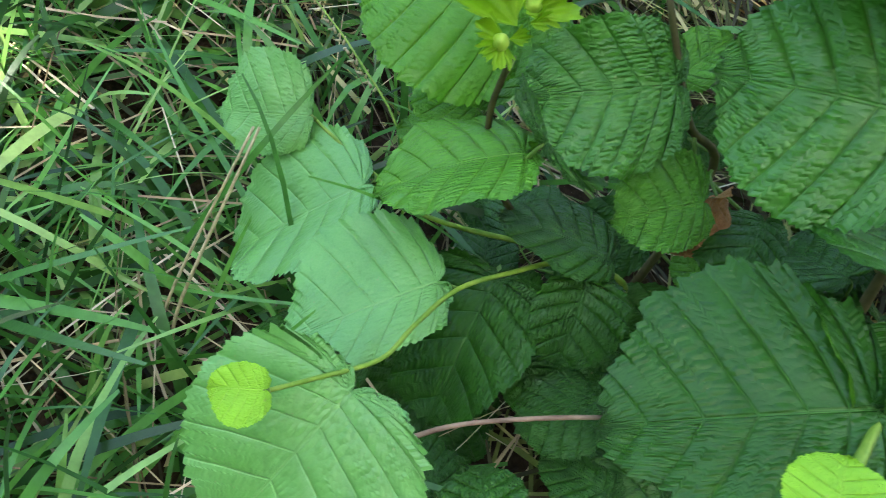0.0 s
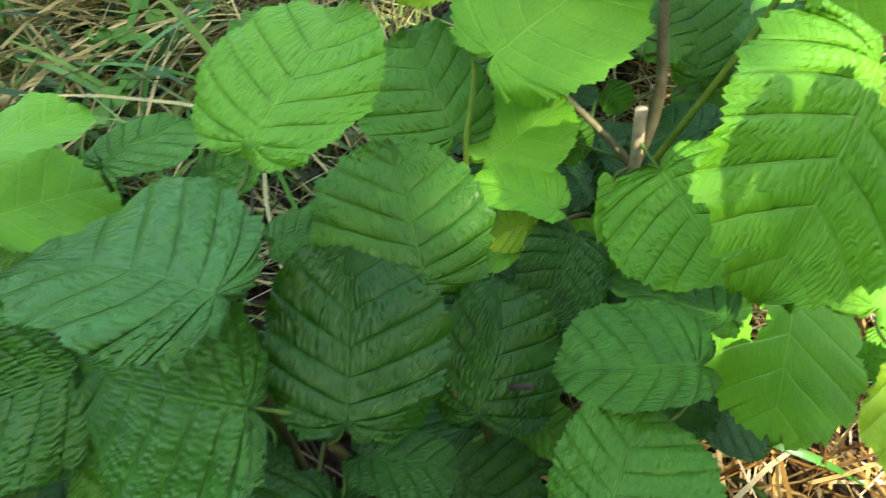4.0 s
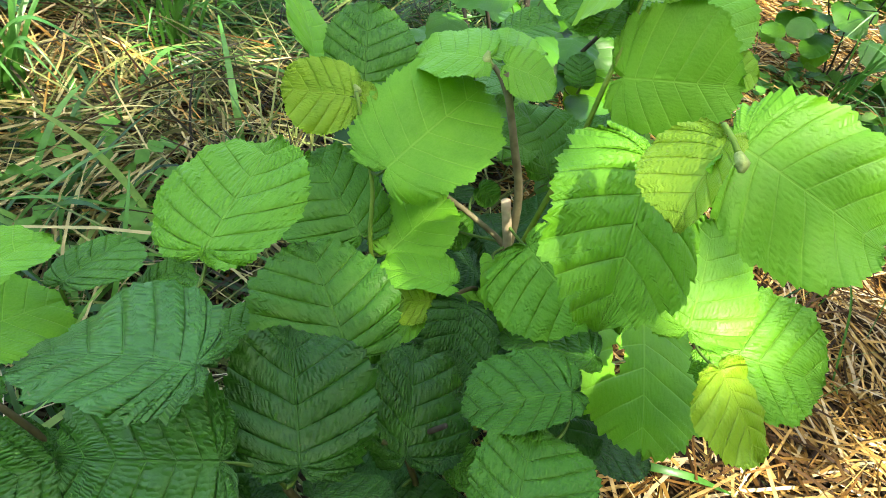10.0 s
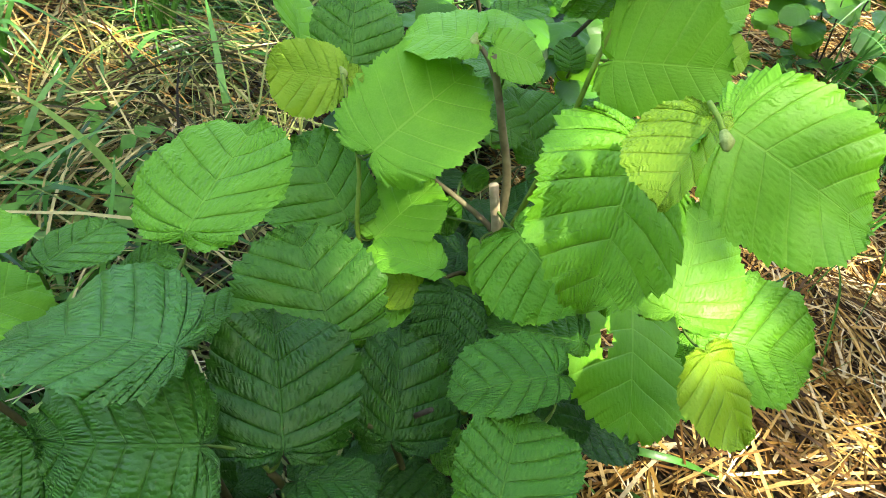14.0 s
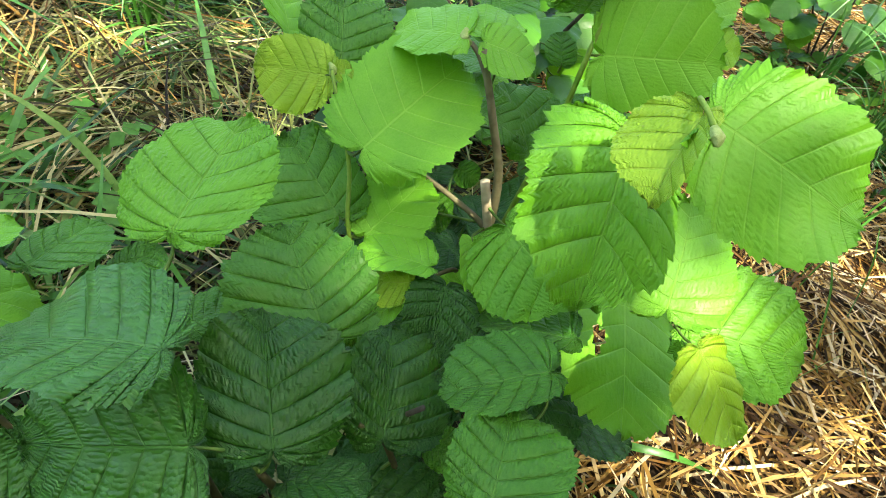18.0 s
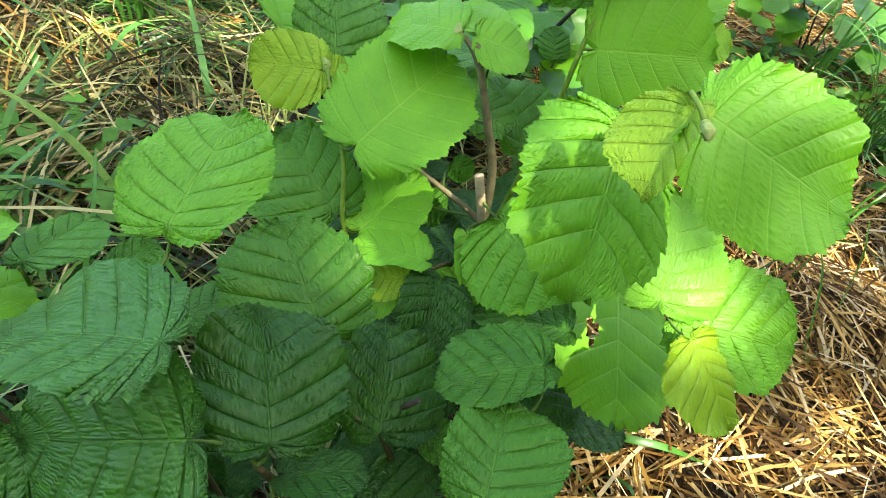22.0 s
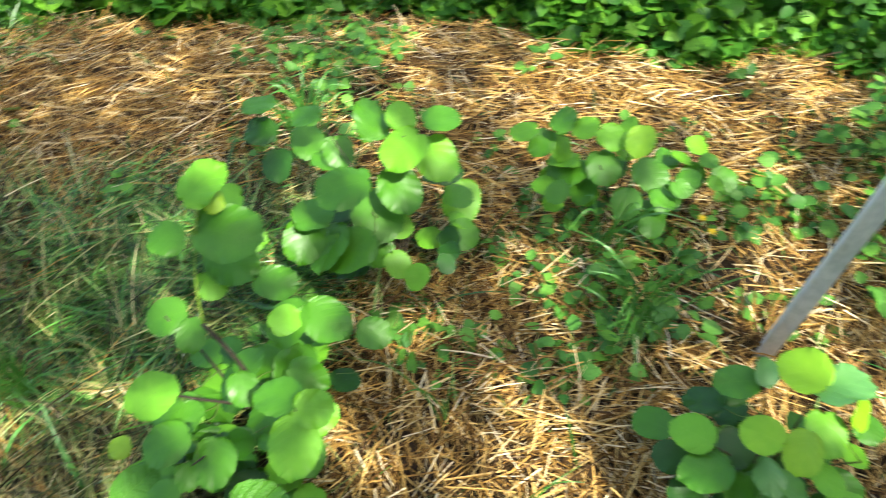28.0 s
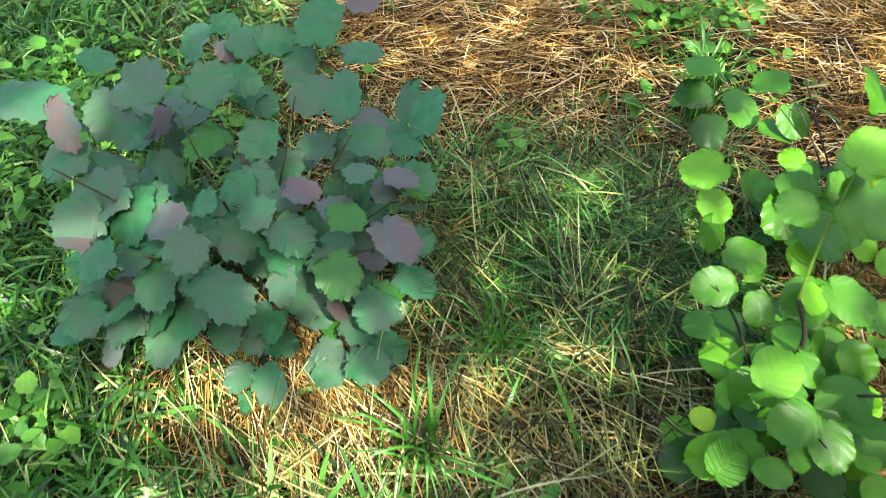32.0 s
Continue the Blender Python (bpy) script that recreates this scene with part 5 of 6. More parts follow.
leaf(purple_hazel, "blue", (-1.28, 0.816, 0.42), (-1.299, 0.734, 0.398), (-0.08, -0.25, 0.97), 0.078, fine=0, lobes=2.4)
leaf(purple_hazel, "blue", (-1.19, 0.947, 0.47), (-1.205, 1.025, 0.511), (-0.3, -0.49, 0.82), 0.077, fine=0, lobes=2.4)
leaf(purple_hazel, "blue", (-1.139, 0.823, 0.46), (-1.109, 0.915, 0.492), (0.17, -0.38, 0.91), 0.095, fine=0, lobes=2.4)
leaf(purple_hazel, "blue", (-1.13, 0.941, 0.44), (-1.049, 0.926, 0.422), (0.17, -0.25, 0.95), 0.077, fine=0, lobes=2.4)
leaf(purple_hazel, "purple", (-1.212, 1.101, 0.4), (-1.18, 1.065, 0.374), (0.29, -0.37, 0.88), 0.049, fine=0, lobes=2.4)
leaf(purple_hazel, "blue", (-1.167, 1.068, 0.4), (-1.114, 1.143, 0.418), (0.06, -0.27, 0.96), 0.087, fine=0, lobes=2.4)
leaf(purple_hazel, "blue", (-1.098, 1.069, 0.42), (-1.032, 1.122, 0.42), (0.25, -0.32, 0.91), 0.080, fine=0, lobes=2.4)
leaf(purple_hazel, "blue", (-1.349, 1.313, 0.3), (-1.272, 1.328, 0.294), (0.13, -0.3, 0.94), 0.073, fine=0, lobes=2.4)
leaf(purple_hazel, "blue", (-0.95, 1.038, 0.46), (-0.946, 1.146, 0.515), (-0.06, -0.45, 0.89), 0.106, fine=0, lobes=2.4)
leaf(purple_hazel, "purple", (-0.898, 1.168, 0.46), (-0.842, 1.216, 0.473), (-0.04, -0.21, 0.98), 0.069, fine=0, lobes=2.4)
leaf(purple_hazel, "blue", (-0.833, 0.828, 0.44), (-0.865, 0.917, 0.488), (-0.33, -0.54, 0.78), 0.086, fine=0, lobes=2.4)
leaf(purple_hazel, "blue", (-1.006, 1.091, 0.4), (-1.008, 1.008, 0.359), (0.03, -0.44, 0.9), 0.082, fine=0, lobes=2.4)
leaf(purple_hazel, "blue", (-0.902, 0.935, 0.42), (-0.984, 0.895, 0.407), (0.07, -0.43, 0.9), 0.089, fine=0, lobes=2.4)
leaf(purple_hazel, "blue", (-0.974, 1.273, 0.25), (-0.875, 1.32, 0.243), (0.07, 0.02, 1), 0.099, fine=0, lobes=2.4)
leaf(purple_hazel, "blue", (-0.743, 1.036, 0.36), (-0.746, 0.947, 0.32), (-0.64, -0.29, 0.71), 0.085, fine=0, lobes=2.4)
leaf(purple_hazel, "blue", (-0.683, 0.858, 0.38), (-0.686, 0.955, 0.425), (-0.55, -0.36, 0.76), 0.090, fine=0, lobes=2.4)
leaf(purple_hazel, "blue", (-1.111, 0.967, 0.38), (-1.038, 0.926, 0.349), (0.31, -0.15, 0.94), 0.080, fine=0, lobes=2.4)
leaf(purple_hazel, "blue", (-1.222, 0.954, 0.36), (-1.312, 0.945, 0.361), (0.02, -0.05, 1), 0.082, fine=0, lobes=2.4)
leaf(purple_hazel, "blue", (-1.339, 0.69, 0.42), (-1.433, 0.662, 0.413), (-0, -0.22, 0.97), 0.090, fine=0, lobes=2.4)
leaf(purple_hazel, "blue", (-1.244, 0.635, 0.4), (-1.357, 0.585, 0.38), (-0.03, -0.31, 0.95), 0.114, fine=0, lobes=2.4)
leaf(purple_hazel, "blue", (-1.228, 0.647, 0.38), (-1.217, 0.537, 0.344), (-0.3, -0.32, 0.9), 0.104, fine=0, lobes=2.4)
leaf(purple_hazel, "blue", (-1.207, 0.608, 0.36), (-1.195, 0.677, 0.372), (0.17, -0.19, 0.97), 0.065, fine=0, lobes=2.4)
leaf(purple_hazel, "purple", (-1.281, 0.523, 0.36), (-1.349, 0.534, 0.374), (0.23, 0.15, 0.96), 0.062, fine=0, lobes=2.4)
leaf(purple_hazel, "blue", (-1.366, 0.725, 0.38), (-1.271, 0.693, 0.348), (0.37, 0.21, 0.91), 0.092, fine=0, lobes=2.4)
leaf(purple_hazel, "blue", (-1.261, 0.79, 0.34), (-1.204, 0.728, 0.301), (0.71, 0.22, 0.67), 0.077, fine=0, lobes=2.4)
leaf(purple_hazel, "blue", (-1.208, 0.871, 0.33), (-1.125, 0.843, 0.302), (0.3, -0.05, 0.95), 0.083, fine=0, lobes=2.4)
leaf(purple_hazel, "blue", (-1.025, 0.839, 0.4), (-1.023, 0.757, 0.366), (0.15, -0.37, 0.92), 0.083, fine=0, lobes=2.4)
leaf(purple_hazel, "blue", (-1.008, 0.698, 0.36), (-1.079, 0.677, 0.355), (0.03, -0.33, 0.94), 0.071, fine=0, lobes=2.4)
leaf(purple_hazel, "blue", (-1.027, 0.739, 0.37), (-0.977, 0.682, 0.339), (0.31, -0.23, 0.92), 0.069, fine=0, lobes=2.4)
leaf(purple_hazel, "blue", (-0.979, 0.839, 0.32), (-0.992, 0.755, 0.293), (-0.09, -0.29, 0.95), 0.077, fine=0, lobes=2.4)
leaf(purple_hazel, "purple", (-0.937, 0.692, 0.37), (-0.865, 0.691, 0.359), (0.15, 0.02, 0.99), 0.065, fine=0, lobes=2.4)
leaf(purple_hazel, "blue", (-0.901, 0.881, 0.3), (-0.989, 0.874, 0.298), (-0.01, -0.16, 0.99), 0.081, fine=0, lobes=2.4)
leaf(purple_hazel, "blue", (-0.877, 0.925, 0.3), (-0.862, 0.832, 0.259), (0.01, -0.4, 0.92), 0.088, fine=0, lobes=2.4)
leaf(purple_hazel, "blue", (-0.822, 0.824, 0.26), (-0.847, 0.753, 0.24), (-0.13, -0.23, 0.96), 0.070, fine=0, lobes=2.4)
leaf(purple_hazel, "blue", (-0.757, 0.835, 0.27), (-0.658, 0.832, 0.258), (0.11, -0.22, 0.97), 0.092, fine=0, lobes=2.4)
leaf(purple_hazel, "blue", (-0.818, 0.959, 0.3), (-0.707, 0.914, 0.271), (0.3, 0.14, 0.94), 0.108, fine=0, lobes=2.4)
leaf(purple_hazel, "blue", (-1.063, 0.639, 0.32), (-0.998, 0.566, 0.283), (0.38, -0.13, 0.92), 0.086, fine=0, lobes=2.4)
leaf(purple_hazel, "blue", (-0.949, 0.626, 0.34), (-0.869, 0.581, 0.312), (0.23, -0.19, 0.96), 0.086, fine=0, lobes=2.4)
leaf(purple_hazel, "blue", (-0.902, 0.709, 0.28), (-0.847, 0.643, 0.251), (0.19, -0.26, 0.95), 0.080, fine=0, lobes=2.4)
leaf(purple_hazel, "blue", (-0.854, 0.846, 0.24), (-0.913, 0.797, 0.231), (0.12, -0.3, 0.95), 0.073, fine=0, lobes=2.4)
leaf(purple_hazel, "blue", (-1.132, 0.553, 0.35), (-1.065, 0.621, 0.33), (0.29, -0, 0.96), 0.089, fine=0, lobes=2.4)
leaf(purple_hazel, "blue", (-1.112, 0.554, 0.34), (-1.199, 0.557, 0.35), (0.11, -0.01, 0.99), 0.078, fine=0, lobes=2.4)
leaf(purple_hazel, "purple", (-0.723, 0.615, 0.38), (-0.651, 0.55, 0.354), (0.35, 0.02, 0.94), 0.085, fine=0, lobes=2.4)
leaf(purple_hazel, "blue", (-0.821, 0.585, 0.3), (-0.806, 0.503, 0.275), (0, -0.29, 0.96), 0.075, fine=0, lobes=2.4)
leaf(purple_hazel, "blue", (-1.166, 0.53, 0.3), (-1.153, 0.433, 0.277), (-0.02, -0.23, 0.97), 0.088, fine=0, lobes=2.4)
leaf(purple_hazel, "blue", (-1.065, 0.504, 0.31), (-0.96, 0.447, 0.274), (0.35, 0.05, 0.93), 0.105, fine=0, lobes=2.4)
leaf(purple_hazel, "blue", (-0.919, 0.544, 0.3), (-0.903, 0.473, 0.278), (-0.26, -0.34, 0.91), 0.065, fine=0, lobes=2.4)
leaf(purple_hazel, "blue", (-0.932, 0.582, 0.24), (-0.859, 0.497, 0.206), (0.52, 0.12, 0.84), 0.095, fine=0, lobes=2.4)
leaf(purple_hazel, "blue", (-1.095, 0.507, 0.24), (-1.097, 0.408, 0.227), (-0.26, -0.12, 0.96), 0.088, fine=0, lobes=2.4)
leaf(purple_hazel, "blue", (-1.207, 0.449, 0.2), (-1.289, 0.424, 0.194), (-0.11, 0.12, 0.99), 0.077, fine=0, lobes=2.4)
leaf(purple_hazel, "purple", (-1.28, 0.426, 0.16), (-1.269, 0.365, 0.149), (-0.22, -0.21, 0.95), 0.053, fine=0, lobes=2.4)
leaf(purple_hazel, "blue", (-1.17, 0.458, 0.18), (-1.156, 0.368, 0.164), (-0.04, -0.18, 0.98), 0.082, fine=0, lobes=2.4)
leaf(purple_hazel, "blue", (-1.065, 0.498, 0.18), (-1.031, 0.422, 0.158), (-0.09, -0.31, 0.95), 0.073, fine=0, lobes=2.4)
leaf(purple_hazel, "blue", (-0.969, 0.46, 0.14), (-0.905, 0.471, 0.134), (0.11, -0.11, 0.99), 0.060, fine=0, lobes=2.4)
leaf(purple_hazel, "blue", (-1.01, 0.419, 0.12), (-1.014, 0.355, 0.117), (0.1, -0.05, 0.99), 0.058, fine=0, lobes=2.4)
leaf(purple_hazel, "blue", (-0.965, 0.415, 0.12), (-0.92, 0.345, 0.101), (-0.14, -0.34, 0.93), 0.071, fine=0, lobes=2.4)
leaf(purple_hazel, "blue", (-1.004, 0.369, 0.08), (-0.991, 0.325, 0.072), (-0.41, -0.27, 0.87), 0.040, fine=0, lobes=2.4)
leaf(purple_hazel, "blue", (-1.262, 0.519, 0.3), (-1.352, 0.521, 0.31), (0.11, 0.06, 0.99), 0.080, fine=0, lobes=2.4)
leaf(purple_hazel, "blue", (-1.023, 0.649, 0.24), (-0.992, 0.571, 0.21), (0.12, -0.32, 0.94), 0.078, fine=0, lobes=2.4)
leaf(purple_hazel, "blue", (-0.837, 0.738, 0.22), (-0.784, 0.673, 0.193), (0.16, -0.26, 0.95), 0.078, fine=0, lobes=2.4)
leaf(purple_hazel, "blue", (-0.796, 0.666, 0.2), (-0.796, 0.592, 0.178), (0.02, -0.29, 0.96), 0.068, fine=0, lobes=2.4)
leaf(purple_hazel, "blue", (-1.108, 0.554, 0.3), (-1.088, 0.477, 0.274), (0.06, -0.3, 0.95), 0.073, fine=0, lobes=2.4)
leaf(purple_hazel, "blue", (-0.992, 0.724, 0.26), (-1.028, 0.65, 0.247), (0.18, -0.25, 0.95), 0.079, fine=0, lobes=2.4)
leaf(purple_hazel, "blue", (-1.282, 0.949, 0.3), (-1.277, 0.856, 0.262), (-0.06, -0.38, 0.92), 0.090, fine=0, lobes=2.4)
leaf(purple_hazel, "blue", (-0.896, 0.519, 0.2), (-0.831, 0.495, 0.186), (0.23, 0.04, 0.97), 0.061, fine=0, lobes=2.4)


# ---- straw, grass ----
def wisps(x, y, count, loose, seed):
    """A heading for each strand: strands near one another lie in the same wisp."""
    r = np.random.default_rng(seed)
    pick = r.choice(len(x), count, replace=False)
    cx, cy, turn = x[pick], y[pick], r.uniform(0, 6.283, count)
    own = np.concatenate([np.argmin((x[i : i + 4000, None] + r.normal(0, 0.02, len(x[i : i + 4000]))[:, None] - cx) ** 2 + (y[i : i + 4000, None] - cy) ** 2, axis=1) for i in range(0, len(x), 4000)])
    lift = r.uniform(0, 1, count)[own]
    return turn[own] + r.normal(0, loose, len(x)), lift



def strands(name, material, x, y, z, length, width, heading, rise, curl, label, category, segments=2, twist=0.0, rnd=None):
    """Many thin strands joined: each starts at (x, y, z), runs along heading, rises, and bows by curl."""
    r = rnd or rng
    n = len(x)
    t = np.linspace(0, 1, segments + 1)
    flat = np.stack([np.cos(heading), np.sin(heading), 0 * heading], 1)
    up = np.array([0, 0, 1.0])
    side = np.stack([-np.sin(heading), np.cos(heading), 0 * heading], 1)
    run = length[:, None] * t[None] * np.cos(rise)[:, None]
    lift = length[:, None] * (np.sin(rise)[:, None] * t[None] - curl[:, None] * t[None] ** 2)
    sway = length[:, None] * r.normal(0, 0.12, n)[:, None] * t[None] ** 2
    mid = np.stack([x, y, z], 1)[:, None] + run[..., None] * flat[:, None] + lift[..., None] * up + sway[..., None] * side[:, None]
    wide = 0.5 * width[:, None] * (1 - 0.75 * t[None] ** 3 if twist else np.ones_like(t)[None])
    tilt = r.uniform(-1.2, 1.2, n)
    across = side * np.cos(tilt)[:, None] + (up * 0.9 + flat * 0.3) * np.sin(tilt)[:, None]
    a = mid + wide[..., None] * across[:, None]
    b = mid - wide[..., None] * across[:, None]
    verts = np.stack([a, b], 2).reshape(-1, 3)
    m = segments + 1
    k = np.arange(segments)
    quad = np.stack([2 * k, 2 * k + 1, 2 * k + 3, 2 * k + 2], 1)
    faces = (np.arange(n)[:, None, None] * 2 * m + quad[None]).reshape(-1, 4)
    ob = new(name, mesh_of(name, verts, faces, material))
    return tagged(ob, label, category, kind="stuff")


def scatter(count, x0, x1, y0, y1, weight):
    """Random spots in a rectangle, thinned by weight(x, y) from 0 to 1."""
    x, y = rng.uniform(x0, x1, count), rng.uniform(y0, y1, count)
    keep = rng.random(count) < weight(x, y)
    return x[keep], y[keep]


def patchy(x, y, f=3.0, k=0.0):
    return 0.5 + 0.5 * np.sin(f * x + 1.3 * np.sin(f * 0.8 * y + k)) * np.cos(f * 0.9 * y + 1.1 * np.sin(f * 0.7 * x + k))


def soft(v, a, b):
    return np.clip((v - a) / (b - a), 0, 1)


def straw_weight(x, y):
    right = soft(x, 0.05, 0.2) * soft(y, -0.6, -0.4)
    row = soft(y, 1.15, 1.3)
    heap = np.exp(-(((x + 0.92) / 0.34) ** 2 + ((y - 0.42) / 0.22) ** 2))
    thatch = 0.4 * soft(-x, -0.1, 0.1) * (1 - soft(-x, 1.0, 1.3)) * soft(y, 0.1, 0.3)
    base = np.maximum(np.maximum(np.maximum(right, row), heap), thatch) * (1 - soft(y + 0.3 * soft(x, 0.4, 1.2), 2.05, 2.2))
    weeds = np.exp(-(((x - 0.08) / 0.22) ** 2 + ((y - 1.6) / 0.35) ** 2))
    bare = np.exp(-(((x - 1.15) / 0.16) ** 2 + ((y - 0.95) / 0.14) ** 2))
    return base * (1 - 0.8 * weeds) * (1 - 0.85 * bare) * (1 - soft(-x, 1.5, 1.8))


x, y = scatter(105000, -1.9, 2.6, -0.7, 2.25, straw_weight)
n = len(x)
head, lift = wisps(x, y, 1100, 0.6, 4)
toss = np.random.default_rng(44)
loose = toss.random(n) < 0.45
head[loose] = toss.uniform(0, 6.283, loose.sum())
along = (y > 1.2) & (rng.random(n) < 0.3)
head[along] = rng.normal(0.1, 0.35, along.sum()) + np.pi * (rng.random(along.sum()) < 0.5)
strands("straw_mulch", STRAW, x, y, ground_height(x, y) + 0.05 * lift * rng.random(n) + rng.uniform(0.0, 0.015, n), rng.uniform(0.035, 0.15, n), rng.uniform(0.0018, 0.0042, n), head,
        rng.normal(0.03, 0.17, n) + 0.1 * lift, rng.uniform(-0.05, 0.15, n), "loose golden straw mulch on the soil", "straw")


def dry_weight(x, y):
    w = soft(-x, -0.15, 0.0) * soft(y, -0.75, -0.5) * (1 - soft(y, 1.1, 1.3)) * (1 - 0.85 * soft(-x, 0.85, 1.15))
    return w * (0.5 + 0.5 * patchy(x, y, 4.0)) * (1 - 0.75 * soft(-x, 0.1, 0.2) * (1 - soft(y, -0.05, 0.15)))


x, y = scatter(21000, -1.6, 0.25, -0.9, 1.4, dry_weight)
n = len(x)
head, lift = wisps(x, y, 260, 0.5, 5)
strands("dry_grass", DRY, x, y, ground_height(x, y) + rng.uniform(0, 0.05, n) * lift, rng.uniform(0.1, 0.36, n) * (0.55 + 0.45 * soft(y, -0.1, 0.15)), rng.uniform(0.0018, 0.0055, n), head,
        (rng.uniform(0.0, 0.55, n) + 0.25 * lift) * (0.3 + 0.7 * soft(y, -0.1, 0.15)), rng.uniform(0.1, 0.5, n), "flattened dry and yellowing grass", "grass", 5, 1.0)


def green_weight(x, y):
    front = soft(-x, 0.2, 0.4) * (1 - soft(y, 0.15, 0.4))
    left = soft(-x, 1.1, 1.35)
    mid = 1.2 * np.exp(-(((x + 0.3) / 0.45) ** 2 + ((y - 0.98) / 0.26) ** 2))
    clump = np.exp(-(((x - 0.02) / 0.2) ** 2 + ((y - 1.5) / 0.4) ** 2))
    right = 1.0 * np.exp(-(((x - 0.86) / 0.12) ** 2 + ((y - 0.76) / 0.13) ** 2))
    bit = 0.05
    heap = np.exp(-(((x + 0.92) / 0.3) ** 2 + ((y - 0.42) / 0.18) ** 2))
    return np.clip(np.maximum.reduce([front, left, mid, clump, right, 0 * x + bit]), 0, 1) * (1 - 0.9 * heap) * (0.45 + 0.55 * patchy(x, y, 5.0, 2.0)) * (1 - soft(y, 2.1, 2.3) * 0.5)


x, y = scatter(42000, -3.0, 2.4, -1.3, 2.5, green_weight)
n = len(x)
strands("grass", GRASS, x, y, ground_height(x, y), rng.uniform(0.05, 0.24, n), rng.uniform(0.002, 0.0075, n), rng.uniform(0, 6.283, n),
        rng.uniform(0.4, 1.35, n), rng.uniform(0.15, 0.65, n), "long green grass blades", "grass", 5, 1.0)


x, y = scatter(9000, -1.5, 0.0, -0.95, 0.45, lambda x, y: soft(-x, 0.2, 0.38) * (1 - soft(y, 0.1, 0.4)) * (0.4 + 0.6 * patchy(x, y, 6.0, 3.0)))
n = len(x)
strands("meadow_grass", GRASS, x, y, ground_height(x, y), rng.uniform(0.1, 0.34, n), rng.uniform(0.0045, 0.016, n) * (0.66 + 0.34 * soft(-x + 0.7 * y, 0.35, 0.75)), rng.uniform(0, 6.283, n),
        rng.uniform(0.3, 1.2, n), rng.uniform(0.2, 0.7, n), "broad green grass blades beside the bush", "grass", 7, 1.0)


x, y = scatter(700, -1.0, -0.12, -0.8, 0.15, lambda x, y: 1.0 + 0 * x)
n = len(x)
strands("dry_straw", PALE_STRAW, x, y, ground_height(x, y) + rng.uniform(0, 0.05, n), rng.uniform(0.07, 0.24, n), rng.uniform(0.0009, 0.0024, n), rng.uniform(0, 6.283, n),
        rng.uniform(-0.05, 0.22, n), rng.uniform(-0.05, 0.15, n), "thin dry stalks lying in the grass", "straw", 3)


x, y = scatter(40000, -3.2, -1.0, -1.2, 2.4, lambda x, y: soft(-x, 1.05, 1.4) * (0.5 + 0.5 * patchy(x, y, 5.0, 1.0)))
n = len(x)
strands("meadow_grass", GRASS, x, y, ground_height(x, y) + rng.uniform(0, 0.05, n), rng.uniform(0.05, 0.19, n), rng.uniform(0.004, 0.013, n), rng.uniform(0, 6.283, n),
        rng.uniform(0.2, 1.3, n), rng.uniform(0.2, 0.8, n), "lush green grass and herbs beyond the bush", "grass", 5, 1.0)


# soft green grass between the bushes, combed in wisps
own = np.random.default_rng(46)
n = 3600
x, y = own.normal(-0.32, 0.26, n), own.normal(0.88, 0.16, n)
head, lift = wisps(x, y, 130, 0.45, 9)
strands("soft_grass", GRASS, x, y, ground_height(x, y) + own.uniform(0, 0.03, n), own.uniform(0.12, 0.32, n), own.uniform(0.002, 0.0065, n), head,
        own.uniform(0.15, 0.7, n), own.uniform(0.2, 0.55, n), "soft green grass lying between the bushes", "grass", 5, 1.0, rnd=own)


# withered golden wisps lying over the soft grass
own = np.random.default_rng(47)
n = 2600
x, y = own.uniform(-1.0, -0.3, n), own.uniform(0.0, 0.72, n)
keep = own.random(n) < (0.25 + 0.75 * patchy(x, y, 7.0, 2.0)) * (1 - soft(np.hypot((x + 0.63) / 0.36, (y - 0.34) / 0.38), 0.7, 1.05))
x, y = x[keep], y[keep]
n = len(x)
strands("withered_grass", WITHERED, x, y, ground_height(x, y) + own.uniform(0.01, 0.07, n), own.uniform(0.1, 0.28, n), own.uniform(0.0016, 0.0042, n), -0.6 + 1.6 * np.sin(5.0 * x + 4.0 * y) + own.normal(0, 0.6, n),
        own.uniform(0.0, 0.5, n), own.uniform(0.1, 0.55, n), "withered golden grass wisps lying between the bushes", "grass", 5, rnd=own)


# loose golden straw drawn out at the foot of the red-leaved bush
own = np.random.default_rng(48)
n = 850
x, y = own.normal(-0.89, 0.14, n), own.normal(0.48, 0.08, n)
strands("loose_straw", STRAW, x, y, ground_height(x, y) + own.uniform(0.03, 0.11, n), own.uniform(0.09, 0.24, n), own.uniform(0.0014, 0.0032, n), -0.9 + own.normal(0, 0.45, n),
        own.uniform(-0.1, 0.3, n), own.uniform(0.05, 0.35, n), "loose golden straw at the foot of the bush", "straw", 3, rnd=own)


def lawn_weight(x, y):
    inside = soft(x, -2.9, -2.5) * (1 - soft(x, 2.0, 2.5)) * soft(y, -1.2, -0.8)
    return (1 - inside) * (0.4 + 0.6 * patchy(x, y, 2.0, 0.5)) * (1 - soft(np.hypot(x, y), 4.0, 5.4)) * (y < 2.2)


x, y = scatter(42000, -5.2, 5.2, -5.2, 2.2, lawn_weight)
n = len(x)
strands("lawn_grass", GRASS, x, y, ground_height(x, y) * (np.maximum(abs(x), abs(y)) < 3.4), rng.uniform(0.05, 0.2, n), rng.uniform(0.004, 0.011, n), rng.uniform(0, 6.283, n),
        rng.uniform(0.3, 1.3, n), rng.uniform(0.2, 0.7, n), "rough green grass round the bed", "grass", 3, 1.0)


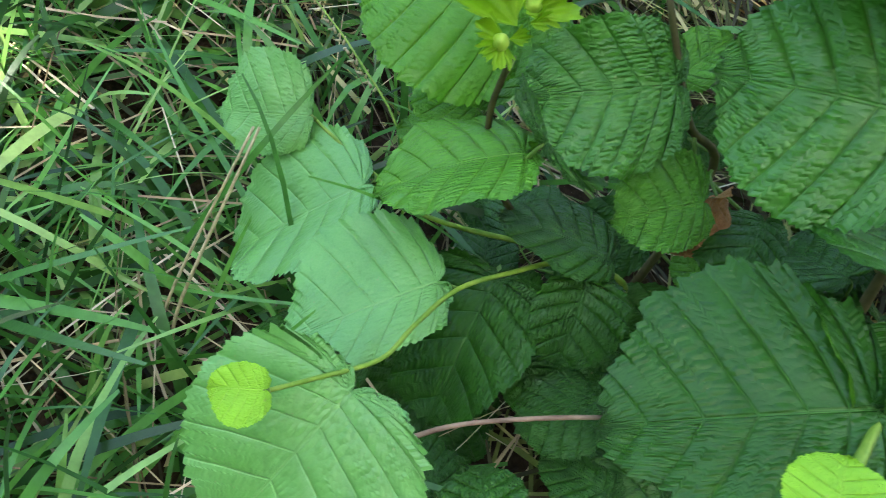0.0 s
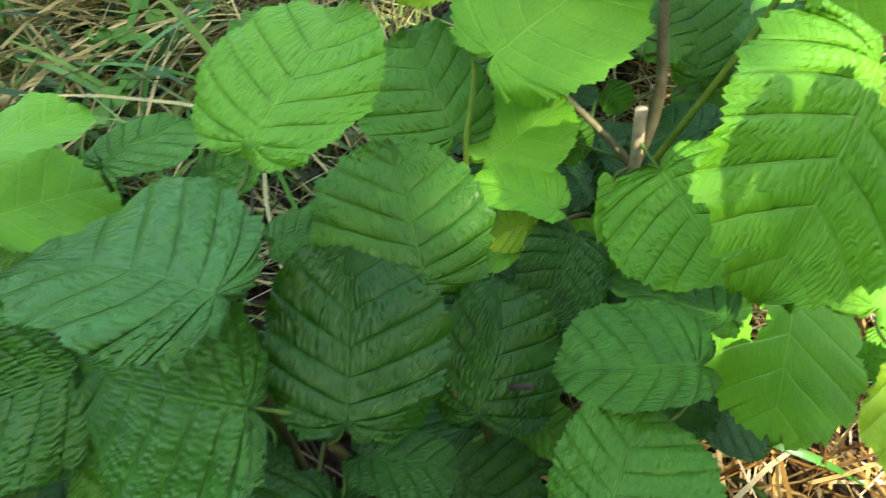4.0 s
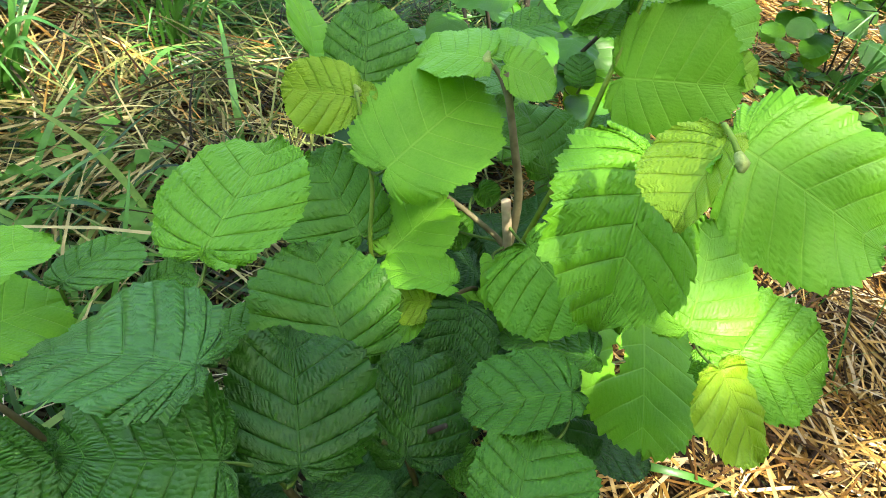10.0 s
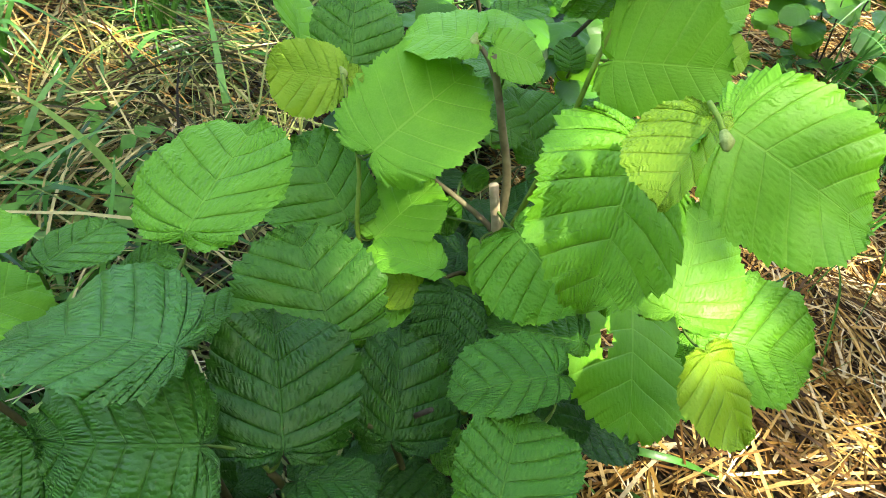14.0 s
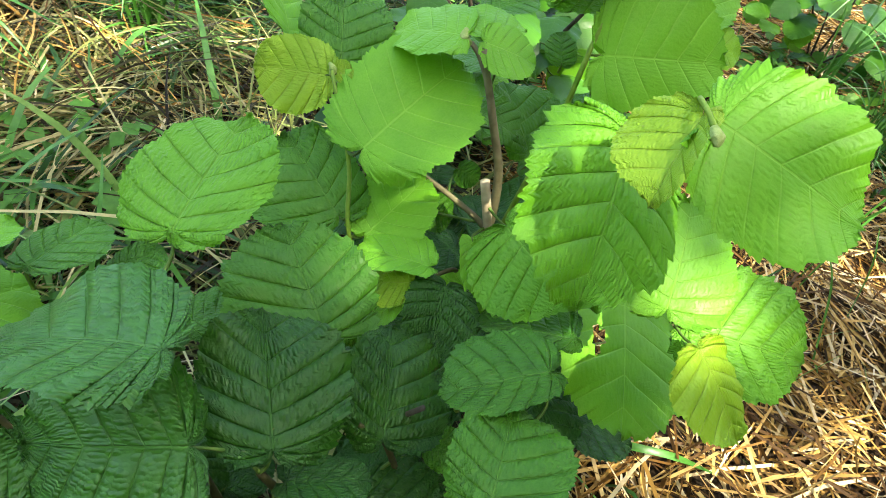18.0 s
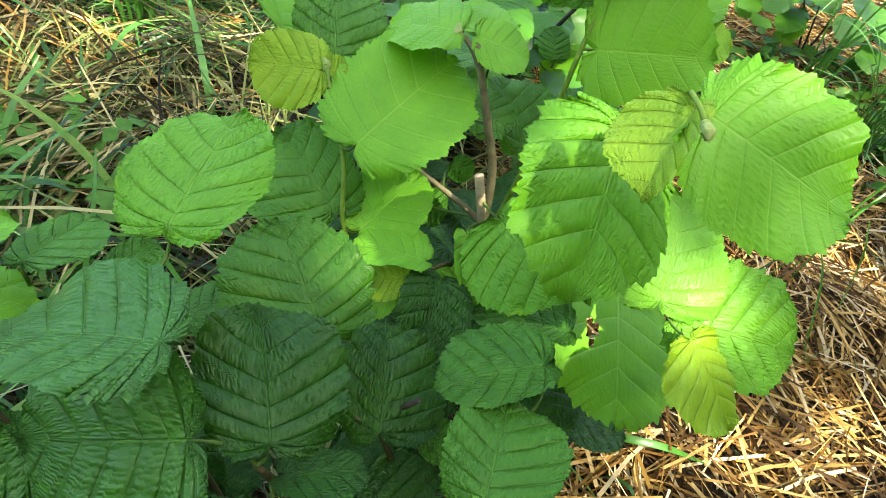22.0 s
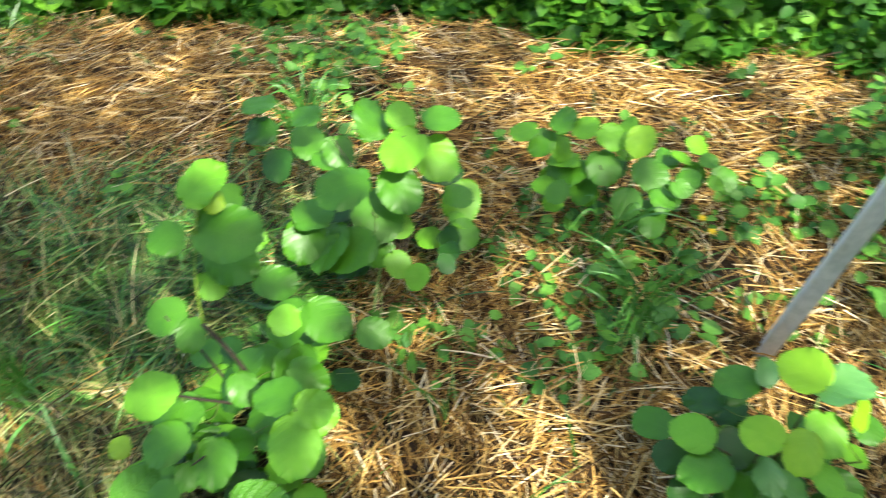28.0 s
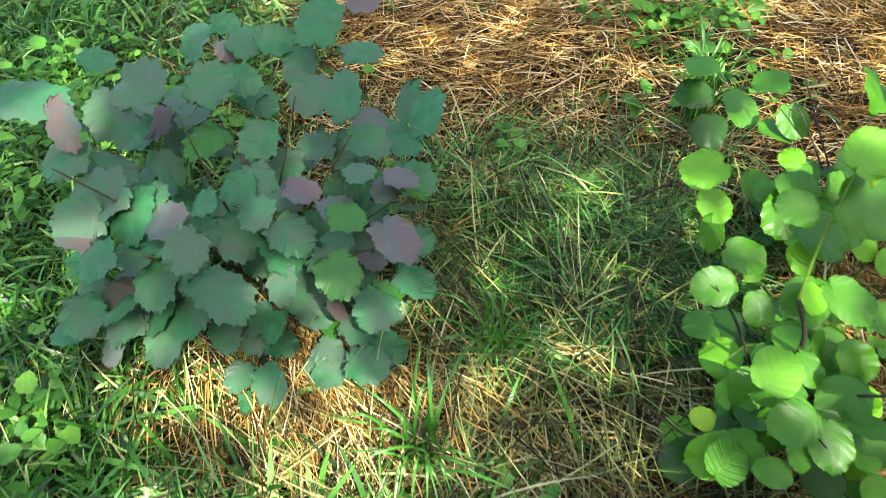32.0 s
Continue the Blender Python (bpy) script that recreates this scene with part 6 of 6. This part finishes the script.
# ---- hedge and weeds ----
def leaflets(name, material, x, y, z, size, label, category, tilt=0.6, kind="stuff", heading=None, rnd=None):
    """Many small folded leaves with a pointed outline, joined."""
    n = len(x)
    half = [(0.16, 0.0, 0.03), (0.34, 0.12, 0.07), (0.32, 0.24, 0.06), (0.46, 0.36, 0.09), (0.38, 0.5, 0.07), (0.42, 0.62, 0.07), (0.27, 0.74, 0.03), (0.24, 0.86, 0.0)]
    ring = [(0, 0.03, 0)] + half + [(0, 1.05, -0.1)] + [(-px, py, pz) for px, py, pz in half[::-1]]
    shape = np.array(ring + [(0, 0.4, -0.02)])
    m = len(ring)
    tri = np.array([(k, (k + 1) % m, m) for k in range(m)])
    r = rnd or rng
    h = r.uniform(0, 6.283, n) if heading is None else heading
    p, q = r.normal(0, tilt, n), r.normal(0, tilt, n)
    ch, sh, cp, sp, cq, sq = np.cos(h), np.sin(h), np.cos(p), np.sin(p), np.cos(q), np.sin(q)
    one, zero = np.ones(n), np.zeros(n)
    rz = np.stack([np.stack([ch, -sh, zero], 1), np.stack([sh, ch, zero], 1), np.stack([zero, zero, one], 1)], 1)
    rx = np.stack([np.stack([one, zero, zero], 1), np.stack([zero, cp, -sp], 1), np.stack([zero, sp, cp], 1)], 1)
    ry = np.stack([np.stack([cq, zero, sq], 1), np.stack([zero, one, zero], 1), np.stack([-sq, zero, cq], 1)], 1)
    turn = rz @ rx @ ry
    verts = np.stack([x, y, z], 1)[:, None] + size[:, None, None] * np.einsum("nij,kj->nki", turn, shape)
    faces = (np.arange(n)[:, None, None] * (m + 1) + tri[None]).reshape(-1, 3)
    ob = new(name, mesh_of(name, verts.reshape(-1, 3), faces, material))
    return tagged(ob, label, category, kind=kind)


n = 34000
x, y = rng.uniform(-5.2, 5.2, n), 1.6 + rng.random(n) ** 1.2 * 2.3
edge = np.interp(x, (0.2, 0.7, 1.05, 1.5, 2.1), (2.12, 1.95, 1.82, 1.76, 1.64)) + 0.05 * np.sin(5 * x) + 0.04 * np.sin(13.1 * x + 1)
y = np.where(y < edge, edge + 0.25 * rng.random(n), y)
top = 0.07 + 0.75 * soft(y - edge, 0.0, 0.85) * (0.6 + 0.6 * patchy(x, y, 2.6))
leaflets("hedge", HEDGE, x, y, rng.random(n) ** 0.6 * top, rng.uniform(0.03, 0.085, n), "dense low hedge of green weeds and brambles", "hedge")


# an added tall hedge, never in view, that blocks low sky light from two sides
n = 15000
own = np.random.default_rng(45)
side = own.random(n) < 0.55
x = np.where(side, own.uniform(-5.5, 5.5, n), own.uniform(4.2, 5.4, n))
y = np.where(side, own.uniform(-4.6, -3.4, n), own.uniform(-4.6, 2.6, n))
leaflets("hedge", HEDGE, x, y, own.random(n) * (3.0 + 0.5 * patchy(x, y, 2.0)), own.uniform(0.1, 0.24, n), "unseen tall green hedge added to block low sky light", "hedge", 0.8, rnd=own)


def weed_weight(x, y):
    spots = ((0.82, 1.0, 0.2, 0.2), (0.86, 0.8, 0.16, 0.1), (0.72, 0.72, 0.12, 0.12), (0.42, 0.72, 0.1, 0.08), (1.32, 1.12, 0.14, 0.12), (1.75, 1.15, 0.35, 0.3), (-0.55, 1.12, 0.15, 0.1), (0.02, 1.85, 0.2, 0.25),
             (-1.6, 0.2, 0.3, 0.15), (-1.75, 1.1, 0.2, 0.3))
    w = 0.035 + 0 * x
    for cx, cy, rx, ry in spots:
        w = np.maximum(w, np.exp(-(((x - cx) / rx) ** 2 + ((y - cy) / ry) ** 2)))
    return w * ((x < -1.0) | (x > 0.3) | (y > 0.62))


def herbs(name, material, count, area, weight, leaves, reach, tall, size, label):
    """Small plants: each a tuft of leaves on thin stalks round its foot."""
    cx, cy = scatter(count, *area, weight)
    m = len(cx)
    many = rng.integers(*leaves, m)
    owner = np.repeat(np.arange(m), many)
    n = len(owner)
    turn = rng.uniform(0, 6.283, n)
    scale = rng.uniform(0.6, 1.25, m)[owner]
    out = reach * scale * rng.uniform(0.15, 1.0, n)
    high = tall(cx, cy)[owner] * scale * (1.1 - 0.5 * out / (reach * scale)) * rng.uniform(0.3, 1.0, n)
    x, y = cx[owner] + out * np.cos(turn), cy[owner] + out * np.sin(turn)
    z = ground_height(x, y) + high
    leaflets(name, material, x, y, z, size * scale * rng.uniform(0.6, 1.15, n), label, "weeds", 0.35, heading=turn - np.pi / 2)
    gz = ground_height(cx, cy)[owner]
    rise = np.arctan2(z - gz, out + 1e-3)
    strands(name + "_stalk", GRASS, cx[owner], cy[owner], gz, np.hypot(out, z - gz), np.full(n, 0.0014), turn, rise, np.zeros(n), "thin green stalks of weeds", "weeds", 2)


herbs("weeds", HERB, 4200, (-2.6, 2.3, -0.6, 2.2), weed_weight, (5, 12), 0.06,
      lambda x, y: 0.08 + 0.2 * soft(x, 1.35, 1.55) + 0.1 * soft(-x, 1.2, 1.5) , 0.04, "low green weeds with small leaves")


# ---- the tree that shades the place ----
def shade_tree():
    tree = thing("tree", (5.2, -4.4, 0), "tall leafy tree casting dappled shade", "tree")
    trunk_top = np.array([5.0, -4.2, 5.2])
    stem(tree, "trunk", [(5.2, -4.4, -0.1), (5.15, -4.35, 1.5), (5.1, -4.3, 3.4), tuple(trunk_top)], [0.2, 0.16, 0.13, 0.1], BARK, sides=12)
    luck = np.random.default_rng(12)
    slope = np.array(SUN_FROM) / SUN_FROM.z
    count = 30000
    fx, fy, h = luck.uniform(-2.5, 2.5, count), luck.uniform(-1.3, 2.35, count), luck.uniform(4.6, 6.0, count)
    dense = soft(0.05 - fy, 0.0, 0.06) * (1 - soft(fx, 0.1, 0.25)) * (1 - soft(-fx, 0.42, 0.55))
    dens = np.maximum(0.62 + 0 * fx, dense)
    spots = ((-0.65, -0.4, 0.15, 0.15, 14), (-0.75, 0.38, 0.25, 0.18, 34), (1.2, 2.1, 0.8, 0.2, 40), (-0.6, 2.2, 0.8, 0.15, 30), (-0.9, 0.05, 0.3, 0.25, 44), (0.02, 0.16, 0.16, 0.12, 14), (0.32, 0.02, 0.12, 0.14, 9), (0.35, 0.5, 0.2, 0.2, 12), (0.8, 1.72, 0.45, 0.15, 34), (-0.75, 1.7, 0.5, 0.25, 30), (1.2, 0.5, 0.3, 0.35, 45), (-0.1, 0.6, 0.3, 0.4, 20), (1.1, 1.5, 0.3, 0.3, 44), (1.4, 1.7, 0.3, 0.2, 34),
             (-0.5, 0.5, 0.35, 0.3, 14), (-1.35, 0.2, 0.3, 0.3, 26), (-1.9, 0.8, 0.4, 0.8, 50), (0.1, 1.0, 0.35, 0.3, 30), (0.0, 1.8, 0.25, 0.3, 20), (1.55, 1.2, 0.4, 0.35, 50), (1.3, 0.9, 0.2, 0.2, 16), (0.0, 0.5, 1.6, 1.3, 60))
    gap = np.zeros(count, bool)
    for cx, cy, rx, ry, many in spots:
        many = many * 11 // 10
        for gx, gy, gr in zip(luck.normal(cx, rx, many), luck.normal(cy, ry, many), luck.uniform(0.025, 0.085, many)):
            gap |= ((fx - gx) ** 2 + (fy - gy) ** 2 < gr * gr) & (dense < 0.5)
    gap &= ~((fx > -0.85) & (fy < 0.0))
    gap &= ((fx + 0.2) / 0.36) ** 2 + ((fy - 0.22) / 0.25) ** 2 > 1
    for gx, gy, gr in ((0.134, 0.042, 0.045), (0.03, 0.086, 0.05), (0.06, 0.05, 0.06), (0.11, 0.0, 0.035), (-0.19, 0.2, 0.035), (-0.28, 0.2, 0.05),
                       (-0.25, 0.8, 0.075), (-0.4, 0.95, 0.085), (-0.15, 0.97, 0.075), (-0.5, 0.8, 0.07), (-0.3, 1.06, 0.08), (-0.92, 0.46, 0.09), (-0.78, 0.38, 0.08), (-1.05, 0.4, 0.08),
                       (-0.09, 0.36, 0.06), (0.56, 0.58, 0.06), (0.5, 0.78, 0.065), (0.6, 0.97, 0.075), (1.22, 0.9, 0.085), (1.32, 0.6, 0.085), (-0.11, 0.63, 0.1), (0.015, 0.575, 0.08), (0.124, 1.19, 0.1), (0.22, 1.1, 0.08), (-0.06, 0.085, 0.055), (-0.08, 0.56, 0.06), (0.302, -0.029, 0.045), (0.371, -0.028, 0.045), (0.451, 0.003, 0.045), (0.538, 0.090, 0.045), (0.640, 0.225, 0.045), (0.507, -0.025, 0.045), (-0.95, -0.05, 0.1), (-1.1, 0.12, 0.1), (-0.75, -0.12, 0.06), (-0.66, -0.3, 0.05), (0.03, 0.08, 0.035), (0.13, 0.05, 0.05), (0.08, 0.02, 0.04), (-0.2, 0.2, 0.045), (-0.27, 0.34, 0.05), (0.78, 1.72, 0.1), (1.0, 1.63, 0.13), (1.16, 1.55, 0.09)):
        gap |= (fx - gx) ** 2 + (fy - gy) ** 2 < gr * gr
    keep = (luck.random(count) < dens) & ~gap
    fx, fy, h = fx[keep], fy[keep], h[keep]
    leaflets_at = np.stack([fx + slope[0] * h, fy + slope[1] * h, h], 1)
    crown = leaflets("crown", CANOPY, *(leaflets_at - np.array(tree.location)).T, luck.uniform(0.05, 0.12, len(h)), "", "", 0.5)
    for key in ("kind", "label", "category"):
        if key in crown:
            del crown[key]
    crown.parent = tree
    n = 16000
    u, v, w = luck.uniform(0, 6.283, n), np.arccos(luck.uniform(-1, 1, n)), luck.uniform(0.55, 1.0, n) ** 0.5
    at = np.array([4.3, -3.9, 4.6]) + np.stack([3.6 * w * np.sin(v) * np.cos(u), 3.2 * w * np.sin(v) * np.sin(u), 2.9 * w * np.cos(v)], 1)
    fx, fy = at[:, 0] - slope[0] * at[:, 2], at[:, 1] - slope[1] * at[:, 2]
    at = at[((abs(fx) > 2.7) | (fy < -1.5) | (fy > 2.6)) & (at[:, 2] > 1.6) & (np.hypot(at[:, 0], at[:, 1]) > 1.5)]
    outer = leaflets("foliage", CANOPY, *(at - np.array(tree.location)).T, luck.uniform(0.12, 0.26, len(at)), "", "", 0.8)
    for key in ("kind", "label", "category"):
        if key in outer:
            del outer[key]
    outer.parent = tree
    for gx, gy in ((-1.5, -2.0), (0.5, -0.8), (2.0, 1.5), (-0.5, 2.0), (1.6, -2.2)):
        end = np.array([gx + slope[0] * 5.4, gy + slope[1] * 5.4, 5.4])
        mid = (end + trunk_top) / 2 + np.array([0, 0, 0.25])
        stem(tree, "limb", [tuple(trunk_top - np.array([0, 0, 0.4])), tuple(mid), tuple(end)], [0.07, 0.045, 0.015], BARK)


shade_tree()

# inner leaves of the bushes
fill(purple_hazel, 120, (-1.36, 0.42, 0.06), (-0.72, 0.9, 0.4), ("blue", "blue", "blue", "purple", "blue", "blue", "teal"), 0.09, 1, 0, 2.4, 0.5)
fill(far_hazel, 44, (-0.1, 0.32, 0.05), (0.2, 0.64, 0.25), ("mid", "light", "dark"), 0.08, 2)
fill(back_hazel, 30, (0.12, 0.86, 0.04), (0.46, 1.12, 0.22), ("mid", "dark", "light"), 0.078, 3)
fill(small_hazel, 18, (0.68, 1.06, 0.1), (1.08, 1.24, 0.2), ("mid", "light"), 0.065, 4)
fill(stake_hazel, 22, (0.88, 0.3, 0.05), (1.15, 0.5, 0.2), ("mid", "dark"), 0.075, 5)
# dark tone only: the shade deep in these bushes is put into leaf colour
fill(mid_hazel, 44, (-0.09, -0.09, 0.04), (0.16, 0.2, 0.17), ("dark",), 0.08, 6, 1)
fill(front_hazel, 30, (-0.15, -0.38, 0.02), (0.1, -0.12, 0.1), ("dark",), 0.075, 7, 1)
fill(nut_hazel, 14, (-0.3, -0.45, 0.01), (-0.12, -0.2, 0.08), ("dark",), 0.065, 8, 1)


# ---- single grasses, flowers, a bud ----
def ribbon(name, points, widths, material, parent, label="", facing=(0.2, -0.5, 0.8)):
    """A long blade along a line, folded a little along its middle."""
    line = smooth_line(np.array(points, float) - np.array(parent.location), 8)
    w = np.interp(np.linspace(0, 1, len(line)), np.linspace(0, 1, len(widths)), widths)
    tang = np.gradient(line, axis=0)
    tang /= np.linalg.norm(tang, axis=1)[:, None]
    across = np.cross(tang, np.array(facing))
    across /= np.linalg.norm(across, axis=1)[:, None]
    up = np.cross(across, tang)
    rows = np.stack([line - 0.5 * w[:, None] * across, line - 0.12 * w[:, None] * up, line + 0.5 * w[:, None] * across], 1)
    k = np.arange(len(line) - 1)[:, None] * 3
    faces = np.concatenate([np.hstack([k + q, k + q + 1, k + q + 4, k + q + 3]) for q in (0, 1)])
    return put_part(name, mesh_of(name, rows.reshape(-1, 3), faces, material), parent, label)


tuft = thing("grass_tuft", (0.03, -0.3, -0.01), "broad green grass blade rising through the hazel", "grass", "grass tufts")
ribbon("blade", [(0.03, -0.3, 0.0), (0.03, -0.29, 0.12), (0.036, -0.287, 0.204), (0.055, -0.288, 0.24), (0.075, -0.289, 0.262)], [0.006, 0.01, 0.011, 0.008, 0.001], GRASS, tuft)
ribbon("blade", [(0.028, -0.302, 0.0), (0.02, -0.31, 0.09), (-0.005, -0.325, 0.15)], [0.005, 0.007, 0.001], GRASS, tuft)

seeding = thing("grass_stalk", (-0.28, -0.31, -0.01), "grey-green grass stalk with a seed head", "grass", "grass tufts")
stem(seeding, "stalk", [(-0.28, -0.31, -0.01), (-0.305, -0.29, 0.11), (-0.37, -0.255, 0.125), (-0.44, -0.214, 0.11)], [0.001, 0.001, 0.0008, 0.0005], SHOOT, sides=5)
for k in range(26):
    u = k / 25
    at = np.array([-0.345, -0.269, 0.12]) * (1 - u) + np.array([-0.445, -0.211, 0.108]) * u
    ang = 2.4 * k
    out = np.array([-0.6 * 0.006, 0.4 * 0.006, 0]) + 0.0035 * np.array([math.cos(ang), math.sin(ang), math.sin(ang + 1)])
    stem(seeding, "seed", [tuple(at), tuple(at + out)], [0.0013, 0.0004], SEED, sides=5)

stalks = thing("dry_stalk", (-0.375, -0.455, -0.01), "two dry straw-coloured grass stalks", "grass", "grass tufts")
stem(stalks, "stalk", [(-0.37, -0.455, -0.01), (-0.3755, -0.431, 0.03), (-0.386, -0.335, 0.11)], [0.0014, 0.0013, 0.001], SEED, sides=6)
stem(stalks, "stalk", [(-0.38, -0.46, -0.01), (-0.384, -0.428, 0.034), (-0.389, -0.337, 0.11)], [0.0012, 0.0011, 0.0009], SEED, sides=6)


def tall_tuft(at, count, high, seed, label, width=0.005):
    t = thing("grass_tuft", (*at, -0.01), label, "grass", "grass tufts")
    r = np.random.default_rng(seed)
    for k in range(count):
        a, h = r.uniform(0, 6.283), high * r.uniform(0.6, 1.1)
        lean = r.uniform(0.15, 0.75) * h
        p = np.array([at[0] + r.normal(0, 0.02), at[1] + r.normal(0, 0.02), -0.01])
        d = np.array([math.cos(a), math.sin(a), 0])
        ribbon("blade", [p, p + d * lean * 0.25 + np.array([0, 0, h * 0.55]), p + d * lean * 0.7 + np.array([0, 0, h * 0.85]), p + d * lean * 1.3 + np.array([0, 0, h * r.uniform(0.6, 0.95)])],
               [width * 0.7, width, width * 0.75, 0.0006], GRASS, t)


dandelion = thing("dandelion", (-0.413, 0.185, -0.01), "low dandelion rosette with jagged green leaves", "weed")
for k, (turn, run) in enumerate(((0.2, 0.13), (1.0, 0.11), (2.0, 0.15), (2.9, 0.14), (3.7, 0.12), (4.6, 0.16), (5.5, 0.13))):
    d = np.array([math.cos(turn), math.sin(turn), 0])
    foot = np.array([-0.413, 0.185, 0.0])
    ribbon("leaf", [foot, foot + d * run * 0.35 + np.array([0, 0, 0.05]), foot + d * run * 0.7 + np.array([0, 0, 0.065]), foot + d * run + np.array([0, 0, 0.045])],
           [0.004, 0.008, 0.005, 0.02, 0.006, 0.026, 0.008, 0.03, 0.01, 0.036, 0.012, 0.03, 0.001], HERB, dandelion, facing=(0.05, -0.1, 1.0))
tall_tuft((0.86, 0.76), 40, 0.26, 31, "tall green grass tuft among straw and weeds")
tall_tuft((0.80, 0.97), 8, 0.3, 32, "loose tall grass in the straw", 0.007)
tall_tuft((0.42, 0.55), 4, 0.26, 33, "few thin grass blades in the straw", 0.004)
tall_tuft((0.55, 0.3), 4, 0.28, 34, "few thin grass blades in the straw", 0.004)
tall_tuft((1.35, 0.45), 5, 0.24, 35, "few grass blades in the straw", 0.005)
tall_tuft((0.0, 1.38), 46, 0.3, 36, "tall dense green grass tuft at the straw row", 0.006)
tall_tuft((-0.5, 0.55), 26, 0.26, 37, "yellowing grass tuft beside the hazel", 0.005)
tall_tuft((-0.62, 0.3), 30, 0.24, 38, "green grass tuft beside the red-leaved hazel", 0.007)

for fx, fy, fz in ((1.06, 1.032, 0.1), (1.074, 0.987, 0.1)):
    flower = thing("yellow_flower", (fx, fy, -0.01), "small yellow flower on a thin stalk", "flower", "yellow flowers")
    stem(flower, "stalk", [(fx, fy, -0.01), (fx + 0.006, fy, 0.05), (fx, fy, fz)], [0.001, 0.0009, 0.0008], SHOOT, sides=5)
    for k in range(9):
        a = k * 6.283 / 9
        d = np.array([math.cos(a), math.sin(a), 0.25])
        c0 = np.array([fx, fy, fz])
        ribbon("petal", [c0, c0 + 0.006 * d, c0 + 0.011 * d], [0.002, 0.0055, 0.003], PETAL, flower, facing=(0.1, 0.1, 1.0))

stem(front_hazel, "petiole", [(0.0962, -0.147, 0.4542), (0.0974, -0.1589, 0.4543), (0.0991, -0.166, 0.4523)], [0.0013, 0.0012, 0.0014], SHOOT, sides=6)
stem(front_hazel, "bud", [(0.0991, -0.166, 0.4523), (0.1007, -0.1706, 0.4502), (0.1011, -0.1729, 0.4476)], [0.0016, 0.0032, 0.0012], BUD, "pale downy bud", 10)

# blades that lean over the straw beside the bush
straw_blades = thing("grass_tuft", (0.227, -0.018, 0.000), "long green grass blades lying over the straw", "grass", "grass tufts")
ribbon("blade", [(0.218, -0.031, 0.020), (0.246, -0.052, 0.050), (0.292, -0.054, 0.050), (0.354, -0.045, 0.020)], [0.003, 0.008, 0.007, 0.001], GRASS, straw_blades)
ribbon("blade", [(0.542, 0.162, 0.000), (0.520, 0.207, 0.100), (0.476, 0.223, 0.160)], [0.004, 0.005, 0.001], GRASS, straw_blades)
ribbon("blade", [(0.631, 0.266, 0.000), (0.610, 0.276, 0.090), (0.596, 0.298, 0.140)], [0.004, 0.006, 0.001], GRASS, straw_blades)
# buds and a curled young leaf on the upper shoots
stem(mid_hazel, "bud", [(0.004, 0.051, 0.363), (-0.002, 0.052, 0.366), (-0.002, 0.057, 0.372)], [0.0022, 0.0045, 0.0015], BUD, "small green bud", 8)
stem(mid_hazel, "bud", [(-0.094, 0.034, 0.320), (-0.093, 0.036, 0.325), (-0.097, 0.039, 0.328)], [0.0018, 0.0034, 0.0012], BUD, "small green bud", 8)
leaf(mid_hazel, "young", (0.083, -0.035, 0.347), (0.068, -0.042, 0.338), (-0.2, -0.5, 0.84), 0.018, fold=0.4)
leaf(mid_hazel, "young", (-0.090, 0.034, 0.323), (-0.078, 0.038, 0.329), (0.2, -0.5, 0.84), 0.018, fold=0.3)
